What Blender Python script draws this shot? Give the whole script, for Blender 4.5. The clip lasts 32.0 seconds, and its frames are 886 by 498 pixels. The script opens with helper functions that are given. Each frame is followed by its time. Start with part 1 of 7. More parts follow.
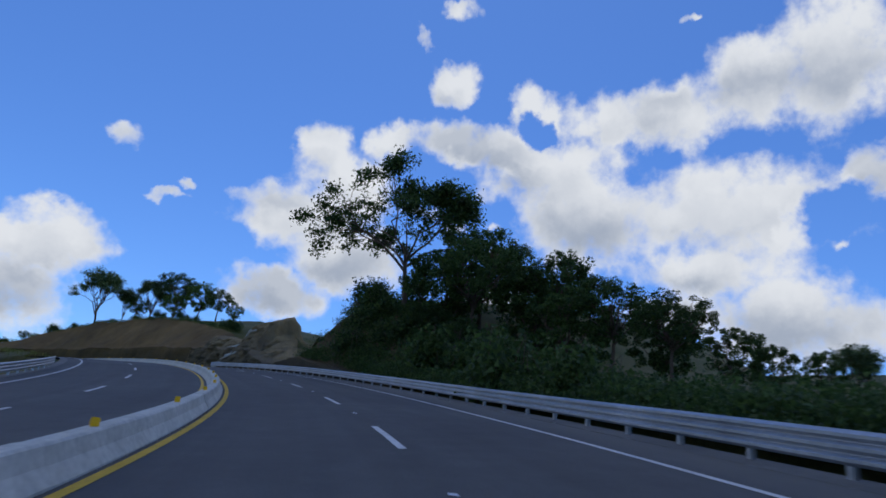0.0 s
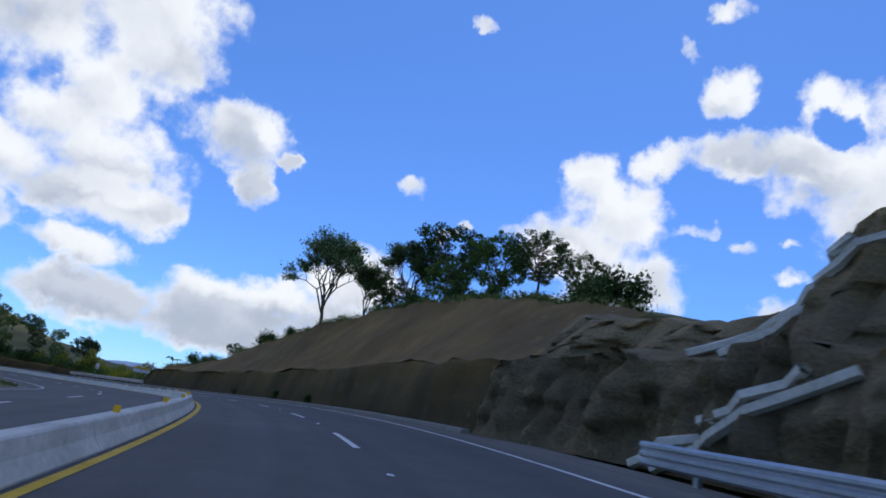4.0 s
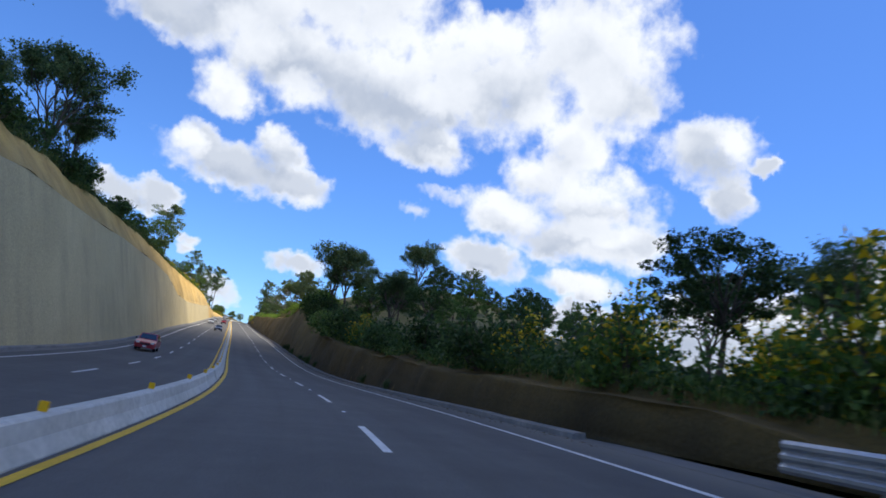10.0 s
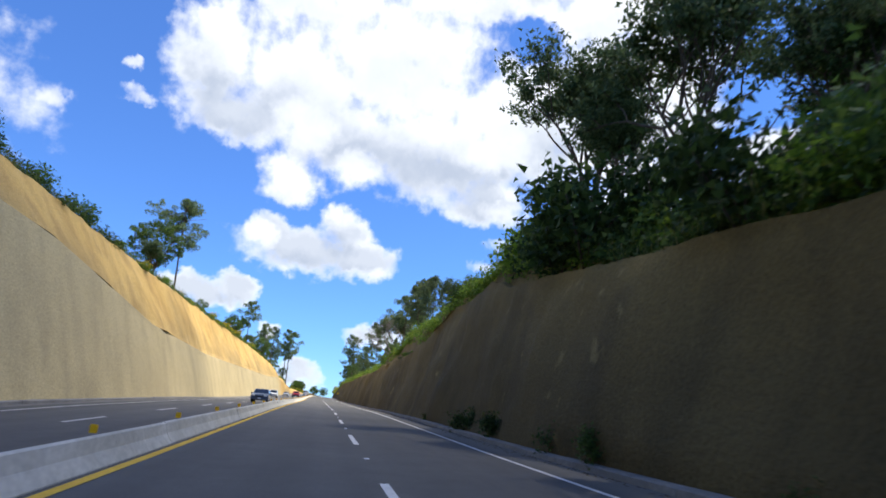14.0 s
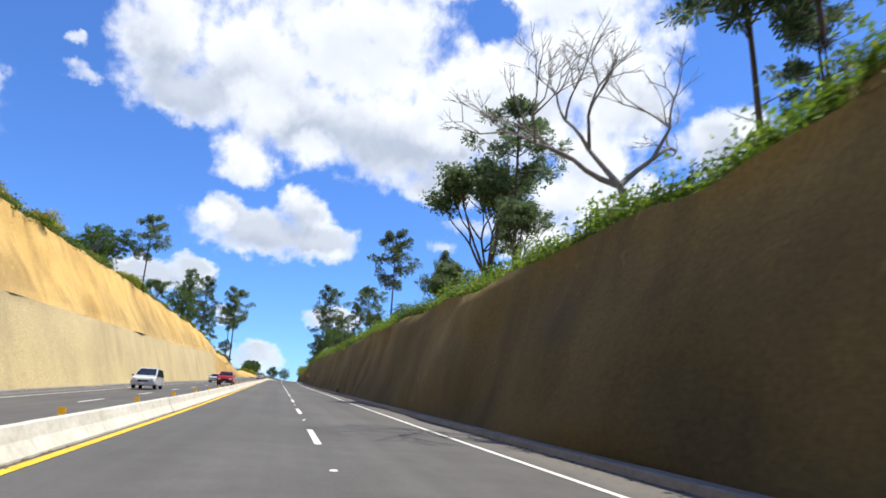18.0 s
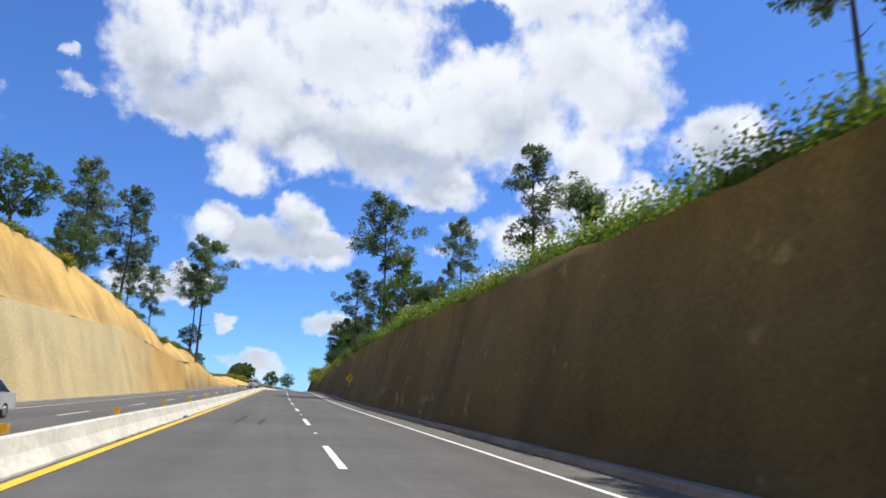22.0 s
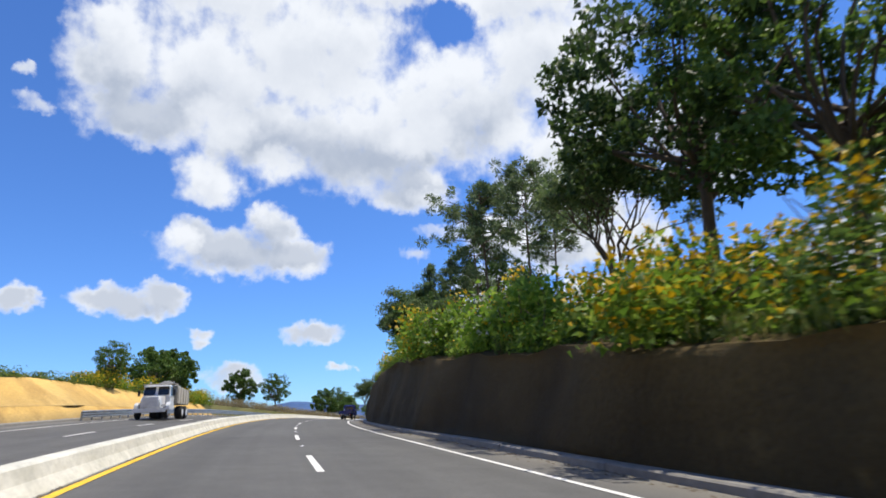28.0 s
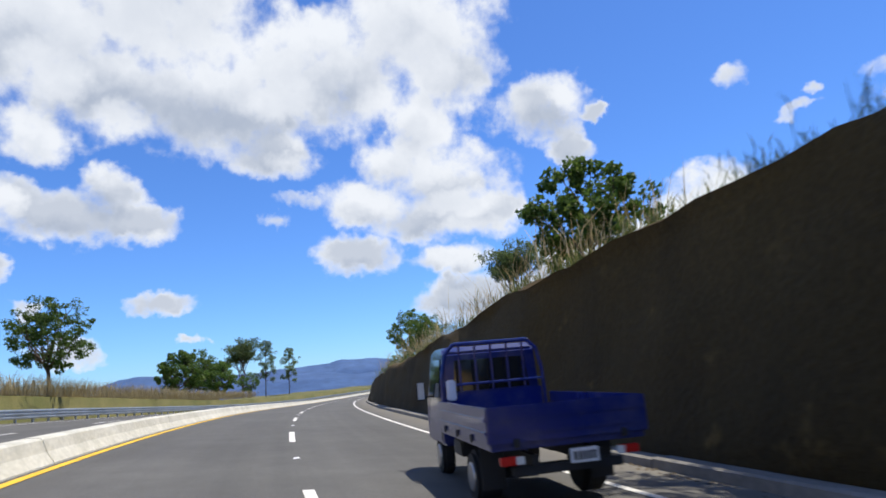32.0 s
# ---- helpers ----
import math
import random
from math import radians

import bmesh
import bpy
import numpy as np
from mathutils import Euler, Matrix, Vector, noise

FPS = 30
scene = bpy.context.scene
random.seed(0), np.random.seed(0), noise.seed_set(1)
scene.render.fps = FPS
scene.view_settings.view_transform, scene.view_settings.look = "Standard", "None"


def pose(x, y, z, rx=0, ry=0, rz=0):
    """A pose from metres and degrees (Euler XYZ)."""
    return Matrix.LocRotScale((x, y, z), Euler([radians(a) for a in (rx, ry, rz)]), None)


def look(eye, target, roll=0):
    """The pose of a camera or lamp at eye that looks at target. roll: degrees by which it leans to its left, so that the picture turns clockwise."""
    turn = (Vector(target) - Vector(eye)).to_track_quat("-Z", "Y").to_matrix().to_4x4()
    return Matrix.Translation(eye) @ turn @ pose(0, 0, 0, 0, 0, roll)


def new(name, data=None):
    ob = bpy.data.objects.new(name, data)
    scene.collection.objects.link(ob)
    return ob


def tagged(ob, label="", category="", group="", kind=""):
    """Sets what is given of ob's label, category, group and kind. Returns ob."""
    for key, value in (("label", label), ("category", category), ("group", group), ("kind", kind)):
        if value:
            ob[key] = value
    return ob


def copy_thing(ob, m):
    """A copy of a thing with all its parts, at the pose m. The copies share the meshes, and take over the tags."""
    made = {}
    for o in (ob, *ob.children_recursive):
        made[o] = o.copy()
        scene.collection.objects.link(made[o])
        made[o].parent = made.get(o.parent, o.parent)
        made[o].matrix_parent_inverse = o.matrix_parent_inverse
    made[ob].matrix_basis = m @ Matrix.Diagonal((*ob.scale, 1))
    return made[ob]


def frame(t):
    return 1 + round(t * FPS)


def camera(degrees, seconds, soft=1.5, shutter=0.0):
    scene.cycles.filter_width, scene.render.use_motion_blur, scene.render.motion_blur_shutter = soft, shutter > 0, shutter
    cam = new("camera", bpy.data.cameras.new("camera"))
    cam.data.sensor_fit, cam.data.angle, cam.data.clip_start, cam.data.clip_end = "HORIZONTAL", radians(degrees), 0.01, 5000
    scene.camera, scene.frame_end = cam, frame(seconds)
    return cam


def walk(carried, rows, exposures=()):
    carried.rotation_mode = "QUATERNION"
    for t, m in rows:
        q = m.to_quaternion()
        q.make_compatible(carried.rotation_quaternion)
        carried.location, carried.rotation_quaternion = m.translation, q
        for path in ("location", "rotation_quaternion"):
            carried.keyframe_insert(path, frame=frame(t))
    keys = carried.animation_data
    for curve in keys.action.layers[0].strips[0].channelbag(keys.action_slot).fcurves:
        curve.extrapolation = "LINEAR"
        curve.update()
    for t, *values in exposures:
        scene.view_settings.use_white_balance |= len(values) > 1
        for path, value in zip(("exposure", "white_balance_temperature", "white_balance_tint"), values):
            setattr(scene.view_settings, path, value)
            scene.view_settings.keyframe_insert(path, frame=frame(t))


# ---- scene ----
LENS = 70.4
PATH = [
    (0.0, pose(0.726, 18.718, 3.152, 107.805, -5.712, -0.155)),
    (0.5, pose(-1.398, 29.347, 4.205, 107.414, -7.636, 1.587)),
    (1.0, pose(-4.083, 39.795, 5.304, 106.756, -8.748, 4.943)),
    (1.5, pose(-7.390, 49.998, 6.434, 107.506, -8.318, 8.642)),
    (2.0, pose(-11.089, 59.047, 7.447, 108.140, -8.620, 11.475)),
    (2.5, pose(-15.084, 67.829, 8.434, 108.307, -9.163, 14.463)),
    (3.0, pose(-19.940, 76.824, 9.399, 108.109, -9.822, 17.687)),
    (3.5, pose(-25.130, 85.649, 10.271, 107.645, -9.459, 21.434)),
    (4.0, pose(-30.885, 94.034, 10.997, 107.330, -9.520, 24.466)),
    (4.5, pose(-37.106, 101.983, 11.566, 106.637, -9.653, 27.111)),
    (5.0, pose(-43.801, 109.591, 12.005, 105.944, -9.786, 29.726)),
    (5.5, pose(-51.003, 116.946, 12.316, 105.629, -9.846, 32.758)),
    (6.0, pose(-58.623, 124.064, 12.529, 104.724, -10.729, 35.981)),
    (6.5, pose(-66.911, 130.730, 12.631, 103.773, -11.220, 39.549)),
    (7.0, pose(-75.667, 136.994, 12.665, 102.800, -11.765, 42.438)),
    (7.5, pose(-84.726, 142.689, 12.656, 102.390, -12.388, 45.491)),
    (8.0, pose(-93.967, 147.813, 12.622, 102.195, -11.666, 49.100)),
    (8.5, pose(-103.366, 152.262, 12.573, 102.377, -9.835, 54.436)),
    (9.0, pose(-112.989, 155.941, 12.499, 102.083, -9.735, 60.199)),
    (9.5, pose(-122.939, 159.029, 12.429, 101.880, -10.080, 64.848)),
    (10.0, pose(-133.345, 161.570, 12.341, 101.787, -10.280, 68.350)),
    (10.5, pose(-144.060, 163.583, 12.232, 102.266, -10.296, 71.358)),
    (11.0, pose(-154.898, 165.070, 12.097, 102.681, -8.918, 74.435)),
    (11.5, pose(-165.753, 166.032, 11.952, 102.523, -8.864, 76.078)),
    (12.0, pose(-176.795, 166.760, 11.840, 102.667, -7.935, 77.206)),
    (12.5, pose(-188.157, 167.323, 11.804, 102.827, -7.155, 77.121)),
    (13.0, pose(-199.411, 167.907, 11.934, 104.178, -7.116, 77.194)),
    (13.5, pose(-210.364, 168.397, 12.211, 105.121, -6.109, 77.069)),
    (14.0, pose(-221.056, 168.810, 12.576, 106.109, -3.889, 76.485)),
    (14.5, pose(-231.806, 169.135, 12.997, 106.258, -1.659, 75.046)),
    (15.0, pose(-242.773, 169.656, 13.458, 106.027, -1.796, 74.669)),
    (15.5, pose(-254.034, 170.224, 13.947, 105.521, -2.098, 73.585)),
    (16.0, pose(-265.376, 170.800, 14.434, 105.014, -2.400, 72.610)),
    (16.5, pose(-276.576, 171.310, 14.888, 104.784, -2.537, 72.314)),
    (17.0, pose(-287.609, 171.939, 15.304, 104.587, -2.354, 72.796)),
    (17.5, pose(-298.545, 172.389, 15.701, 104.520, -2.560, 72.891)),
    (18.0, pose(-309.387, 172.922, 16.090, 104.482, -2.312, 73.128)),
    (18.5, pose(-320.143, 173.318, 16.486, 104.607, -2.659, 73.200)),
    (19.0, pose(-330.952, 173.848, 16.892, 104.990, -1.583, 73.478)),
    (19.5, pose(-342.260, 174.155, 17.340, 105.205, -1.214, 73.533)),
    (20.0, pose(-353.027, 174.648, 17.772, 105.300, -1.258, 73.514)),
    (20.5, pose(-363.805, 175.022, 18.214, 105.457, -1.044, 73.488)),
    (21.0, pose(-374.565, 175.329, 18.657, 105.363, -1.146, 73.718)),
    (21.5, pose(-385.391, 175.800, 19.095, 105.422, -1.463, 73.738)),
    (22.0, pose(-396.324, 176.249, 19.534, 104.848, -1.089, 73.245)),
    (22.5, pose(-407.413, 176.581, 19.980, 104.446, -1.704, 72.863)),
    (23.0, pose(-418.394, 177.068, 20.408, 104.216, -0.703, 72.856)),
    (23.5, pose(-429.063, 177.386, 20.829, 103.849, 0.981, 72.231)),
    (24.0, pose(-439.227, 177.803, 21.234, 103.851, 1.009, 71.394)),
    (24.5, pose(-449.336, 178.069, 21.660, 103.664, 0.576, 71.130)),
    (25.0, pose(-459.434, 178.491, 22.098, 103.846, -0.151, 71.218)),
    (25.5, pose(-470.480, 179.113, 22.589, 103.834, -1.526, 71.508)),
    (26.0, pose(-483.127, 179.722, 23.165, 103.974, -0.939, 71.454)),
    (26.5, pose(-497.796, 180.416, 23.816, 104.283, 0.354, 71.618)),
    (27.0, pose(-512.727, 181.067, 24.428, 104.591, 1.647, 71.972)),
    (27.5, pose(-526.140, 181.584, 24.926, 104.731, 2.235, 72.053)),
    (28.0, pose(-538.187, 182.296, 25.330, 104.941, 2.595, 71.877)),
    (28.5, pose(-549.020, 182.909, 25.664, 105.346, 3.472, 71.687)),
    (29.0, pose(-559.049, 183.562, 25.949, 106.232, 5.127, 71.814)),
    (29.5, pose(-568.482, 184.229, 26.190, 105.771, 5.811, 70.745)),
    (30.0, pose(-578.583, 185.257, 26.420, 104.661, 3.378, 68.502)),
    (30.5, pose(-589.115, 186.576, 26.635, 103.120, 2.015, 65.708)),
    (31.0, pose(-599.159, 188.191, 26.808, 102.313, 0.152, 63.809)),
    (31.5, pose(-608.271, 189.944, 26.938, 102.016, 2.964, 61.737)),
    (32.0, pose(-617.208, 192.074, 27.001, 101.289, 4.790, 59.523)),
]
EXPOSURES = [(0.0, 0.0), (1.0, 0.30), (2.0, 0.38), (3.0, 0.30), (9.0, 0.40), (11.0, 0.42), (13.0, 0.62), (15.0, 0.6), (18.0, 0.5), (23.0, 0.3), (29.0, 0.28), (32.0, 0.25)]
# the road line: heading in degrees, gradient and crossfall, every 20 m
S_FIRST = -30.0
HEADING = [-8.56, -1.45, 5.67, 12.79, 20.27, 26.26, 32.69, 39.35, 45.91, 52.92, 59.36, 66.06, 73.34, 80.17, 85.39, 87.28, 87.50, 87.21, 87.46, 87.37, 87.67, 87.50, 87.45, 87.63, 87.65, 87.75, 87.81, 87.68, 87.84, 87.43, 87.22, 87.40, 87.87, 87.57, 86.33, 83.82, 80.30, 76.35, 72.53, 69.93, 68.27, 66.89, 65.46, 63.94, 62.34, 60.66, 58.93, 57.14, 55.32, 53.45, 51.56, 49.65, 47.73]
GRADE = [0.0640, 0.0777, 0.0908, 0.1018, 0.1073, 0.1022, 0.0797, 0.0498, 0.0225, 0.0034, -0.0041, -0.0058, -0.0047, -0.0086, -0.0104, -0.0031, 0.0232, 0.0393, 0.0441, 0.0436, 0.0383, 0.0359, 0.0375, 0.0407, 0.0418, 0.0412, 0.0403, 0.0386, 0.0402, 0.0435, 0.0451, 0.0426, 0.0376, 0.0334, 0.0288, 0.0242, 0.0183, 0.0053, -0.0103, -0.0198, -0.0232, -0.0231, -0.0212, -0.0183, -0.0149, -0.0117, -0.0086, -0.0060, -0.0039, -0.0022, -0.0009, 0.0000, 0.0007]
BANK = [0.0469, 0.0660, 0.0832, 0.0940, 0.0966, 0.0939, 0.0911, 0.0918, 0.1032, 0.1184, 0.1287, 0.1270, 0.1173, 0.1036, 0.0750, 0.0450, 0.0189, 0.0069, -0.0054, -0.0091, -0.0097, -0.0132, -0.0158, -0.0211, -0.0274, -0.0325, -0.0362, -0.0367, -0.0354, -0.0294, -0.0237, -0.0194, -0.0220, -0.0295, -0.0396, -0.0573, -0.0738, -0.0802, -0.0739, -0.0607, -0.0447, -0.0293, -0.0168, -0.0077, -0.0018, 0.0016, 0.0032, 0.0035, 0.0032, 0.0026, 0.0019, 0.0013, 0.0007]


def place_clouds(cloud, gap):
    """Cumulus by azimuth, elevation, half width and half height, in degrees, and how dense; then the gaps in them."""
    cloud(100.7, 30.0, 4.4, 5.1)
    cloud(98.5, 25.2, 5.4, 2.5)
    cloud(91.4, 29.5, 10.4, 5.5)
    cloud(82.8, 32.4, 10.2, 5.1)
    cloud(87.7, 25.0, 8.4, 3.9)
    cloud(92.5, 20.7, 3.5, 2.2)
    cloud(77.8, 24.7, 10.5, 4.5)
    cloud(73.8, 20.8, 4.7, 2.3)
    cloud(68.9, 27.6, 9.5, 5.4)
    cloud(59.8, 30.9, 8.2, 5.6)
    cloud(56.3, 26.8, 4.9, 4.0)
    cloud(60.2, 22.8, 3.7, 3.0)
    cloud(76.1, 37.8, 11.9, 2.2)
    cloud(61.8, 36.6, 9.7, 2.6)
    cloud(92.3, 36.2, 10.8, 2.6)
    cloud(89.9, 14.8, 6.9, 2.1)
    cloud(86.8, 17.1, 2.5, 2.1)
    cloud(93.4, 15.7, 2.6, 1.8)
    cloud(84.5, 14.4, 3.2, 1.6)
    cloud(106.8, 24.9, 2.1, 0.8, 0.45)
    cloud(92.5, 7.0, 1.1, 0.5, 0.45)
    cloud(95.8, 10.1, 1.7, 1.3, 0.8)
    cloud(90.3, 4.1, 2.4, 1.0, 0.8)
    cloud(62.2, 19.7, 3.7, 2.7)
    cloud(65.3, 15.9, 4.2, 2.4)
    cloud(57.4, 17.5, 5.8, 3.5)
    cloud(66.9, 11.1, 3.7, 1.9)
    cloud(58.4, 14.0, 6.5, 2.2)
    cloud(53.9, 14.1, 3.2, 1.9)
    cloud(57.4, 10.4, 4.5, 1.4)
    cloud(55.9, 6.8, 5.5, 2.4)
    cloud(48.1, 22.5, 4.5, 2.9)
    cloud(45.9, 19.1, 2.2, 2.0)
    cloud(43.4, 21.5, 1.3, 0.7)
    cloud(73.4, 14.5, 2.2, 1.0, 0.5)
    cloud(70.2, 16.1, 1.5, 0.9, 0.5)
    cloud(58.2, 6.5, 3.7, 1.9)
    cloud(53.0, 6.8, 3.3, 1.7)
    cloud(47.2, 8.1, 4.7, 2.6)
    cloud(41.2, 9.6, 3.8, 2.1)
    cloud(34.1, 14.3, 3.6, 1.9)
    cloud(35.8, 11.9, 4.4, 2.1)
    cloud(46.7, 6.1, 11.6, 2.0)
    cloud(43.6, 7.5, 5.9, 1.8)
    cloud(34.0, 13.1, 3.6, 1.9)
    cloud(36.8, 8.4, 6.0, 2.8)
    cloud(14.1, 25.4, 2.3, 2.4)
    cloud(11.6, 22.1, 4.6, 3.0)
    cloud(15.2, 18.8, 6.4, 3.0)
    cloud(11.1, 16.2, 5.7, 3.8)
    cloud(16.8, 11.8, 4.6, 2.3)
    cloud(31.4, 21.9, 2.3, 1.1, 0.5)
    cloud(26.7, 18.3, 1.9, 0.7, 0.5)
    cloud(25.5, 19.6, 0.8, 0.6, 0.5)
    cloud(20.9, 19.7, 2.2, 1.0, 0.5)
    cloud(4.4, 21.2, 2.4, 0.9, 0.5)
    cloud(0.2, 19.8, 1.9, 1.1, 0.5)
    cloud(-3.1, 20.2, 0.9, 0.7, 0.5)
    cloud(-3.2, 17.0, 1.8, 0.7, 0.5)
    cloud(1.7, 38.7, 3.1, 1.1, 0.5)
    cloud(27.3, 37.0, 2.1, 0.8, 0.5)
    cloud(5.9, 35.9, 1.4, 1.1, 0.5)
    cloud(8.1, 26.7, 2.7, 1.8)
    cloud(2.2, 32.2, 2.7, 2.0)
    cloud(-0.8, 27.1, 7.5, 2.0)
    cloud(-6.5, 30.2, 2.8, 2.7)
    cloud(-8.0, 25.6, 6.7, 3.2)
    cloud(-13.6, 30.0, 4.6, 2.5)
    cloud(-11.8, 21.4, 6.5, 4.9)
    cloud(-2.9, 13.1, 3.5, 2.1)
    cloud(-5.7, 10.0, 1.9, 1.1)
    cloud(-19.1, 29.7, 5.7, 2.8)
    cloud(-26.6, 31.7, 5.2, 3.3)
    cloud(-33.4, 32.6, 5.4, 5.3)
    cloud(-24.7, 21.8, 9.5, 4.2)
    cloud(-22.7, 17.2, 6.8, 2.6)
    cloud(-28.5, 12.5, 7.2, 4.2)
    cloud(-34.9, 23.9, 2.3, 2.5)
    cloud(-18.9, 12.9, 4.2, 1.9)
    cloud(-32.5, 18.5, 1.1, 0.7, 0.5)
    cloud(-21.3, 37.2, 1.2, 0.5, 0.5)
    cloud(99.3, 10.0, 3.7, 1.2)
    cloud(96.0, 11.0, 1.8, 1.1)
    cloud(83.2, 7.7, 2.8, 1.0)
    cloud(106.1, 9.6, 1.3, 1.4)
    cloud(92.8, 7.7, 1.4, 0.6, 0.5)
    cloud(80.8, 4.5, 1.3, 0.5, 0.5)
    cloud(71.6, 16.3, 2.2, 1.1, 0.5)
    cloud(107.4, 27.0, 1.1, 0.6, 0.5)
    cloud(112.8, 22.6, 1.4, 1.6, 0.45)
    cloud(88.8, 3.5, 1.8, 1.0, 0.45)
    cloud(130, 22, 16, 7)
    cloud(160, 35, 18, 8)
    cloud(-175, 18, 14, 5)
    cloud(-145, 28, 20, 8)
    cloud(-110, 16, 15, 5)
    cloud(-75, 30, 18, 8)
    cloud(-60, 35, 16, 8)
    cloud(120, 45, 14, 7)
    cloud(40, 52, 9, 5)
    gap(69.4, 34.6, 2.4, 1.6)
    gap(-6.6, 28.9, 1.9, 1.2)
    gap(-32.3, 21.2, 2.8, 2.0)


cam = camera(LENS, 32.0, soft=1.7, shutter=0.15)
walk(cam, PATH, EXPOSURES)

# ---- daylight: one high sun ahead and to the right, blue sky with cumulus ----
SUN_AZ, SUN_EL = 5.0, 69.0          # degrees from +y towards -x, and above the horizon


def way(az, el):
    a, e = radians(az), radians(el)
    return Vector((-math.sin(a) * math.cos(e), math.cos(a) * math.cos(e), math.sin(e)))


sun = new("sun", bpy.data.lights.new("sun", "SUN"))
sun.data.energy, sun.data.angle, sun.data.color = 5.0, radians(0.53), (1.0, 0.93, 0.80)
sun.matrix_world = look(way(SUN_AZ, SUN_EL) * 100, (0, 0, 0))


def build_sky():
    world = bpy.data.worlds.new("sky")
    scene.world = world
    world.use_nodes = True
    nt = world.node_tree
    nt.nodes.clear()

    def node(tree, kind, **values):
        n = tree.nodes.new(kind)
        for key, value in values.items():
            setattr_plain(n, key, value)
        return n

    def setattr_plain(n, key, value):
        if key == "operation":
            n.operation = value
        elif key == "sky_type":
            n.sky_type = value
        elif key == "clamp":
            n.use_clamp = value

    # node group: how much cloud there is at an azimuth and elevation, both in degrees
    g = bpy.data.node_groups.new("cloud_cover", "ShaderNodeTree")
    g.interface.new_socket("place", in_out="INPUT", socket_type="NodeSocketVector")
    g.interface.new_socket("amount", in_out="OUTPUT", socket_type="NodeSocketFloat")
    g.interface.new_socket("body", in_out="OUTPUT", socket_type="NodeSocketFloat")
    gi, go = g.nodes.new("NodeGroupInput"), g.nodes.new("NodeGroupOutput")

    def sums(a, k, b):
        n = node(g, "ShaderNodeMath", operation="MULTIPLY_ADD")
        g.links.new(a, n.inputs[0])
        n.inputs[1].default_value = k
        if isinstance(b, (int, float)):
            n.inputs[2].default_value = b
        else:
            g.links.new(b, n.inputs[2])
        return n.outputs[0]

    # the outline wavers twice: in wide sweeps and in small curls
    moved = gi.outputs[0]
    for size, reach in ((0.14, (3.4, 2.4)), (0.45, (2.6, 2.2)), (1.5, (1.0, 0.9))):
        warp = g.nodes.new("ShaderNodeTexNoise")
        warp.inputs["Scale"].default_value, warp.inputs["Detail"].default_value = size, 3.0
        g.links.new(gi.outputs[0], warp.inputs["Vector"])
        shift = node(g, "ShaderNodeVectorMath", operation="MULTIPLY_ADD")
        shift.inputs[1].default_value = (*reach, 0.0)
        g.links.new(warp.outputs["Color"], shift.inputs[0])
        back = node(g, "ShaderNodeVectorMath", operation="SUBTRACT")
        g.links.new(moved, shift.inputs[2])
        g.links.new(shift.outputs[0], back.inputs[0])
        back.inputs[1].default_value = (reach[0] / 2, reach[1] / 2, 0.0)
        moved = back.outputs[0]
    state = {"last": None}

    def oval(az, el, wide, high):
        d = node(g, "ShaderNodeVectorMath", operation="SUBTRACT")
        g.links.new(moved, d.inputs[0])
        d.inputs[1].default_value = (az, el, 0)
        m = node(g, "ShaderNodeVectorMath", operation="MULTIPLY")
        g.links.new(d.outputs[0], m.inputs[0])
        m.inputs[1].default_value = (0.96 / wide, 0.96 / high, 0)
        dot = node(g, "ShaderNodeVectorMath", operation="DOT_PRODUCT")
        g.links.new(m.outputs[0], dot.inputs[0])
        g.links.new(m.outputs[0], dot.inputs[1])
        return dot.outputs["Value"]

    def join(value, operation, soft):
        s = node(g, "ShaderNodeMath", operation=operation)
        g.links.new(state["last"], s.inputs[0])
        g.links.new(value, s.inputs[1])
        s.inputs[2].default_value = soft
        state["last"] = s.outputs[0]

    def cloud(az, el, wide, high, dense=1.0):
        f = sums(oval(az, el, wide, high), -1.0, dense)
        if state["last"] is None:
            state["last"] = f
        else:
            join(f, "SMOOTH_MAX", 0.55)

    def gap(az, el, wide, high):
        join(sums(oval(az, el, wide, high), 1.0, -1.0), "SMOOTH_MIN", 0.5)

    place_clouds(cloud, gap)
    puff = g.nodes.new("ShaderNodeTexNoise")
    puff.inputs["Scale"].default_value, puff.inputs["Detail"].default_value = 0.30, 7.0
    puff.inputs["Roughness"].default_value = 0.54
    g.links.new(gi.outputs[0], puff.inputs["Vector"])
    # heads of the cumulus: rounded cells, small ones on large ones
    heads = g.nodes.new("ShaderNodeTexVoronoi")
    heads.feature, heads.normalize = "SMOOTH_F1", True
    heads.inputs["Scale"].default_value, heads.inputs["Detail"].default_value = 0.42, 3.0
    heads.inputs["Roughness"].default_value, heads.inputs["Smoothness"].default_value = 0.55, 0.35
    g.links.new(moved, heads.inputs["Vector"])
    low = node(g, "ShaderNodeMath", operation="MAXIMUM")
    g.links.new(state["last"], low.inputs[0])
    low.inputs[1].default_value = -2.0
    ragged = sums(puff.outputs["Fac"], PUFF, -PUFF / 2)
    knobs = sums(heads.outputs["Distance"], -HEADS, HEADS * 0.42)
    tot = sums(low.outputs[0], 1.0, sums(ragged, 1.0, knobs))
    g.links.new(tot, go.inputs[0])
    g.links.new(sums(knobs, 0.8, sums(ragged, 0.3, low.outputs[0])), go.inputs[1])

    # direction to degrees
    tc = nt.nodes.new("ShaderNodeTexCoord")
    sep = nt.nodes.new("ShaderNodeSeparateXYZ")
    nt.links.new(tc.outputs["Generated"], sep.inputs[0])
    nx = node(nt, "ShaderNodeMath", operation="MULTIPLY")
    nt.links.new(sep.outputs[0], nx.inputs[0])
    nx.inputs[1].default_value = -1
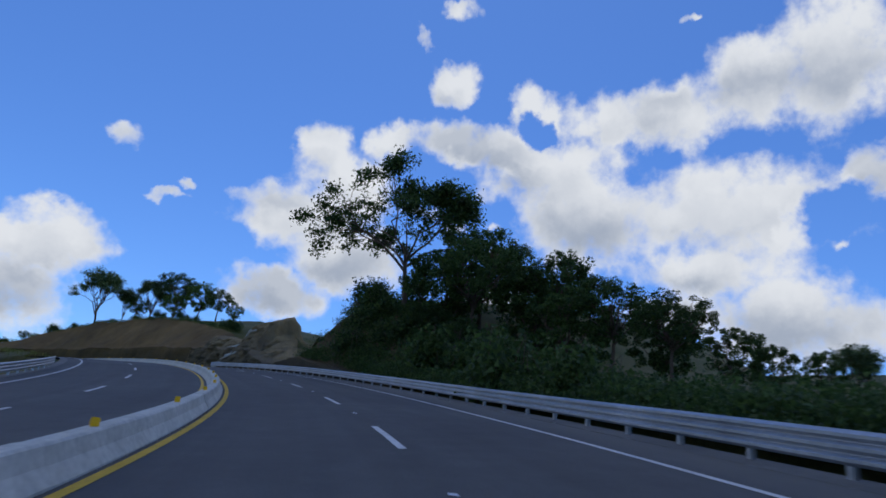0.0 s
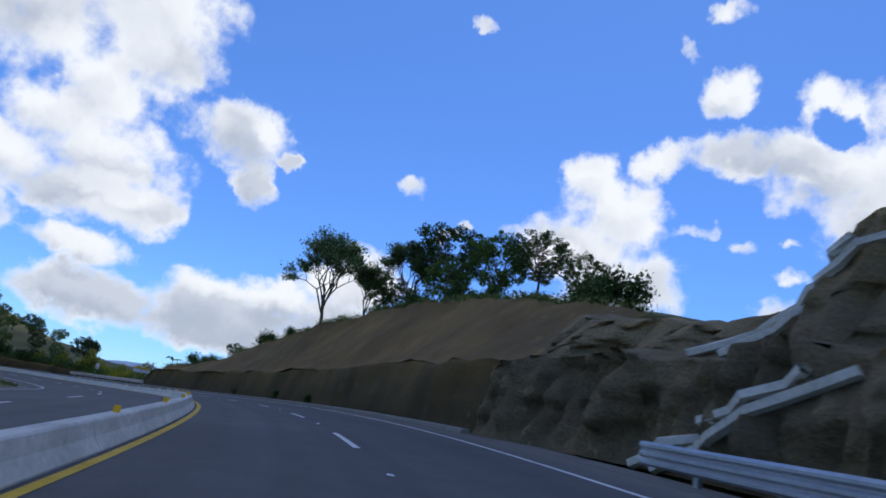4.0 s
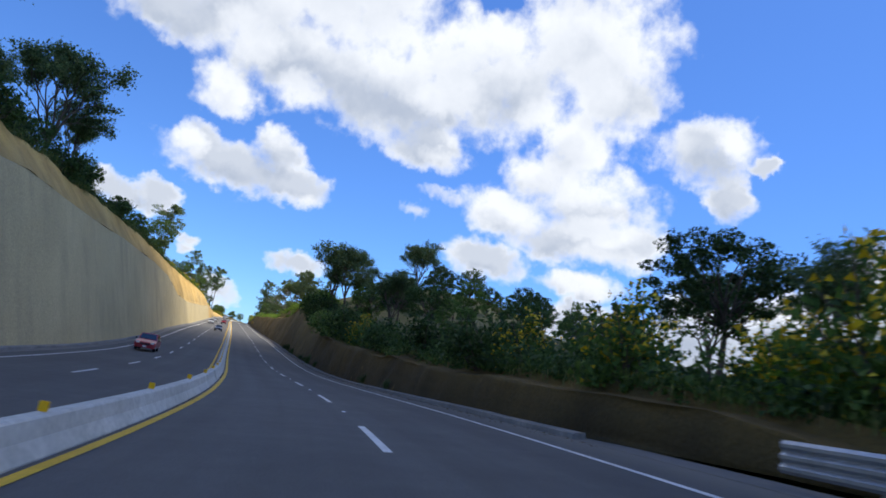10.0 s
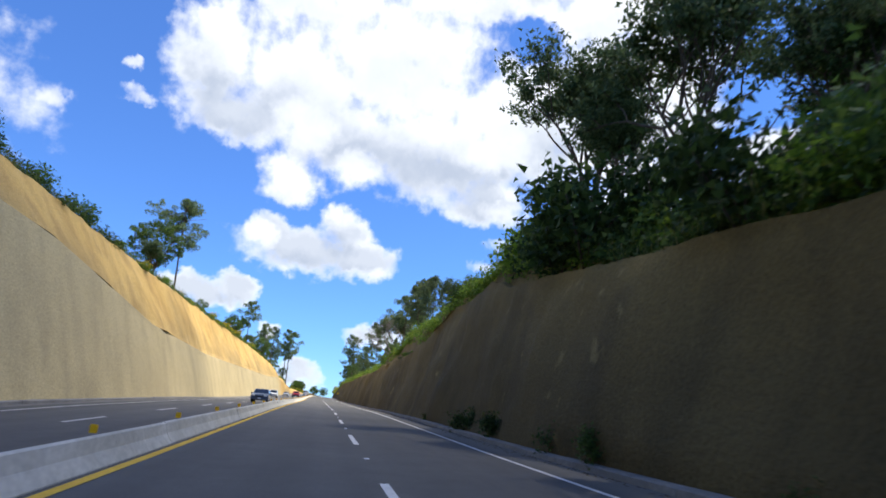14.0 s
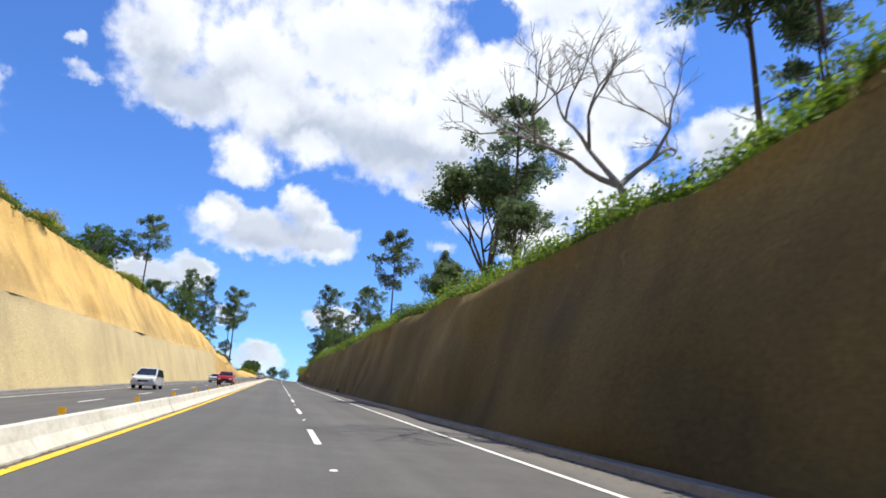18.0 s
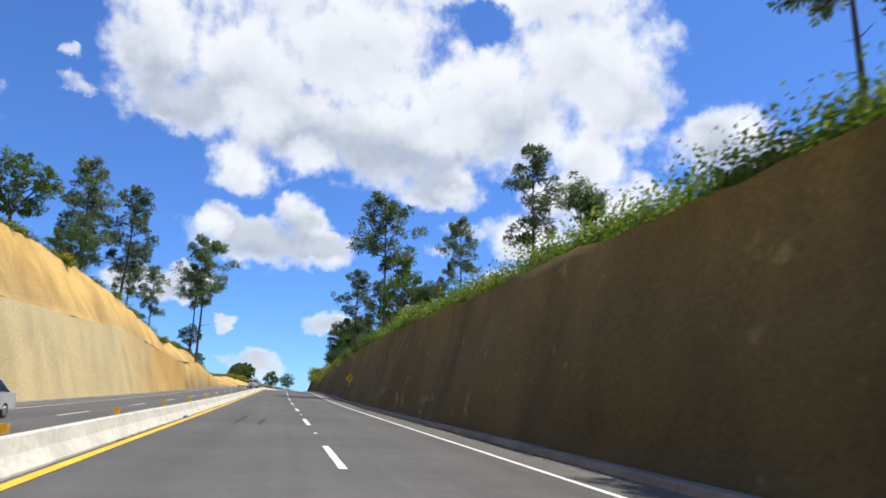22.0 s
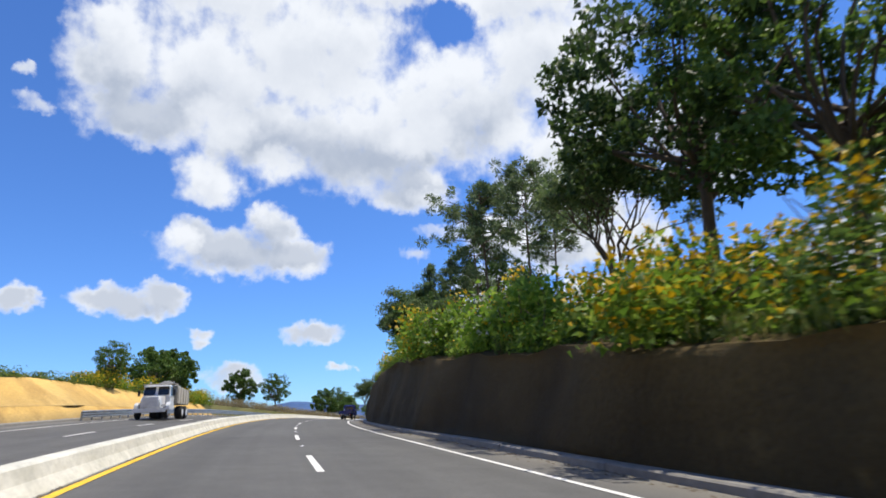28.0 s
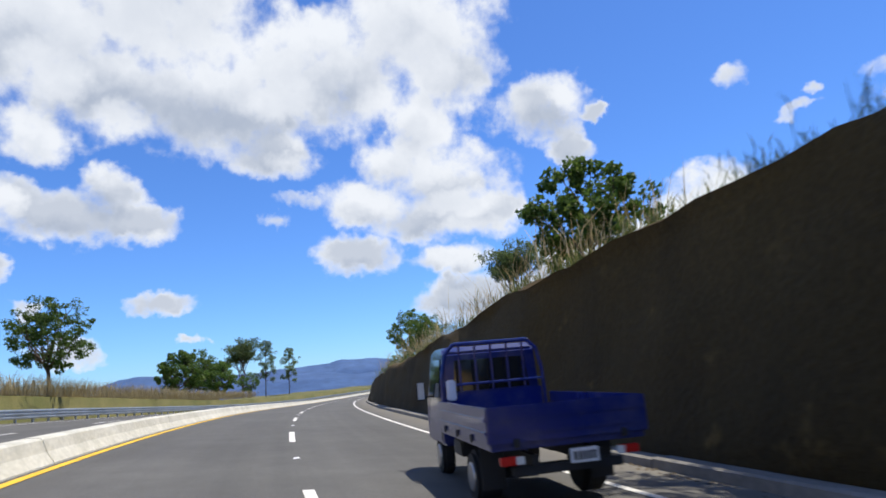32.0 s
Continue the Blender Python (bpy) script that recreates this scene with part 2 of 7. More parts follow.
    az = node(nt, "ShaderNodeMath", operation="ARCTAN2")
    nt.links.new(nx.outputs[0], az.inputs[0])
    nt.links.new(sep.outputs[1], az.inputs[1])
    el = node(nt, "ShaderNodeMath", operation="ARCSINE")
    nt.links.new(sep.outputs[2], el.inputs[0])
    comb = nt.nodes.new("ShaderNodeCombineXYZ")
    nt.links.new(az.outputs[0], comb.inputs[0])
    nt.links.new(el.outputs[0], comb.inputs[1])
    deg = node(nt, "ShaderNodeVectorMath", operation="SCALE")
    nt.links.new(comb.outputs[0], deg.inputs[0])
    deg.inputs["Scale"].default_value = 180 / math.pi

    def cover(dx, dy):
        off = node(nt, "ShaderNodeVectorMath", operation="ADD")
        nt.links.new(deg.outputs[0], off.inputs[0])
        off.inputs[1].default_value = (dx, dy, 0)
        grp = nt.nodes.new("ShaderNodeGroup")
        grp.node_tree = g
        nt.links.new(off.outputs[0], grp.inputs[0])
        return grp.outputs

    now = cover(0, 0)
    here, thick, above, under = now[0], now[1], cover(-0.5, 1.6)[1], cover(0.8, -5.0)[1]

    def step_up(value, a, b):
        m = nt.nodes.new("ShaderNodeMapRange")
        m.interpolation_type = "SMOOTHSTEP"
        m.inputs["From Min"].default_value, m.inputs["From Max"].default_value = a, b
        nt.links.new(value, m.inputs["Value"])
        return m.outputs[0]

    def math2(operation, a, b):
        m = node(nt, "ShaderNodeMath", operation=operation)
        for socket, v in zip(m.inputs, (a, b)):
            if isinstance(v, (int, float)):
                socket.default_value = v
            else:
                nt.links.new(v, socket)
        return m.outputs[0]

    alpha = step_up(here, -0.15, 0.85)
    # the under side lies in the cloud's own shade, its thin rim is bright
    shade = math2("ADD", math2("MULTIPLY", step_up(above, 0.4, 1.3), 0.35), math2("MULTIPLY", math2("SUBTRACT", 1.0, step_up(under, -0.6, 0.9)), 0.65))
    both = math2("MULTIPLY", shade, step_up(thick, 0.15, 0.95))
    tint = nt.nodes.new("ShaderNodeMix")
    tint.data_type = "RGBA"
    nt.links.new(both, tint.inputs["Factor"])
    tint.inputs[6].default_value = CLOUD_LIT
    tint.inputs[7].default_value = CLOUD_BASE
    sky = nt.nodes.new("ShaderNodeTexSky")
    sky.sky_type, sky.sun_disc = "NISHITA", False
    sky.sun_elevation, sky.sun_rotation = radians(SUN_EL), radians(-SUN_AZ)
    sky.altitude, sky.air_density, sky.dust_density, sky.ozone_density = 900, 1.0, 0.4, 2.5
    blue = nt.nodes.new("ShaderNodeMix")
    blue.data_type, blue.blend_type = "RGBA", "MULTIPLY"
    blue.inputs["Factor"].default_value = 1.0
    nt.links.new(sky.outputs[0], blue.inputs[6])
    blue.inputs[7].default_value = SKY_GAIN
    mix = nt.nodes.new("ShaderNodeMix")
    mix.data_type = "RGBA"
    nt.links.new(alpha, mix.inputs["Factor"])
    nt.links.new(blue.outputs[2], mix.inputs[6])
    nt.links.new(tint.outputs[2], mix.inputs[7])
    bg = nt.nodes.new("ShaderNodeBackground")
    bg.inputs["Strength"].default_value = SKY_STRENGTH
    nt.links.new(mix.outputs[2], bg.inputs["Color"])
    out = nt.nodes.new("ShaderNodeOutputWorld")
    nt.links.new(bg.outputs[0], out.inputs[0])


SKY_STRENGTH = 0.1
SKY_GAIN = (0.60, 0.95, 1.50, 1)
CLOUD_LIT = (7.4, 7.7, 8.2, 1)
CLOUD_BASE = (3.5, 4.05, 5.1, 1)
PUFF, HEADS = 2.3, 0.8


# ---- materials ----
def material(name, rough=0.85, metal=0.0):
    m = bpy.data.materials.new(name)
    m.use_nodes = True
    nt = m.node_tree
    b = nt.nodes["Principled BSDF"]
    b.inputs["Roughness"].default_value, b.inputs["Metallic"].default_value = rough, metal
    b.inputs["Specular IOR Level"].default_value = 0.3
    return m, nt, b


def coords(nt, scale=(1, 1, 1)):
    tc = nt.nodes.new("ShaderNodeTexCoord")
    mp = nt.nodes.new("ShaderNodeMapping")
    mp.inputs["Scale"].default_value = scale
    nt.links.new(tc.outputs["Object"], mp.inputs[0])
    return mp.outputs[0]


def noise_tex(nt, vec, scale, detail=6.0, rough=0.6):
    n = nt.nodes.new("ShaderNodeTexNoise")
    n.inputs["Scale"].default_value, n.inputs["Detail"].default_value, n.inputs["Roughness"].default_value = scale, detail, rough
    nt.links.new(vec, n.inputs["Vector"])
    return n.outputs["Fac"]


def ramp(nt, fac, stops):
    r = nt.nodes.new("ShaderNodeValToRGB")
    e = r.color_ramp.elements
    while len(e) < len(stops):
        e.new(0.5)
    for k, (p, c) in enumerate(stops):
        e[k].position, e[k].color = p, (*c, 1)
    nt.links.new(fac, r.inputs[0])
    return r.outputs[0]


def blend(nt, fac, a, b, mode="MIX"):
    m = nt.nodes.new("ShaderNodeMix")
    m.data_type, m.blend_type = "RGBA", mode
    for socket, v in ((m.inputs["Factor"], fac), (m.inputs[6], a), (m.inputs[7], b)):
        if isinstance(v, (int, float)):
            socket.default_value = v
        elif isinstance(v, tuple):
            socket.default_value = (*v, 1)
        else:
            nt.links.new(v, socket)
    return m.outputs[2]


def bump(nt, b, height, strength, distance=0.05):
    n = nt.nodes.new("ShaderNodeBump")
    n.inputs["Strength"].default_value, n.inputs["Distance"].default_value = strength, distance
    nt.links.new(height, n.inputs["Height"])
    nt.links.new(n.outputs[0], b.inputs["Normal"])


def grainy(name, dark, light, fine=20.0, coarse=0.4, rough=0.9, relief=0.3, depth=0.03, metal=0.0, stretch=(1, 1, 1)):
    """A surface of two colours with stains at a coarse scale and grain at a fine one."""
    m, nt, b = material(name, rough, metal)
    v = coords(nt, stretch)
    big, small = noise_tex(nt, v, coarse, 5), noise_tex(nt, v, fine, 4)
    c = ramp(nt, big, [(0.3, dark), (0.7, light)])
    g = ramp(nt, small, [(0.25, (0.75, 0.75, 0.75)), (0.75, (1.12, 1.12, 1.12))])
    nt.links.new(blend(nt, 1.0, c, g, "MULTIPLY"), b.inputs["Base Color"])
    bump(nt, b, small, relief, depth)
    return m


def plain(name, colour, rough=0.5, metal=0.0, spread=0.08):
    m, nt, b = material(name, rough, metal)
    v = coords(nt)
    n = noise_tex(nt, v, 3.0, 5)
    lo, hi = tuple(c * (1 - spread) for c in colour), tuple(min(1, c * (1 + spread)) for c in colour)
    nt.links.new(ramp(nt, n, [(0.35, lo), (0.65, hi)]), b.inputs["Base Color"])
    return m


def foliage(name, dark, light, tip=None, see_through=0.35):
    """Leaves: each leaf has its own shade, some light comes through."""
    m, nt, b = material(name, 0.55)
    geo = nt.nodes.new("ShaderNodeNewGeometry")
    stops = [(0.0, dark), (0.75, light)] + ([(1.0, tip)] if tip else [])
    c = ramp(nt, geo.outputs["Random Per Island"], stops)
    info = nt.nodes.new("ShaderNodeObjectInfo")
    hue = nt.nodes.new("ShaderNodeHueSaturation")
    mr = nt.nodes.new("ShaderNodeMapRange")
    nt.links.new(info.outputs["Random"], mr.inputs["Value"])
    mr.inputs["To Min"].default_value, mr.inputs["To Max"].default_value = 0.75, 1.2
    nt.links.new(mr.outputs[0], hue.inputs["Value"])
    nt.links.new(c, hue.inputs["Color"])
    nt.links.new(hue.outputs[0], b.inputs["Base Color"])
    tr = nt.nodes.new("ShaderNodeBsdfTranslucent")
    nt.links.new(hue.outputs[0], tr.inputs["Color"])
    mx = nt.nodes.new("ShaderNodeMixShader")
    mx.inputs[0].default_value = see_through
    nt.links.new(b.outputs[0], mx.inputs[1])
    nt.links.new(tr.outputs[0], mx.inputs[2])
    nt.links.new(mx.outputs[0], nt.nodes["Material Output"].inputs["Surface"])
    return m


def earth_face(name, pale, deep, stain, streak_scale=(0.3, 0.3, 0.05), scars=1.4, relief=0.5, fade=None, layered=True, darkened=()):
    """A cut face: bands of soil, running streaks and pale scars."""
    m, nt, b = material(name, 0.95)
    v, sv = coords(nt), coords(nt, streak_scale)
    big = noise_tex(nt, v, 0.11, 6)
    c = ramp(nt, big, [(0.32, deep), (0.66, pale)])
    streak = noise_tex(nt, sv, 1.6, 8, 0.5)
    c = blend(nt, ramp(nt, streak, [(0.46, (0, 0, 0)), (0.74, (0.6, 0.6, 0.6))]), c, stain)
    # layers of soil: darker below, warmer and lighter towards the top, with a wavering border
    cut, sep = nt.nodes.new("ShaderNodeUVMap"), nt.nodes.new("ShaderNodeSeparateXYZ")
    cut.uv_map = "cut"
    nt.links.new(cut.outputs[0], sep.inputs[0])
    layer = blend(nt, 0.5, sep.outputs[1], noise_tex(nt, v, 0.06, 5, 0.6))
    c = blend(nt, 1.0, c, ramp(nt, layer, [(0.30, (0.70, 0.70, 0.68)), (0.48, (1.0, 1.0, 1.0)), (0.68, (1.45, 1.35, 1.1))]), "MULTIPLY") if layered else c
    # bright scars where lumps have fallen off, in clusters
    scar, where = noise_tex(nt, v, 1.1, 5, 0.55), noise_tex(nt, v, 0.09, 3)
    some = blend(nt, 1.0, ramp(nt, scar, [(0.62, (0, 0, 0)), (0.70, (0.6, 0.6, 0.6))]), ramp(nt, where, [(0.46, (0, 0, 0)), (0.58, (1, 1, 1))]), "MULTIPLY")
    c = blend(nt, some, c, tuple(min(1, p * scars) for p in pale))
    fine = noise_tex(nt, v, 9.0, 6)
    c = blend(nt, 1.0, c, ramp(nt, fine, [(0.3, (0.72, 0.72, 0.72)), (0.72, (1.15, 1.15, 1.15))]), "MULTIPLY")
    for x0, x1, k in darkened:
        # soil colour multiplied darker past a place along x
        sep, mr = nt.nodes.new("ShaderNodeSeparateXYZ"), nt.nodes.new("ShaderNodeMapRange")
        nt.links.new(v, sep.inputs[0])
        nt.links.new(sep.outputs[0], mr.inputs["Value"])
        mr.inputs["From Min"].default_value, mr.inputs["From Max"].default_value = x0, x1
        dark_mask = blend(nt, 0.35, mr.outputs[0], noise_tex(nt, v, 0.12, 5), "MIX")
        c = blend(nt, ramp(nt, dark_mask, [(0.2, (0, 0, 0)), (0.7, (1, 1, 1))]), c, blend(nt, 1.0, c, (k * 1.08, k * 0.95, k * 0.74), "MULTIPLY"))
    if fade:
        # gives way to another soil between two places along x
        sep, mr = nt.nodes.new("ShaderNodeSeparateXYZ"), nt.nodes.new("ShaderNodeMapRange")
        nt.links.new(v, sep.inputs[0])
        nt.links.new(sep.outputs[0], mr.inputs["Value"])
        mr.inputs["From Min"].default_value, mr.inputs["From Max"].default_value = fade[0], fade[1]
        ragged = blend(nt, 0.45, mr.outputs[0], noise_tex(nt, v, 0.25, 6), "MIX")
        c = blend(nt, ramp(nt, ragged, [(0.35, (0, 0, 0)), (0.6, (1, 1, 1))]), c, blend(nt, 1.0, ramp(nt, big, [(0.32, fade[2]), (0.66, fade[3])]), ramp(nt, fine, [(0.3, (0.72, 0.72, 0.72)), (0.72, (1.15, 1.15, 1.15))]), "MULTIPLY"))
    nt.links.new(c, b.inputs["Base Color"])
    bump(nt, b, fine, relief, 0.16)
    return m


def asphalt_surface():
    m, nt, b = material("asphalt", 0.82)
    v = coords(nt)
    # along the lanes: long worn streaks, and a dustier shoulder past the edge line
    along = nt.nodes.new("ShaderNodeUVMap")
    along.uv_map = "lane"
    st = nt.nodes.new("ShaderNodeMapping")
    st.inputs["Scale"].default_value = (1.15, 0.012, 1)
    nt.links.new(along.outputs[0], st.inputs[0])
    lane = noise_tex(nt, st.outputs[0], 1.0, 4, 0.55)
    sep = nt.nodes.new("ShaderNodeSeparateXYZ")
    nt.links.new(along.outputs[0], sep.inputs[0])
    edge = nt.nodes.new("ShaderNodeMapRange")
    edge.inputs["From Min"].default_value, edge.inputs["From Max"].default_value = 7.7, 9.0
    nt.links.new(sep.outputs[0], edge.inputs["Value"])
    patch, grain = noise_tex(nt, v, 0.12, 5), noise_tex(nt, v, 45.0, 3)
    wide = noise_tex(nt, v, 1.3, 6)
    c = ramp(nt, patch, [(0.3, (0.074, 0.072, 0.070)), (0.7, (0.104, 0.102, 0.097))])
    c = blend(nt, 1.0, c, ramp(nt, wide, [(0.3, (0.88, 0.88, 0.88)), (0.7, (1.08, 1.08, 1.08))]), "MULTIPLY")
    c = blend(nt, 1.0, c, ramp(nt, grain, [(0.25, (0.65, 0.65, 0.65)), (0.75, (1.3, 1.3, 1.3))]), "MULTIPLY")
    c = blend(nt, 1.0, c, ramp(nt, lane, [(0.3, (0.84, 0.84, 0.84)), (0.7, (1.12, 1.12, 1.12))]), "MULTIPLY")
    dusty = blend(nt, 0.55, c, (0.20, 0.182, 0.15))
    c = blend(nt, edge.outputs[0], c, dusty)
    nt.links.new(c, b.inputs["Base Color"])
    bump(nt, b, grain, 0.25, 0.01)
    return m


ASPHALT = asphalt_surface()
SHOULDER = grainy("shoulder_concrete", (0.13, 0.125, 0.115), (0.20, 0.19, 0.175), 14, 0.5, 0.9, 0.3, 0.01)
CONCRETE = grainy("barrier_concrete", (0.46, 0.45, 0.39), (0.64, 0.625, 0.56), 9, 0.9, 0.85, 0.25, 0.01)
KERB = grainy("kerb_concrete", (0.17, 0.16, 0.145), (0.27, 0.255, 0.23), 9, 0.7, 0.9, 0.35, 0.02)
SHOTCRETE = earth_face("sprayed_concrete", (0.56, 0.45, 0.235), (0.47, 0.375, 0.195), (0.36, 0.29, 0.16), scars=0.8, relief=0.2, layered=False, fade=(-452, -500, (0.40, 0.24, 0.07), (0.52, 0.335, 0.105)))
ORANGE_SOIL = earth_face("ochre_soil", (0.49, 0.345, 0.135), (0.36, 0.24, 0.085), (0.20, 0.125, 0.05), scars=1.25)
# stretches where the brown soil is darker: from x, to x, factor
DARKENED = ((-232, -200, 0.64), (-516, -566, 0.36))
BROWN_SOIL = earth_face("brown_soil", (0.188, 0.143, 0.055), (0.108, 0.083, 0.031), (0.052, 0.042, 0.019), scars=1.9, darkened=DARKENED)
DARK_SOIL = earth_face("dark_brown_soil", (0.078, 0.058, 0.028), (0.044, 0.033, 0.017), (0.024, 0.019, 0.011), scars=1.8)
RUST_SOIL = earth_face("rusty_soil", (0.175, 0.115, 0.048), (0.105, 0.070, 0.031), (0.062, 0.043, 0.021), scars=2.0)
SANDY_SOIL = earth_face("sandy_soil", (0.20, 0.16, 0.08), (0.13, 0.104, 0.052), (0.085, 0.068, 0.036), scars=1.5)
ROCK = earth_face("weathered_tuff", (0.31, 0.235, 0.125), (0.165, 0.13, 0.078), (0.06, 0.05, 0.036), relief=1.0)
GRASS_SOIL = grainy("rough_grass", (0.075, 0.085, 0.024), (0.165, 0.145, 0.055), 6, 0.15, 0.95, 0.6, 0.08)
WHITE_PAINT = grainy("white_road_paint", (0.58, 0.57, 0.54), (0.78, 0.77, 0.74), 22, 1.4, 0.7, 0.1, 0.004)
YELLOW_PAINT = grainy("yellow_road_paint", (0.62, 0.36, 0.015), (0.80, 0.50, 0.03), 22, 1.4, 0.7, 0.1, 0.004)
REFLECTOR = plain("orange_reflector", (0.90, 0.50, 0.01), 0.45)
GALVANISED = grainy("galvanised_steel", (0.34, 0.36, 0.38), (0.50, 0.52, 0.54), 12, 0.6, 0.38, 0.05, 0.004, 0.85)
BARK = grainy("bark", (0.07, 0.05, 0.035), (0.17, 0.13, 0.095), 12, 1.2, 0.95, 0.8, 0.05, stretch=(1, 1, 0.25))
PALE_BARK = grainy("pale_bark", (0.20, 0.17, 0.14), (0.34, 0.30, 0.26), 12, 1.2, 0.95, 0.7, 0.04, stretch=(1, 1, 0.25))
LEAF_DARK = foliage("dark_leaves", (0.026, 0.052, 0.014), (0.068, 0.118, 0.028), (0.11, 0.165, 0.045), 0.5)
LEAF_MID = foliage("green_leaves", (0.045, 0.09, 0.018), (0.12, 0.20, 0.035), (0.20, 0.28, 0.06), 0.45)
LEAF_SOFT = foliage("soft_green_leaves", (0.06, 0.10, 0.038), (0.16, 0.22, 0.08), (0.25, 0.31, 0.13), 0.5)
LEAF_BRIGHT = foliage("bright_leaves", (0.08, 0.16, 0.015), (0.21, 0.33, 0.035), (0.34, 0.42, 0.06), 0.5)
NEEDLES = foliage("pine_needles", (0.055, 0.09, 0.042), (0.15, 0.205, 0.085), (0.24, 0.29, 0.13), 0.5)
GRASS_BLADE = foliage("grass_blades", (0.07, 0.11, 0.02), (0.19, 0.22, 0.05), (0.36, 0.31, 0.12), 0.5)
DRY_BLADE = foliage("dry_stalks", (0.26, 0.19, 0.085), (0.47, 0.37, 0.19), (0.55, 0.46, 0.27), 0.3)
FLOWER = foliage("yellow_flowers", (0.62, 0.36, 0.008), (0.85, 0.56, 0.015), (0.90, 0.68, 0.05), 0.3)
FLOWER_PALE = foliage("whitish_flowers", (0.55, 0.55, 0.45), (0.75, 0.75, 0.66), None, 0.3)
RUBBER = plain("tyre_rubber", (0.022, 0.022, 0.023), 0.8)
BLACK_PLASTIC = plain("black_plastic", (0.03, 0.03, 0.032), 0.55)
STEEL = plain("wheel_steel", (0.45, 0.45, 0.46), 0.35, 0.8)
SIGN_YELLOW = plain("sign_yellow", (0.82, 0.52, 0.015), 0.45)
SIGN_WHITE = plain("sign_white", (0.74, 0.75, 0.77), 0.45)
SIGN_BLACK = plain("sign_black", (0.02, 0.02, 0.022), 0.5)
RED_LAMP = plain("red_lamp", (0.55, 0.02, 0.015), 0.2)
CLEAR_LAMP = plain("clear_lamp", (0.72, 0.72, 0.70), 0.15)


def paint(name, colour, rough=0.28):
    m, nt, b = material(name, rough)
    b.inputs["Coat Weight"].default_value = 0.4
    b.inputs["Coat Roughness"].default_value = 0.08
    v = coords(nt)
    dust = noise_tex(nt, v, 2.2, 6)
    dull = tuple(0.7 * c + 0.05 for c in colour)
    nt.links.new(ramp(nt, dust, [(0.4, colour), (0.75, dull)]), b.inputs["Base Color"])
    return m


def window_glass():
    m, nt, b = material("dark_window_glass", 0.05)
    b.inputs["Base Color"].default_value = (0.015, 0.018, 0.02, 1)
    b.inputs["Specular IOR Level"].default_value = 0.7
    return m


GLASS = window_glass()
BLUE_PAINT = paint("blue_truck_paint", (0.007, 0.018, 0.15), 0.2)
SILVER_PAINT = paint("silver_paint", (0.52, 0.53, 0.54))
RED_PAINT = paint("red_paint", (0.42, 0.02, 0.025))
WHITE_CAB = paint("white_cab_paint", (0.72, 0.71, 0.68))
GREY_PAINT = paint("slate_blue_paint", (0.06, 0.085, 0.13))

# ---- sizes of the road and its cutting, in metres ----
U_Y, U_D, U_R = -0.03, 3.92, 7.73
DASH_0, DASH_STEP, DASH_LONG = 31.45, 12.0, 4.1
REFL_0, REFL_STEP = 4.0, 6.0
BARRIER_H = 0.45
TRUCK_S, MARK_S = 717.35, 509.0
KERB_R, KERB_R2, KERB_L = (122, 206), (238, 900), (236, 690)
PLAIN_Z, CENTRE = -45.0, (-330.0, 130.0)
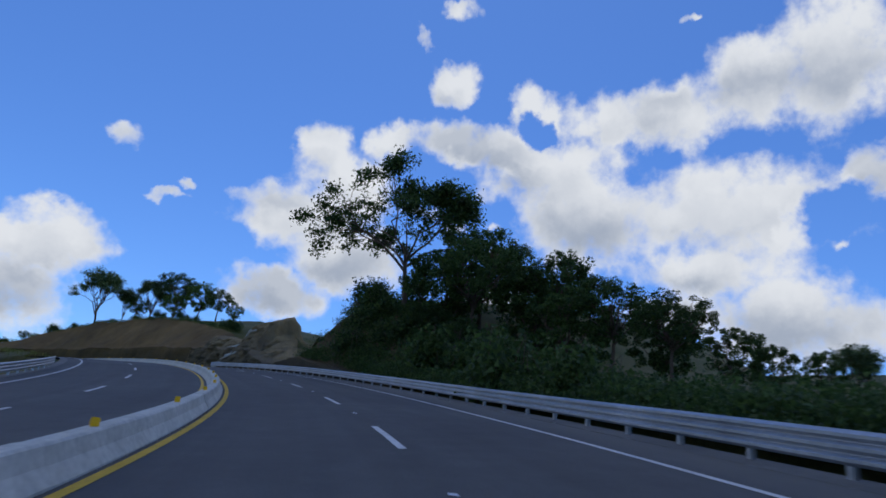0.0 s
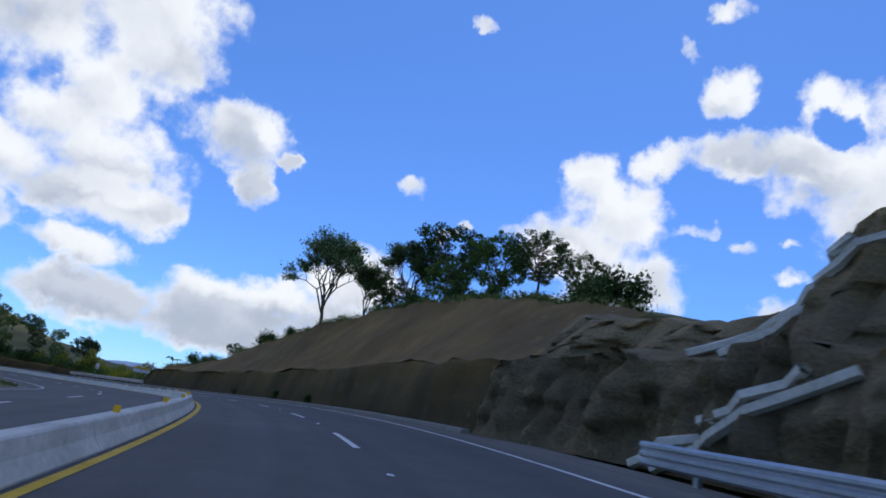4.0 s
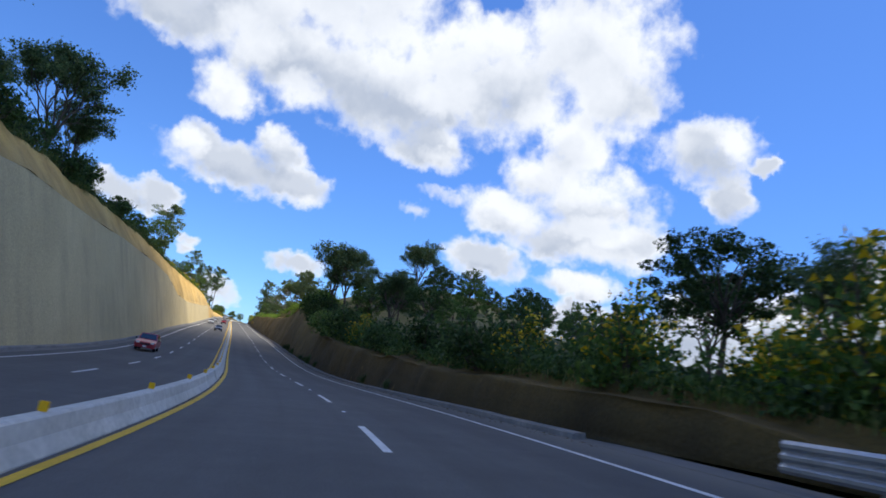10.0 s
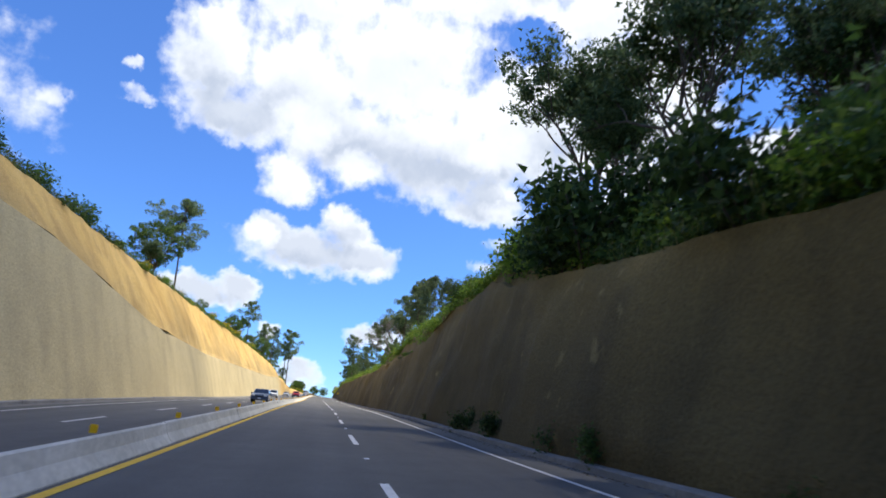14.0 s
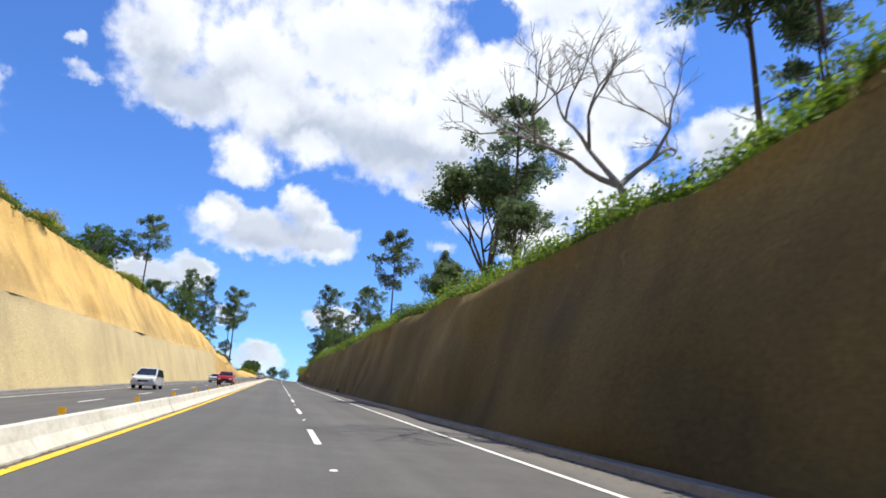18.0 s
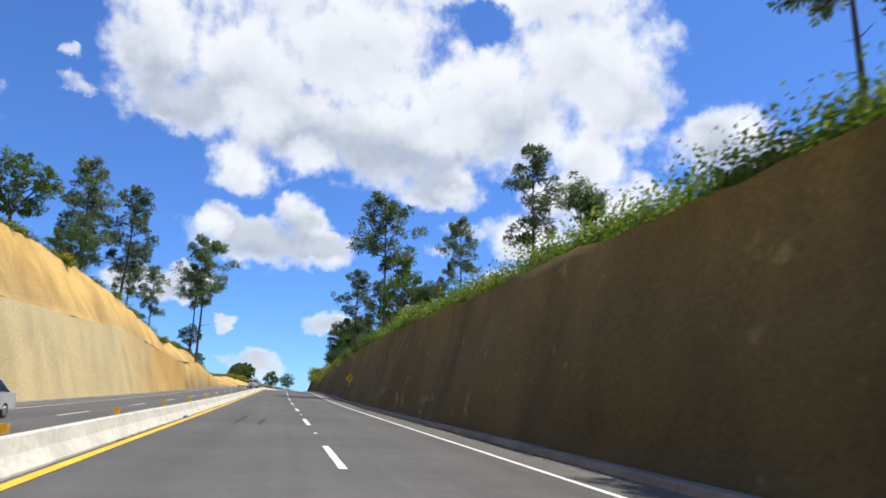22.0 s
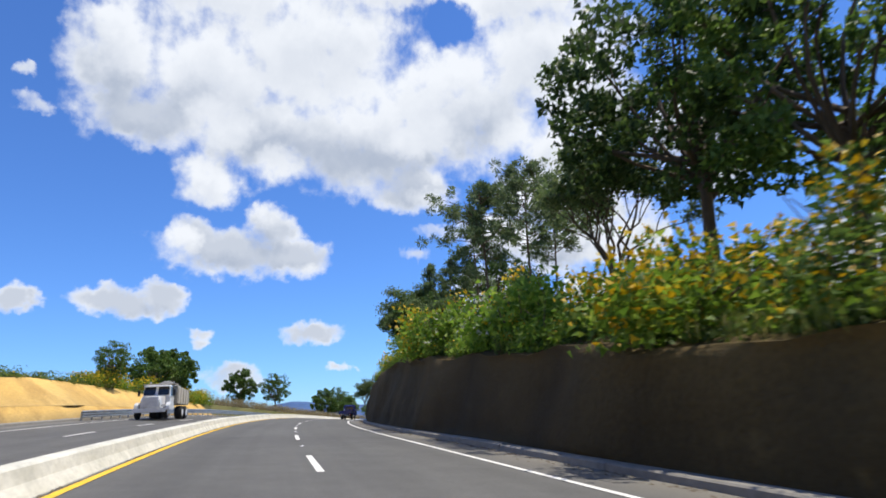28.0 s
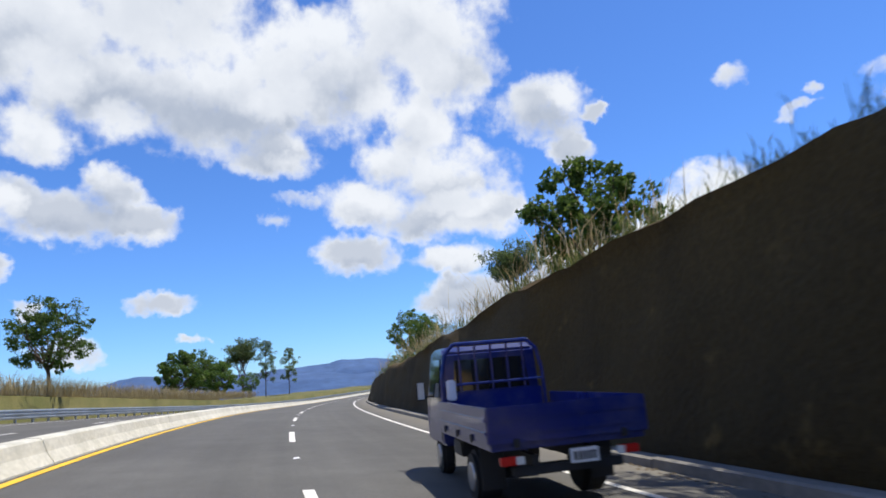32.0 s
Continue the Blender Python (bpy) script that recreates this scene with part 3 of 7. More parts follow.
# along the road: height of the lower face, offset and height of the crest
RIGHT = [(-80, .1, 12, .2), (40, .1, 12, .4), (60, .6, 13, 1.6), (75, 1.8, 17.5, 8.0), (86, 2.8, 17.5, 10.0), (88, 2.5, 17, 7.4), (90, 2.3, 16.6, 5.6), (91.5, 2.1, 16.4, 4.8), (92.8, 2.0, 16.4, 4.2), (94, 1.8, 16.5, 3.2), (95.5, 1.8, 16.5, 3.0),
         (97, 2.0, 16.8, 3.4), (99, 2.3, 17, 4.0), (101, 2.7, 17, 4.8), (103, 3.2, 17.3, 5.6), (104.2, 3.5, 17.4, 6.6), (105.1, 3.6, 17.5, 9.0)] \
    + [(106.2, 3.7, 17.6, 9.4), (107.2, 3.8, 17.6, 9.0), (108.2, 3.9, 17.6, 8.1), (109.4, 3.9, 17.2, 8.2), (110.6, 4.0, 16.9, 8.9), (111.4, 4.0, 16.9, 8.6), (112.3, 4.0, 17.2, 7.2), (113.5, 4, 17.4, 6.2), (116, 4.0, 17.5, 6.0), (119, 4.0, 17.5, 6.6), (126, 4.3, 18, 8.6), (140, 4.6, 18, 11), (150, 4.6, 18, 12.2), (163, 4.5, 18, 12), (170, 4.5, 17.5, 11.8)] \
    + [(176, 4.5, 17.2, 10.8), (181, 4.4, 17, 10), (188, 4.3, 16.6, 8.6), (193, 4.2, 15.8, 7.0), (198, 4.2, 14.5, 5.7), (205, 4.0, 13, 4.8), (207.5, 3.4, 12.6, 4.0), (209, 2.0, 12.3, 2.4), (211, .1, 11.8, .1), (222, 0, 12, .1), (227, .6, 12, .9), (231, 1.5, 12.2, 1.9)] \
    + [(235, 2.0, 12.3, 2.4), (241, 2.2, 12.4, 2.7), (262, 2.8, 12.4, 3.2), (281, 3.6, 12.6, 3.9), (300, 4.2, 12.7, 4.6), (312, 4.6, 12.8, 5.0), (320, 5.7, 12.9, 6.1), (330, 6.6, 13, 7.0)] \
    + [(338, 7.6, 13.3, 8.8), (346, 9.0, 13.7, 10.2), (356, 8.5, 13.6, 10), (365, 7.0, 13.2, 8.5), (376, 6.3, 14.0, 9.4), (384, 6.3, 14.3, 9.9), (390, 6.4, 14.3, 9.7), (397, 6.5, 14.2, 9.0), (403, 6.5, 13.7, 8.3)] \
    + [(408, 6.3, 12.9, 7.0), (410, 6.2, 12.6, 6.6), (430, 6.0, 12.5, 6.3), (460, 6.3, 12.7, 6.8), (480, 5.9, 12.5, 6.3), (500, 5.8, 12.5, 6.1), (530, 6.1, 12.6, 6.4), (557, 5.6, 12.4, 5.8), (570, 5.1, 12.3, 5.3)] \
    + [(580, 4.4, 12.1, 4.7), (590, 3.7, 12, 3.9), (600, 2.9, 11.9, 3.2), (610, 1.9, 11.7, 2.1), (636, 1.9, 11.6, 2.1), (646, 2.6, 11.8, 2.9), (658, 3.1, 12, 3.4), (670, 4.1, 12.3, 4.5)] \
    + [(700, 4.0, 12.3, 4.3), (717, 3.9, 12.3, 4.2), (730, 3.4, 12.1, 3.8), (740, 2.8, 12, 3.1), (781, 2.3, 11.8, 2.6), (830, 1.0, 11.7, 1.2), (900, .3, 11.6, .4), (1060, .2, 11.6, .3)]
# along the road: offset and height of the concrete's top, offset and height of the crest
LEFT = [(-80, 11.6, .1, 12.6, .2), (228, 11.6, .1, 12.6, .2), (236, 12, 3, 13.6, 4), (250, 13.5, 8, 16, 10), (266, 14, 9.7, 16.5, 12.4), (303, 14.2, 10.5, 16.7, 13.5)] \
    + [(330, 14, 10, 16.6, 13.3), (350, 13.6, 9, 16.6, 13), (372, 12.9, 6.2, 16.6, 12.6), (400, 12.7, 5.3, 16.6, 12.3), (440, 12.7, 5.3, 16.6, 12.2), (500, 12.7, 5.3, 16.7, 12.1)] \
    + [(530, 12.8, 5.7, 16.5, 11.5), (553, 12.9, 6.1, 16.3, 11.3), (565, 12.7, 5.6, 15.8, 10), (575, 12.4, 5, 15.2, 8.6), (586, 12.1, 4.2, 14.8, 7), (620, 12.1, 4, 14.8, 6.6)] \
    + [(636, 11.9, 3, 14.2, 4.2), (650, 11.7, 1.5, 14, 2.8), (680, 11.7, 1.5, 14.5, 3.5), (697, 11.7, 1.2, 14.5, 3.1), (712, 11.6, .5, 14, 2.2), (735, 11.6, .5, 14, 2.2), (775, 11.6, .5, 14, 2.1), (830, 11.6, .4, 13.4, 1.6), (1060, 11.6, .3, 13, 1.2)]
RISE_S = [-80, 60, 88, 93, 115, 123, 150, 200, 215, 232, 250, 300, 350, 400, 450, 500, 600, 700, 800, 1060]
RISE_H = [3, 4, 4, -15, -13, 2, 4, 2, 0, 0, 2, 5, 8, 5, 3, 3, 2, 3, 0, -4]
LRISE_S = [-80, 200, 240, 300, 400, 440, 490, 560, 600, 650, 720, 1060]
LRISE_H = [-5, -5, 3, 6, 9, 9, 6, 3, 1, 1, 0.3, 0.3]
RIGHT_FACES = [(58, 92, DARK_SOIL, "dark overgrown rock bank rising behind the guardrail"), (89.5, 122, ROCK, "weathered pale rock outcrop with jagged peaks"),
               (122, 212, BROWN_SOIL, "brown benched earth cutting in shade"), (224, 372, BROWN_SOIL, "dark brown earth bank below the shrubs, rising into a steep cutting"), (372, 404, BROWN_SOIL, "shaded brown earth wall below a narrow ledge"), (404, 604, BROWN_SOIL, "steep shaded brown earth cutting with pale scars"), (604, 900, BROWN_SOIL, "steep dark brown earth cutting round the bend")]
UPPER = {122: RUST_SOIL, 372: SANDY_SOIL}
LEFT_FACES = [(230, 590, SHOTCRETE, "tall beige sprayed-concrete slope beside the opposite carriageway"), (590, 720, ORANGE_SOIL, "low ochre earth bank beside the opposite carriageway")]

# ---- building helpers ----
def np_mesh(name, verts, faces, mat, smooth=False):
    """A mesh from arrays; faces: (n, 4) or (n, 3) of indices."""
    me = bpy.data.meshes.new(name)
    verts, faces = np.asarray(verts, float), np.asarray(faces, int)
    k = faces.shape[1]
    me.vertices.add(len(verts))
    me.vertices.foreach_set("co", verts.ravel())
    me.loops.add(faces.size)
    me.loops.foreach_set("vertex_index", faces.ravel())
    me.polygons.add(len(faces))
    me.polygons.foreach_set("loop_start", np.arange(0, faces.size, k))
    if smooth:
        me.polygons.foreach_set("use_smooth", np.ones(len(faces), bool))
    me.update(calc_edges=True)
    me.validate()
    me.materials.append(mat)
    return me


def child(ob, parent):
    ob.parent = parent
    return ob


def part(name, bm, mat, parent=None, label="", smooth=False):
    me = bpy.data.meshes.new(name)
    bm.to_mesh(me)
    bm.free()
    me.materials.append(mat)
    if smooth:
        for p in me.polygons:
            p.use_smooth = True
    ob = new(name, me)
    ob.parent = parent
    return tagged(ob, label)


def thing(name, m, label, category, group="", kind=""):
    ob = new(name)
    ob.matrix_world = m
    return tagged(ob, label, category, group, kind)


def box(bm, x0, x1, y0, y1, z0, z1, bevel=0.0):
    r = bmesh.ops.create_cube(bm, size=1.0)
    for v in r["verts"]:
        v.co = ((x0 + x1) / 2 + v.co.x * (x1 - x0), (y0 + y1) / 2 + v.co.y * (y1 - y0), (z0 + z1) / 2 + v.co.z * (z1 - z0))
    if bevel:
        edges = {e for v in r["verts"] for e in v.link_edges}
        bmesh.ops.bevel(bm, geom=list(edges), offset=bevel, segments=2, affect="EDGES")
    return bm


def boxed(*a, bevel=0.0):
    return box(bmesh.new(), *a, bevel=bevel)


def rod(bm, a, b, r0, r1=None, sides=8):
    a, b = Vector(a), Vector(b)
    d = b - a
    m = Matrix.Translation((a + b) / 2) @ d.to_track_quat("Z", "Y").to_matrix().to_4x4()
    bmesh.ops.create_cone(bm, cap_ends=True, segments=sides, radius1=r0, radius2=r0 if r1 is None else r1, depth=d.length, matrix=m)
    return bm


def extruded(outline, x0, x1, bevel=0.0, inset=None):
    """A prism over an outline in (y, z) from x0 to x1; inset: the outline's narrowing in x by height, a function of z."""
    bm = bmesh.new()
    rows = []
    for x in (x0, x1):
        rows.append([bm.verts.new((x * (1.0 if inset is None else inset(z)), y, z)) for y, z in outline])
    n = len(outline)
    bm.faces.new(rows[0])
    bm.faces.new(rows[1][::-1])
    for i in range(n):
        bm.faces.new((rows[0][i], rows[1][i], rows[1][(i + 1) % n], rows[0][(i + 1) % n]))
    bmesh.ops.recalc_face_normals(bm, faces=bm.faces)
    if bevel:
        bmesh.ops.bevel(bm, geom=list(bm.edges), offset=bevel, segments=2, affect="EDGES")
    return bm


# ---- the road's line: heading, gradient and crossfall every 20 m ----
_node = S_FIRST + 20.0 * np.arange(len(HEADING))
_s = np.arange(-80.0, 1100.0, 2.0)
_psi = np.radians(np.interp(_s, _node, HEADING))
_dx, _dy, _dz = -np.sin(_psi) * 2, np.cos(_psi) * 2, np.interp(_s, _node, GRADE) * 2


def _sum(d):
    c = np.concatenate([[0], np.cumsum((d[1:] + d[:-1]) / 2)])
    return c - np.interp(0, _s, c)


_X, _Y, _Z = _sum(_dx), _sum(_dy), _sum(_dz)


def bank(s, u):
    """Height of the road's surface over its line at the offset u, to the right positive."""
    right = np.interp(s, _node, BANK)
    left = right * np.interp(s, [215, 310, 580, 660], [1, 0, 0, 1]) + np.interp(s, [215, 290, 315, 345, 580, 660], [0, 0.032, 0.036, 0.018, 0.018, 0])
    drop = np.interp(s, [215, 310, 560, 640], [0, -0.1, -0.1, 0])
    uu = np.clip(u, -10.9, 10.6)
    return np.where(uu > -0.6, right * uu, right * -0.6 + drop + left * (uu + 0.6))


def at(s, u, dz=0.0):
    """The place s metres along the road, u to its right, dz above its surface."""
    s, u = np.broadcast_arrays(np.asarray(s, float), np.asarray(u, float))
    r = np.interp(s, _s, _psi)
    return np.stack([np.interp(s, _s, _X) + np.cos(r) * u, np.interp(s, _s, _Y) + np.sin(r) * u,
                     np.interp(s, _s, _Z) + bank(s, u) + dz], -1)


def heading(s):
    return float(np.degrees(np.interp(s, _s, _psi)))


def spot(s, u, dz=0.0, turn=0.0, size=1.0, lean=0.0):
    """A pose on the ground there, y along the road; size scales."""
    x, y, z = at(s, u, dz)
    return pose(float(x), float(y), float(z), lean, 0, heading(s) + turn) @ Matrix.Scale(size, 4)


def sheet(name, s, rows, mat, smooth=False, parent=None):
    """A surface through rows of (u, dz), each a number or an array along s."""
    s = np.asarray(s, float)
    pts = np.stack([at(s, np.broadcast_to(u, s.shape), np.broadcast_to(z, s.shape)) for u, z in rows], 1)
    n, k = pts.shape[:2]
    i = (np.arange(n - 1)[:, None] * k + np.arange(k - 1)).ravel()
    ob = new(name, np_mesh(name, pts.reshape(-1, 3), np.stack([i, i + 1, i + k + 1, i + k], 1), mat, smooth))
    ob.parent = parent
    return ob


def sweep(name, s, profile, mat, parent=None, smooth=False):
    """A closed bar with the profile [(u, dz), ...] along s, with ends."""
    s = np.asarray(s, float)
    k = len(profile)
    pts = np.stack([at(s, u, z) for u, z in profile], 1)
    n = len(s)
    q = [(a * k + b, a * k + (b + 1) % k, (a + 1) * k + (b + 1) % k, (a + 1) * k + b) for a in range(n - 1) for b in range(k)]
    me = bpy.data.meshes.new(name)
    me.from_pydata([tuple(p) for p in pts.reshape(-1, 3)], [], q + [tuple(range(k))[::-1], tuple((n - 1) * k + b for b in range(k))])
    me.materials.append(mat)
    if smooth:
        for p in me.polygons[:len(q)]:
            p.use_smooth = True
    ob = new(name, me)
    ob.parent = parent
    return ob


def wobble(s, k, size, seed):
    """Slow unevenness along s, repeatable."""
    return np.array([noise.noise(Vector((a / size, seed * 7.3, k * 3.1))) for a in np.atleast_1d(s)])


# ---- the cutting: profiles along the road ----
def table(rows):
    a = np.array(rows, float)
    return lambda s, k: np.interp(s, a[:, 0], a[:, k])


_right, _left = table(RIGHT), table(LEFT)
FOOT_L, TILT_U = -10.9, 10.6


def foot_right(s):
    """Offset of the wall's foot: behind the kerb, or farther off behind the guardrails."""
    return np.interp(s, [113, 121, 204, 208, 233, 240], [10.6, 9.55, 9.55, 10.6, 10.6, 9.55])



def right_profile(s):
    """Foot, top of the lower face, foot of the upper face, crest."""
    tilt, foot = bank(s, TILT_U), foot_right(s)
    near, eye = TILT_U - foot, 1.27 + bank(s, 2.6)

    def drawn_in(u, h):
        return eye + (h - eye) * (u - near - 2.7) / (u - 2.7)

    h1 = np.maximum(drawn_in(TILT_U + 0.27 * _right(s, 1), _right(s, 1)) - tilt, 0.05)
    u2 = _right(s, 2) - near
    h2 = np.maximum(drawn_in(_right(s, 2), _right(s, 3)) - tilt, h1 + 0.08)
    ragged = (wobble(s, 1, 2.1, 3) * 0.22 + wobble(s, 2, 6.5, 4) * 0.35) * np.clip(h1 / 3.0, 0, 1)
    h1, h2 = h1 + ragged, h2 + ragged
    u1 = foot + h1 * 0.27
    return (foot, 0 * s), (u1, h1), (np.maximum(u1 + 0.5, np.minimum(u1 + 1.0, u2 - 0.4)), h1 + 0.05), (np.maximum(u2, u1 + 0.9), h2)


def left_profile(s):
    u1, h1, u2, h2 = (_left(s, k) for k in (1, 2, 3, 4))
    tilt = bank(s, FOOT_L) * np.interp(s, [224, 240, 640, 700], [0, 1, 1, 0.5])
    h1 = np.maximum(h1 - tilt, 0.05)
    h2 = np.maximum(h2 - tilt, h1 + 0.08) + (wobble(s, 1, 2.6, 6) * 0.25 + wobble(s, 2, 8.0, 7) * 0.35) * np.clip(h1 / 3.0, 0, 1)
    return (FOOT_L + 0 * s, 0 * s), (-u1, h1), (-u1 - 0.4, h1 + 0.05), (-np.maximum(u2, u1 + 0.9), h2)


def crest_right(s):
    p = right_profile(np.array([float(s)]))[3]
    return float(p[0][0]), float(p[1][0])


def crest_left(s):
    p = left_profile(np.array([float(s)]))[3]
    return float(p[0][0]), float(p[1][0])


def right_land(s, u):
    """Height of the land to the right at u, past the crest."""
    p = right_profile(np.array([float(s)]))
    cu, ch = float(p[3][0][0]), float(p[3][1][0])
    if u < cu:
        return float(np.interp(u, [float(q[0][0]) for q in p], [float(q[1][0]) for q in p]))
    return ch + float(np.interp(s, RISE_S, RISE_H)) * min(1.0, max(0.0, (u - cu) / 22.0))


def left_land(s, u):
    p = left_profile(np.array([float(s)]))
    cu, ch = float(p[3][0][0]), float(p[3][1][0])
    if u > cu:
        return float(np.interp(-u, [-float(q[0][0]) for q in p], [float(q[1][0]) for q in p]))
    return ch + float(np.interp(s, LRISE_S, LRISE_H)) * min(1.0, max(0.0, (cu - u) / 22.0))


S_ALL = np.arange(-80.0, 1060.0, 4.0)
ALONG = np.arange(-80.0, 1060.0, 2.0)


def build_ground():
    s = S_ALL
    rp, lp = right_profile(s), left_profile(s)
    rr, lr = np.interp(s, RISE_S, RISE_H), np.interp(s, LRISE_S, LRISE_H)
    rows = []
    lu, lh = lp[3]
    low = PLAIN_Z - np.interp(s, _s, _Z) - 3.0
    rows.append((lu - 140, low))
    for d, f, drop in ((62, 1, -8), (34, 1.05, 0), (22, 1, 0), (10, 0.5, 0)):
        rows.append((lu - d, lh + lr * f + drop + wobble(s, d, 14, 2) * 0.8))
    rows += [(lu - 0.5, lh - 0.04), (np.minimum(lp[2][0] - 1.4, lu - 0.2), lp[2][1] - 0.6), (lp[1][0] - 1.2, lp[1][1] - 0.7), (FOOT_L - 0.6, -0.3 + 0 * s), (FOOT_L + 0.3, -0.3 + 0 * s)]
    rows += [(8.9 + 0 * s, -0.3 + 0 * s), (foot_right(s) + 0.6, -0.3 + 0 * s)]
    rows += [(rp[1][0] + 1.2, rp[1][1] - 0.7), (np.maximum(rp[2][0] + 1.2, rp[3][0] + 0.2), rp[2][1] - 0.6), (rp[3][0] + 0.5, rp[3][1] - 0.04)]
    ru, rh = rp[3]
    for d, f, drop in ((10, 0.5, 0), (22, 1, 0), (36, 1.05, 0), (75, 1, -12)):
        rows.append((ru + d, rh + rr * f + drop + wobble(s, d, 14, 5) * 0.8))
    rows.append((ru + 170, low))
    ground = sheet("ground", s, rows, GRASS_SOIL, True)
    tagged(ground, "rough grassy land above and below the road cutting", "ground", kind="structure")
    # the plain that carries on to the horizon, one round sheet
    n, rings = 72, (0.5, 400.0, 900.0, 1800.0, 3200.0, 4700.0)
    pts, faces = [], []
    for k, r in enumerate(rings):
        for i in range(n):
            a = 2 * math.pi * i / n
            z = PLAIN_Z + (0 if k < 2 else 14 * noise.noise(Vector((math.cos(a) * k, math.sin(a) * k, 3))))
            pts.append((CENTRE[0] + r * math.cos(a), CENTRE[1] + r * math.sin(a), z))
    for k in range(len(rings) - 1):
        for i in range(n):
            j = (i + 1) % n
            faces.append((k * n + i, k * n + j, (k + 1) * n + j, (k + 1) * n + i))
    plain_ob = new("ground_plain", np_mesh("ground_plain", pts, faces, GRASS_SOIL, True))
    tagged(plain_ob, "wide green plain below the road reaching the horizon", "ground", kind="structure")


def build_road():
    s = ALONG
    road = sheet("road", s, [(-10.0, 0.0), (-8.9, 0.0), (-5.0, 0.0), (-0.9, 0.0), (-0.58, 0.0), (-0.2, 0.0), (3.8, 0.0), (7.7, 0.0), (9.2, 0.0)], ASPHALT)
    lane = road.data.uv_layers.new(name="lane")
    index = np.empty(len(road.data.loops), int)
    road.data.loops.foreach_get("vertex_index", index)
    across = np.array([-10.0, -8.9, -5.0, -0.9, -0.58, -0.2, 3.8, 7.7, 9.2])
    lane.data.foreach_set("uv", np.stack([across[index % 9], s[index // 9]], 1).ravel())
    tagged(road, "grey asphalt dual carriageway with worn wheel tracks", "road", kind="structure")
    for name, u0, u1, m in (("edge_line", U_R - 0.07, U_R + 0.07, WHITE_PAINT), ("edge_line", -8.97, -8.83, WHITE_PAINT),
                            ("yellow_line", U_Y - 0.08, U_Y + 0.08, YELLOW_PAINT), ("yellow_line", -1.19, -1.05, YELLOW_PAINT)):
        sheet(name, s, [(u0, 0.008), (u1, 0.008)], m, parent=road)
    for k in range(-4, 85):
        c = DASH_0 + DASH_STEP * k
        ss = np.linspace(c - DASH_LONG / 2, c + DASH_LONG / 2, 4)
        sheet("lane_dash", ss, [(U_D - 0.075, 0.008), (U_D + 0.075, 0.008)], WHITE_PAINT, parent=road)
        ss = ss + 4.0
        sheet("lane_dash", ss, [(-5.12, 0.008), (-4.97, 0.008)], WHITE_PAINT, parent=road)
    stud = np_mesh("road_stud", [(-.06, -.05, 0), (.06, -.05, 0), (.06, .05, 0), (-.06, .05, 0), (-.045, -.025, .018), (.045, -.025, .018), (.045, .025, .018), (-.045, .025, .018)],
                   [(4, 5, 6, 7), (0, 1, 5, 4), (1, 2, 6, 5), (2, 3, 7, 6), (3, 0, 4, 7)], SIGN_WHITE)
    for k in range(-2, 72):
        st = new("road_stud", stud)
        st.matrix_world = spot(DASH_0 + DASH_STEP * (k + 0.5), U_D, 0.004)
        st.parent = road
    # concrete verges and kerbs at the walls' feet
    for a, b, u0, u1 in ((-80, 122, 9.2, 10.0), (206, 240, 9.2, 10.0), (-80, 1060, -10.6, -10.0)):
        v = sheet("pavement", np.arange(a, b + 0.1, 2.0), [(u0, 0.004), (u1, 0.004)], SHOULDER)
        tagged(v, "narrow pale concrete gutter strip beside the carriageway", "gutter", kind="structure")
    return road


def build_kerbs():
    rng = random.Random(4)
    for side, a, b in ((1, KERB_R[0], KERB_R[1]), (1, KERB_R2[0], KERB_R2[1]), (-1, KERB_L[0], KERB_L[1])):
        kerb = thing("kerb", Matrix(), "low cast concrete kerb with chipped edges", "kerb", kind="structure")
        x = a
        while x < b:
            n = 6.0
            lift = rng.uniform(-0.015, 0.015)
            ss = np.linspace(x + 0.02, min(x + n, b) - 0.02, 4)
            k = 9.15 if side > 0 else 10.6
            prof = [(side * k, -0.1), (side * (k + .03), 0.13 + lift), (side * (k + .08), 0.16 + lift), (side * (k + .36), 0.17 + lift), (side * (k + .4), -0.1)]
            sweep("kerb_stone", ss, prof if side > 0 else prof[::-1], KERB, kerb)
            x += n


def build_barrier():
    barrier = thing("median_barrier", Matrix(), "low pale concrete median barrier cast in long segments", "barrier")
    rng = random.Random(9)
    prof = [(-0.92, -0.15), (-0.91, 0.04), (-0.80, 0.22), (-0.75, BARRIER_H - 0.03), (-0.71, BARRIER_H), (-0.45, BARRIER_H), (-0.41, BARRIER_H - 0.03), (-0.34, 0.22), (-0.21, 0.03), (-0.20, -0.15)]
    x = -70.0
    while x < 1050:
        n = 12.0
        dz, du = rng.uniform(-0.012, 0.012), rng.uniform(-0.008, 0.008)
        seg = sweep("barrier_segment", np.linspace(x + 0.012, x + n - 0.012, 9), [(u + du, z + dz) for u, z in prof], CONCRETE, barrier)
        x += n
    me = bpy.data.meshes.new("reflector")
    bm = bmesh.new()
    box(bm, -0.06, 0.06, -0.02, 0.02, 0.0, 0.13, 0.012)
    bm.to_mesh(me)
    bm.free()
    me.materials.append(REFLECTOR)
    for k in range(0, 95):
        r = new("reflector", me)
        r.matrix_world = spot(REFL_0 + REFL_STEP * k, -0.58, BARRIER_H - 0.01, rng.uniform(-8, 8))
        r.parent = barrier
        tagged(r, "small orange reflector plate on the barrier's top")


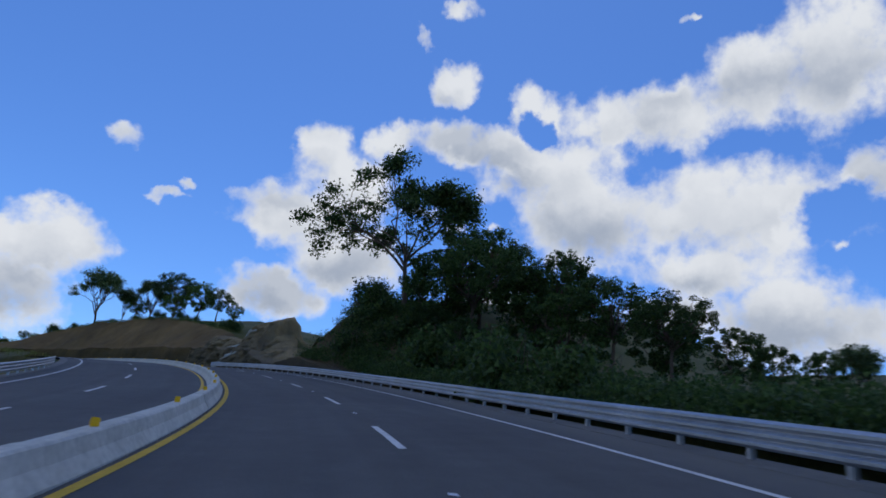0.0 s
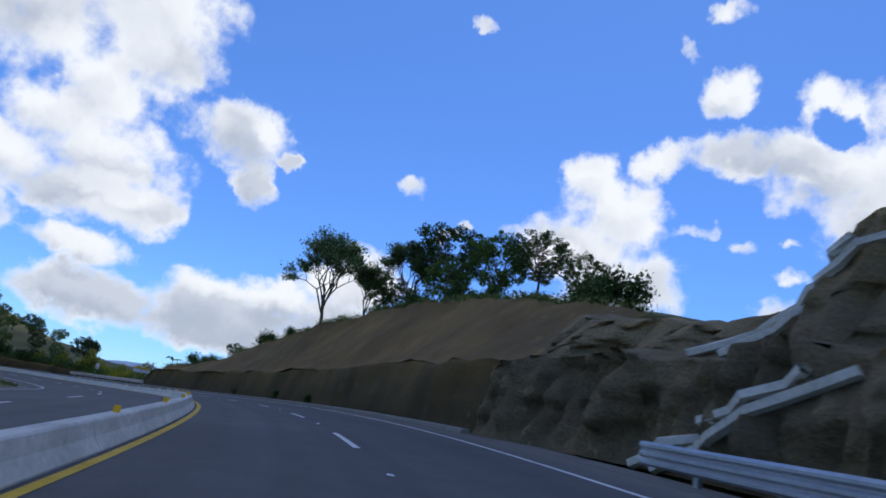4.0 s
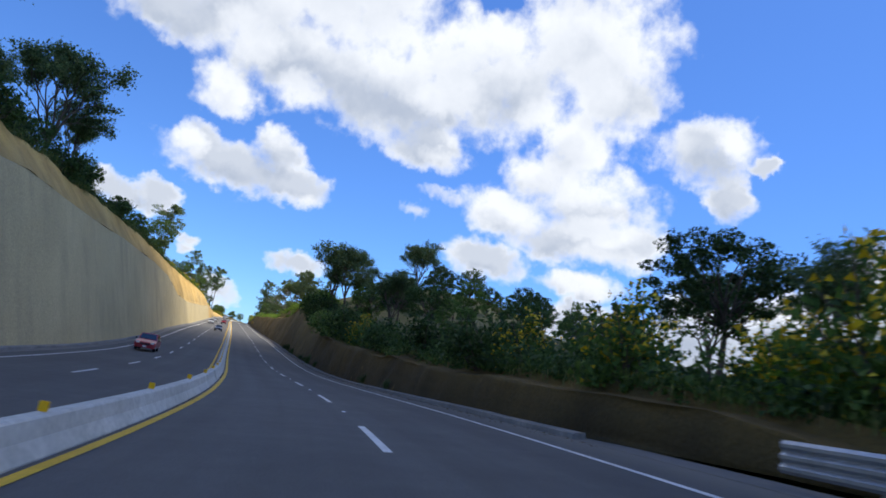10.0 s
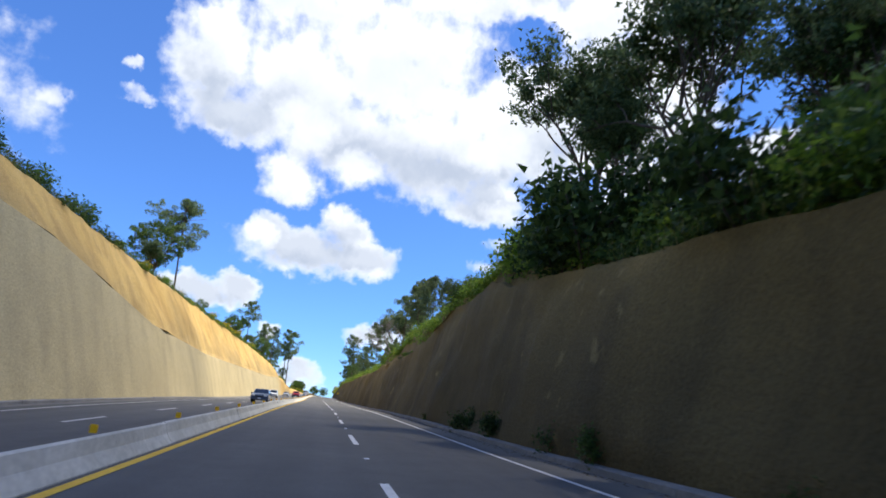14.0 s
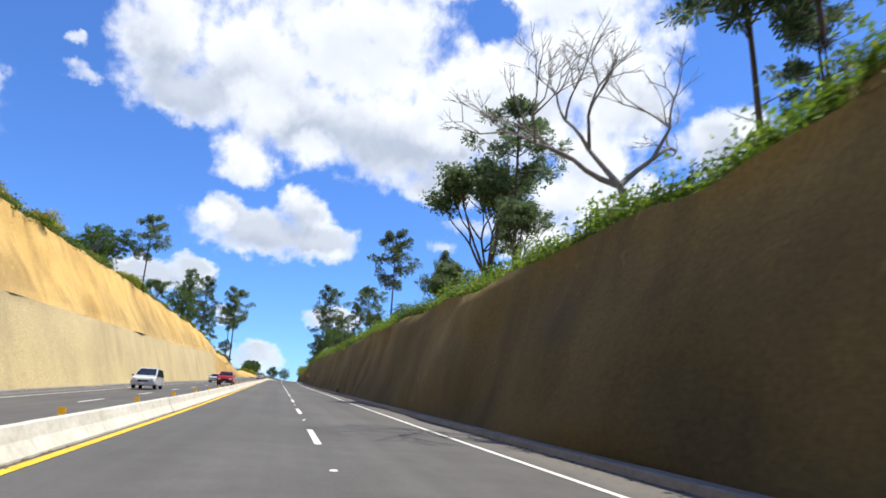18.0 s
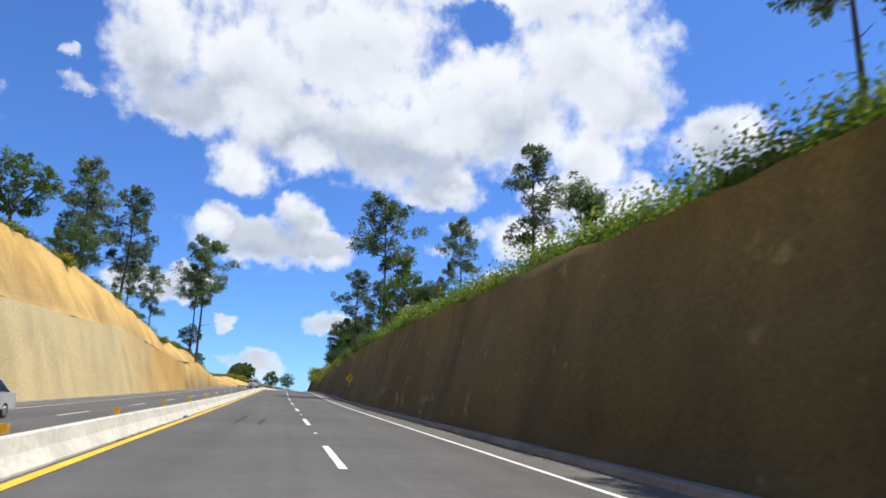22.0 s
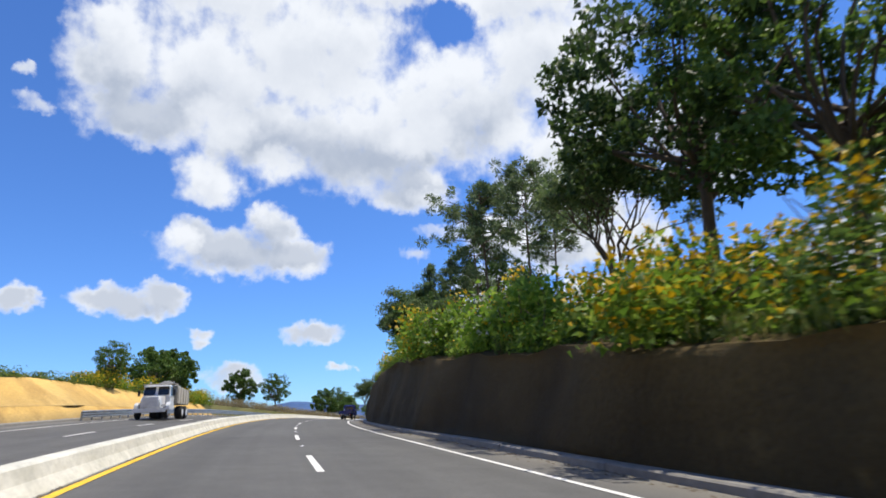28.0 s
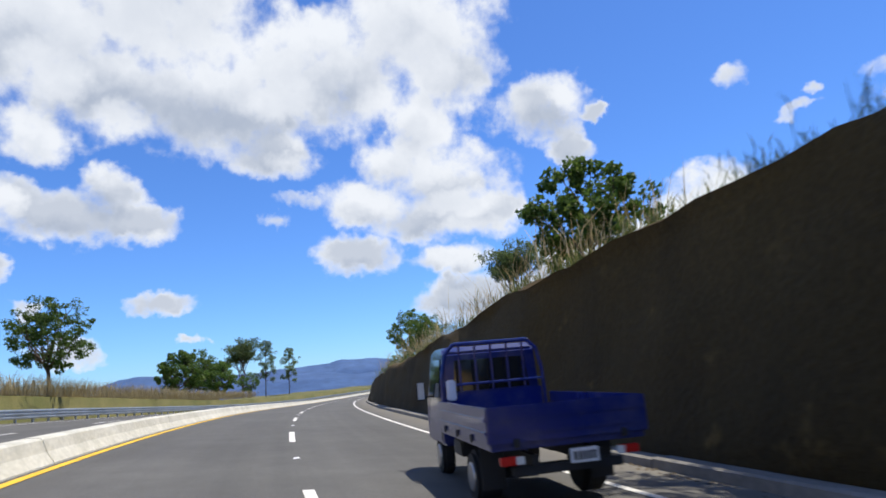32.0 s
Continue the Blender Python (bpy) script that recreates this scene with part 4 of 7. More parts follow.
def face_mesh(name, s, rows, mat, rough, seed, parent=None, base=0.0, top=1.0, crest=0.5):
    """An uneven earth or concrete face through rows of (u, dz) from foot to top, split fine and roughened."""
    k = len(rows)
    t = np.linspace(0, k - 1, FACE_ROWS)
    U, H = np.stack([r[0] + 0 * s for r in rows]), np.stack([r[1] + 0 * s for r in rows])
    out = []
    for a in t:
        i = min(int(a), k - 2)
        f = a - i
        out.append((U[i] * (1 - f) + U[i + 1] * f, H[i] * (1 - f) + H[i + 1] * f))
    side = 1 if U[0][0] > 0 else -1
    rows2 = []
    for j, (u, h) in enumerate(out):
        edge = min(1.0, j / 2) * (1.0 if j < len(out) - 1 else crest)
        d = np.array([noise.fractal(Vector((a * 0.11, seed, hh * 0.16)), 1.0, 2.1, 6) * 0.75 + noise.noise(Vector((a * 0.7 + hh * 0.15, seed + 9, hh * 0.22))) * 0.16
                      for a, hh in zip(s, h)])
        rows2.append((u + side * d * rough * edge, h))
    ob = sheet(name, s, rows2, mat, True, parent)
    # how far up the face each corner lies, for the layers of soil
    cut = ob.data.uv_layers.new(name="cut")
    index = np.empty(len(ob.data.loops), int)
    ob.data.loops.foreach_get("vertex_index", index)
    up = np.linspace(base, top, len(rows2))
    cut.data.foreach_set("uv", np.stack([s[index // len(rows2)], up[index % len(rows2)]], 1).ravel())
    return ob


FACE_ROWS = 19


def rock_mesh(s):
    """The outcrop: a sheer lower wall, a bench, steep pinnacles with cracks and ribs, and their back falling away."""
    foot, low, bench, peak = right_profile(s)
    lines = [foot, low, (low[0] + 1.2, low[1] + 0.15), (low[0] + 1.2 + 0.42 * (peak[0] - low[0] - 1.2), low[1] + 0.78 * (peak[1] - low[1])), peak, (peak[0] + 1.8, peak[1] - 3.4), (peak[0] + 13, peak[1] - 8.0)]
    counts, pts = (18, 4, 20, 9, 8, 8), []
    for k, n in enumerate(counts):
        for j in range(n + (k == len(counts) - 1)):
            f = j / n
            u = lines[k][0] * (1 - f) + lines[k + 1][0] * f
            h = lines[k][1] * (1 - f) + lines[k + 1][1] * f
            own = min(1.0, len(pts) / 5)
            tall = np.clip(peak[1] / 4.0, 0.15, 1.0)
            rib = np.array([noise.fractal(Vector((a * 0.55, 3.0, b * 0.10)), 0.9, 2.0, 4) for a, b in zip(s, h)])
            lump = np.array([noise.fractal(Vector((a * 0.9, 8.0 + c * 0.4, b * 0.8)), 0.8, 2.1, 5) for a, b, c in zip(s, h, u)])
            crack = np.array([max(0.0, 1 - abs(noise.noise(Vector((a * 0.42, 5.0, b * 0.05)))) * 16) for a, b in zip(s, h)])
            du = (rib * 0.9 + lump * 0.55 + crack * 0.8 * (k != 1)) * own * tall
            dh = lump * 0.40 * own * tall * (1.0 if k else 0.3) + (rib * 0.45 if k >= 3 else 0) * tall
            pts.append(at(s + lump * 0.35 * own * tall, u + du, h + dh))
    pts = np.stack(pts, 1)
    n, k = pts.shape[:2]
    i = (np.arange(n - 1)[:, None] * k + np.arange(k - 1)).ravel()
    ob = new("wall_right_rock", np_mesh("wall_right_rock", pts.reshape(-1, 3), np.stack([i, i + 1, i + k + 1, i + k], 1), ROCK, True))
    cut = ob.data.uv_layers.new(name="cut")
    index = np.empty(len(ob.data.loops), int)
    ob.data.loops.foreach_get("vertex_index", index)
    cut.data.foreach_set("uv", np.stack([s[index // k], np.linspace(0, 1, k)[index % k]], 1).ravel())
    return ob


def build_faces():
    step = 1.0
    for a, b, m, label in RIGHT_FACES:
        if m is ROCK:
            tagged(rock_mesh(np.arange(a, b + 0.2, 0.2)), label, "cutting", kind="structure")
            continue
        s = np.arange(a, b + step, step)
        p = right_profile(s)
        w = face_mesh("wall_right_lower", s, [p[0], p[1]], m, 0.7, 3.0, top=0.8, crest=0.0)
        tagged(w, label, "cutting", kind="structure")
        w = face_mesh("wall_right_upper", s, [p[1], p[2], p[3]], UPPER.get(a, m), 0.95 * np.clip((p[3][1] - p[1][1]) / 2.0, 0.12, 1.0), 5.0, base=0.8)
        tagged(w, "eroded brown earth slope above the cut face, grass hanging over its edge", "cutting", kind="structure")
    for a, b, m, label in LEFT_FACES:
        s = np.arange(a, b + step, step)
        p = left_profile(s)
        w = face_mesh("wall_left_lower", s, [p[0], p[1]], m, 0.14, 13.0, crest=0.0)
        tagged(w, label, "retaining wall", kind="structure")
        w = face_mesh("wall_left_upper", s, [p[1], p[2], p[3]], ORANGE_SOIL, 0.5, 15.0)
        tagged(w, "ochre earth slope with erosion gullies above the sprayed concrete", "cutting", kind="structure")


def build_guardrail(a, b, u, side, label):
    """A steel rail of three waves on posts, from a to b along the road."""
    rail = thing("guardrail", Matrix(), label, "guardrail")
    wave = [(0.0, 0.20), (0.05, 0.25), (0.05, 0.30), (0.0, 0.35), (0.0, 0.37), (0.05, 0.42), (0.05, 0.47), (0.0, 0.52), (0.0, 0.54), (0.05, 0.59), (0.05, 0.64), (0.0, 0.69)]
    front = [(u - side * d, z) for d, z in wave]
    back = [(u + side * 0.02 - side * d, z) for d, z in wave[::-1]]
    x = a
    while x < b - 0.5:
        e = min(x + 8.0, b)
        sweep("rail_beam", np.linspace(x, e, 7), front + back, GALVANISED, rail, False)
        x = e
    x = a + 0.3
    me = bpy.data.meshes.new("post")
    bm = bmesh.new()
    box(bm, -0.05, 0.05, -0.07, 0.07, -0.4, 0.64, 0.008)
    bm.to_mesh(me)
    bm.free()
    me.materials.append(GALVANISED)
    while x < b:
        p = new("post", me)
        p.matrix_world = spot(x, u + side * 0.1, 0.0)
        p.parent = rail
        x += 2.0
    return rail

# ---- plants ----
def leaf_quads(centres, size, rng, droop=0.0, slim=0.55):
    """One pointed leaf at each centre, turned at random."""
    n = len(centres)
    a = rng.normal(size=(n, 3))
    a[:, 2] -= droop
    a /= np.linalg.norm(a, axis=1)[:, None] + 1e-9
    b = np.cross(a, rng.normal(size=(n, 3)))
    b /= np.linalg.norm(b, axis=1)[:, None] + 1e-9
    sz = size * rng.uniform(0.6, 1.35, n)[:, None]
    p = np.stack([centres + a * sz * 1.1, centres - a * sz * 0.7 + b * sz * slim * 1.2, centres - a * sz * 0.7 - b * sz * slim * 1.2], 1)
    return p.reshape(-1, 3)


def leaf_index(n):
    return np.arange(3 * n).reshape(n, 3)


def limb(bm, pts, r0, r1, sides=6):
    pts = [Vector(p) for p in pts]
    rings = []
    for i, p in enumerate(pts):
        d = (pts[min(i + 1, len(pts) - 1)] - pts[max(i - 1, 0)]).normalized()
        q = d.to_track_quat("Z", "Y")
        r = r0 + (r1 - r0) * i / (len(pts) - 1)
        rings.append([bm.verts.new(p + q @ Vector((math.cos(2 * math.pi * k / sides) * r, math.sin(2 * math.pi * k / sides) * r, 0))) for k in range(sides)])
    for i in range(len(rings) - 1):
        for k in range(sides):
            bm.faces.new((rings[i][k], rings[i][(k + 1) % sides], rings[i + 1][(k + 1) % sides], rings[i + 1][k]))


def bent(a, b, sag, rnd, n=5):
    a, b = Vector(a), Vector(b)
    side = Vector((rnd.uniform(-1, 1), rnd.uniform(-1, 1), rnd.uniform(-.3, .6))) * sag * (b - a).length
    return [a.lerp(b, i / (n - 1)) + side * math.sin(math.pi * i / (n - 1)) for i in range(n)]


def broadleaf(seed, tall, wide, base, leaf, count, mat, label, bark=BARK, size=0.3, flat=0.75, trunks=1):
    """A tree with forked limbs and a crown of leaf clumps with gaps between them. Built at the origin."""
    rnd, rng = random.Random(seed), np.random.default_rng(seed)
    tree = thing("tree", Matrix(), label, "tree")
    bm = bmesh.new()
    mid = (tall + base) / 2
    half = (tall - base) / 2
    clumps = []
    for k in range(leaf):
        d = Vector((rnd.gauss(0, 1), rnd.gauss(0, 1), rnd.gauss(0, 1))).normalized()
        f = rnd.uniform(0.35, 1.0) ** 0.6
        c = Vector((d.x * wide * f, d.y * wide * f, mid + d.z * half * f * 0.9))
        if c.z > base + half * 0.15 or rnd.random() < 0.55:
            clumps.append(c)
    for t in range(trunks):
        foot = Vector((rnd.uniform(-.3, .3) * (trunks - 1), rnd.uniform(-.3, .3) * (trunks - 1), -0.4))
        fork = Vector((rnd.uniform(-.08, .08) * tall, rnd.uniform(-.08, .08) * tall, base * rnd.uniform(0.75, 1.05) + 0.12 * tall))
        limb(bm, bent(foot, fork, 0.05, rnd), 0.022 * tall, 0.014 * tall, 8)
        for c in clumps[t::trunks][:22]:
            k = bent(fork + Vector((0, 0, rnd.uniform(-.1, .15) * tall)) * rnd.random(), c, 0.14, rnd)
            limb(bm, k, 0.009 * tall, 0.0025 * tall, 4)
            e = k[3]
            for _ in range(2):
                limb(bm, bent(e, e + Vector((rnd.uniform(-1, 1), rnd.uniform(-1, 1), rnd.uniform(-.3, 1))) * wide * 0.3, 0.1, rnd, 3), 0.003 * tall, 0.0012 * tall, 3)
    part("trunk", bm, bark, tree, smooth=True)
    pts = []
    per = count // max(1, len(clumps))
    for c in clumps:
        r = wide * rnd.uniform(0.08, 0.19)
        g = rng.normal(size=(per, 3))
        g /= np.linalg.norm(g, axis=1)[:, None] + 1e-9
        g *= (rng.uniform(0.25, 1.0, per) ** 0.5)[:, None] * np.array([r, r, r * flat])
        pts.append(np.array(c) + g)
    pts = np.concatenate(pts)
    crown = new("crown", np_mesh("crown", leaf_quads(pts, size, rng, 0.2), leaf_index(len(pts)), mat))
    crown.parent = tree
    return tree


def open_tree(seed, tall, spread, fork, per, mat, label, size=0.12, bark=BARK, limbs=5, depth=4, lift=0.15):
    """A tree with an open crown: limbs that fork again and again, seen between the sprays of leaves at their ends."""
    rnd, rng = random.Random(seed), np.random.default_rng(seed)
    tree = thing("tree", Matrix(), label, "tree")
    pieces, tips = [], []

    def grow(a, d, length, r, left):
        b = a + d * length
        pieces.append((bent(a, b, 0.09, rnd, 4), r, r * 0.66, 6 if left > 2 else 4 if left else 3))
        if left <= 1:
            tips.append(b)
            tips.append(a.lerp(b, 0.55))
        if left:
            for _ in range(rnd.choice((2, 2, 3))):
                e = d + Vector((rnd.gauss(0, .5), rnd.gauss(0, .5), rnd.gauss(lift, .25)))
                grow(b, e.normalized(), length * rnd.uniform(0.6, 0.86), r * 0.62, left - 1)

    top = Vector((rnd.uniform(-.05, .05), rnd.uniform(-.05, .05), fork))
    pieces.append((bent((0, 0, -0.05), top, 0.05, rnd, 6), 0.020, 0.0145, 8))
    for k in range(limbs):
        a = 2 * math.pi * (k + rnd.uniform(-.3, .3)) / limbs
        out = spread * rnd.uniform(0.6, 1.25)
        start = top.lerp(Vector((0, 0, 0)), rnd.uniform(0, .25))
        grow(start, Vector((math.cos(a) * out, math.sin(a) * out, rnd.uniform(0.8, 1.3))).normalized(), (1 - fork) * rnd.uniform(.30, .42), 0.0105, depth)
    high = sorted(t.z for t in tips)[int(len(tips) * .94)]
    bm = bmesh.new()
    k = tall / high * 0.95
    for pts, r0, r1, sides in pieces:
        limb(bm, [p * k for p in pts], r0 * tall, r1 * tall, sides)
    part("trunk", bm, bark, tree, smooth=True)
    pts = []
    for t in tips:
        g = rng.normal(size=(per, 3)) * np.array([1, 1, .6]) * tall * rnd.uniform(.018, .04)
        pts.append(np.array(t * k) + g)
    pts = np.concatenate(pts)
    crown = new("crown", np_mesh("crown", leaf_quads(pts, size, rng, 0.2), leaf_index(len(pts)), mat))
    crown.parent = tree
    return tree


def pine(seed, tall, wide, bare, tufts, label, thin=1.0):
    """A tall pine: a slim straight stem, branches near the top only, each ending in tufts of needles."""
    rnd, rng = random.Random(seed), np.random.default_rng(seed)
    tree = thing("pine_tree", Matrix(), label, "pine tree")
    bm = bmesh.new()
    top = Vector((rnd.uniform(-.03, .03) * tall, rnd.uniform(-.03, .03) * tall, tall))
    stem = bent((0, 0, -0.4), top, 0.018, rnd, 8)
    limb(bm, stem, 0.0105 * tall, 0.003 * tall, 8)
    ends = []
    n = max(8, tufts // 4)
    for k in range(n):
        f = bare + (1 - bare) * (k + rnd.random()) / n
        a = stem[0].lerp(top, f)
        ang = rnd.uniform(0, 2 * math.pi)
        prof = math.sin(math.pi * min(1, max(0, (f - bare) / (1 - bare)) * 0.85 + 0.15)) ** 0.7
        length = wide * prof * rnd.uniform(0.55, 1.05) + 0.3
        b = a + Vector((math.cos(ang) * length, math.sin(ang) * length, length * rnd.uniform(0.05, 0.45)))
        br = bent(a, b, 0.1, rnd)
        limb(bm, br, 0.0035 * tall, 0.0012 * tall, 5)
        for _ in range(4):
            q = rnd.uniform(0.45, 1.05)
            ends.append(a.lerp(b, q) + Vector((rnd.uniform(-1, 1), rnd.uniform(-1, 1), rnd.uniform(-.4, .9))) * 0.28 * length)
    for k in range(rnd.randint(2, 5)):
        a = stem[0].lerp(top, bare * rnd.uniform(0.55, 0.98))
        ang = rnd.uniform(0, 6.28)
        limb(bm, bent(a, a + Vector((math.cos(ang), math.sin(ang), 0.1)) * rnd.uniform(.4, 1.4), 0.1, rnd, 4), 0.03, 0.01, 4)
    part("trunk", bm, PALE_BARK if thin < 0.8 else BARK, tree, smooth=True)
    P = []
    for c in ends:
        per = int(rnd.randint(44, 62) * thin)
        d = rng.normal(size=(per, 3))
        d[:, 2] += 0.35
        d /= np.linalg.norm(d, axis=1)[:, None]
        r = rnd.uniform(0.36, 0.62)
        side = np.cross(d, rng.normal(size=(per, 3)))
        side /= np.linalg.norm(side, axis=1)[:, None]
        a = np.array(c) + d * 0.08
        b = np.array(c) + d * r * rng.uniform(0.7, 1.1, per)[:, None]
        w = side * 0.042
        P.append(np.stack([a, b + w, b - w], 1).reshape(-1, 3))
    P = np.concatenate(P)
    crown = new("crown", np_mesh("crown", P, leaf_index(len(P) // 3), NEEDLES))
    crown.parent = tree
    return tree


def bare_tree(seed, tall, label):
    """A leafless tree: limbs fork again and again."""
    rnd = random.Random(seed)
    tree = thing("bare_tree", Matrix(), label, "tree")
    bm = bmesh.new()

    def grow(a, d, length, r, depth):
        b = a + d * length
        limb(bm, bent(a, b, 0.07, rnd, 4), r, r * 0.62, 7 if depth > 2 else 4)
        if depth:
            for _ in range(rnd.choice((2, 2, 3))):
                e = (d + Vector((rnd.gauss(0, .42), rnd.gauss(0, .42), rnd.gauss(0.1, .25)))).normalized()
                grow(b, e, length * rnd.uniform(0.66, 0.88), r * 0.66, depth - 1)
    grow(Vector((0, 0, -0.4)), Vector((0.08, 0, 1)).normalized(), tall * 0.22, tall * 0.015, 7)
    part("trunk", bm, PALE_BARK, tree, smooth=True)
    return tree


def bush(seed, wide, tall, count, mat, label, flowers=0, flower_mat=None, size=0.095, category="shrub"):
    rnd, rng = random.Random(seed), np.random.default_rng(seed)
    b = thing("shrub", Matrix(), label, category)
    bm = bmesh.new()
    for k in range(9):
        ang = rnd.uniform(0, 6.28)
        limb(bm, bent((0, 0, -.2), (math.cos(ang) * wide * .7, math.sin(ang) * wide * .7, tall * rnd.uniform(.5, .95)), 0.15, rnd, 4), 0.03, 0.008, 4)
    part("stem", bm, BARK, b)
    pts = []
    n = 14
    for k in range(n):
        ang, f = rnd.uniform(0, 6.28), rnd.uniform(0, 1) ** .5
        c = np.array([math.cos(ang) * wide * f * .75, math.sin(ang) * wide * f * .75, tall * rnd.uniform(.25, .85) * (1 - .35 * f)])
        g = np.clip(rng.normal(size=(count * 3 // (2 * n), 3)), -1.9, 1.9) * np.array([wide * .2, wide * .2, tall * .16])
        pts.append(c + g)
    pts = np.concatenate(pts)
    pts[:, 2] = np.maximum(pts[:, 2], 0.02)
    child(new("foliage", np_mesh("foliage", leaf_quads(pts, size, rng, 0), leaf_index(len(pts)), mat)), b)
    if flowers:
        top = pts[np.argsort(pts[:, 2] + 0.5 * np.hypot(pts[:, 0], pts[:, 1]) + rng.normal(size=len(pts)) * .45 * tall)][-flowers:]
        f = new("flower_cover", np_mesh("flower_cover", leaf_quads(top + np.array([0, 0, .06]), 0.055, rng, 0, 0.9), leaf_index(len(top)), flower_mat))
        f.parent = b
        tagged(f, "small daisy-like blossoms", kind="stuff")
    return b


def banana(seed, label):
    rnd = random.Random(seed)
    b = thing("banana_plant", Matrix(), label, "plant")
    bm = bmesh.new()
    limb(bm, [(0, 0, -.2), (0.03, 0, .5), (0, 0.02, 1.1)], 0.09, 0.05, 7)
    part("stem", bm, LEAF_BRIGHT, b)
    for k in range(8):
        ang = k * 2.4 + rnd.uniform(-.3, .3)
        up, length = rnd.uniform(.3, 1.4), rnd.uniform(1.0, 1.5)
        bm = bmesh.new()
        prev = None
        for i in range(7):
            t = i / 6
            out = t * length * math.cos(up * (1 - .6 * t)) + .05
            z = 1.0 + t * length * math.sin(up * (1 - .9 * t))
            w = .19 * math.sin(math.pi * min(1, t * .9 + .08)) + .01
            c = Vector((math.cos(ang) * out, math.sin(ang) * out, z))
            sd = Vector((-math.sin(ang), math.cos(ang), 0)) * w
            row = [bm.verts.new(c - sd + Vector((0, 0, .06))), bm.verts.new(c), bm.verts.new(c + sd + Vector((0, 0, .06)))]
            if prev:
                bm.faces.new((prev[0], prev[1], row[1], row[0]))
                bm.faces.new((prev[1], prev[2], row[2], row[1]))
            prev = row
        part("leaf", bm, LEAF_BRIGHT, b)
    return b


def blades(name, places, tall, mat, label, category, seed, wide=0.035, per=16, spread=0.45):
    """Tufts of blades at many places: one object."""
    rng = np.random.default_rng(seed)
    places = np.asarray(places, float)
    c = np.repeat(places, per, 0) + np.concatenate([rng.normal(size=(len(places) * per, 2)) * spread, np.zeros((len(places) * per, 1))], 1)
    n = len(c)
    h = tall * rng.uniform(0.45, 1.15, n)
    lean = rng.normal(size=(n, 2)) * 0.32 * h[:, None]
    ang = rng.uniform(0, 6.28, n)
    w = np.stack([np.cos(ang), np.sin(ang), 0 * ang], 1) * wide
    tip = c + np.concatenate([lean, h[:, None]], 1)
    mid = c + np.concatenate([lean * 0.35, h[:, None] * 0.6], 1)
    P = np.stack([c - w + [0, 0, -.15], mid + w, mid - w, mid + w, tip, mid - w], 1).reshape(-1, 3)
    ob = new(name, np_mesh(name, P, leaf_index(2 * n), mat))
    return tagged(ob, label, category, kind="stuff")


def undergrowth(name, places, radius, per, size, mat, label, seed, flowers=0.0, flower_mat=None):
    """Low leafy growth over many places: one object, and one for its blossoms."""
    rng = np.random.default_rng(seed)
    places = np.asarray(places, float)
    n = len(places)
    r = radius * rng.uniform(0.5, 1.4, n)
    g = np.clip(rng.normal(size=(n, per, 3)), -1.9, 1.9) * 0.5
    g[:, :, 2] = np.abs(g[:, :, 2]) * 0.9 + 0.05
    pts = (places[:, None] + g * r[:, None, None]).reshape(-1, 3)
    ob = new(name, np_mesh(name, leaf_quads(pts, size, rng), leaf_index(len(pts)), mat))
    tagged(ob, label, "undergrowth", kind="stuff")
    if flowers:
        tips = pts[rng.random(len(pts)) < flowers] + np.array([0, 0, 0.12])
        fl = new("blossom", np_mesh("blossom", leaf_quads(tips, 0.055, rng, 0, 0.9), leaf_index(len(tips)), flower_mat))
        tagged(fl, "yellow daisy blossoms over the shrubs", "flowers", kind="stuff")


# ---- planting ----
FAR_AWAY = Matrix.Translation((0, 0, -400))
proto = {}


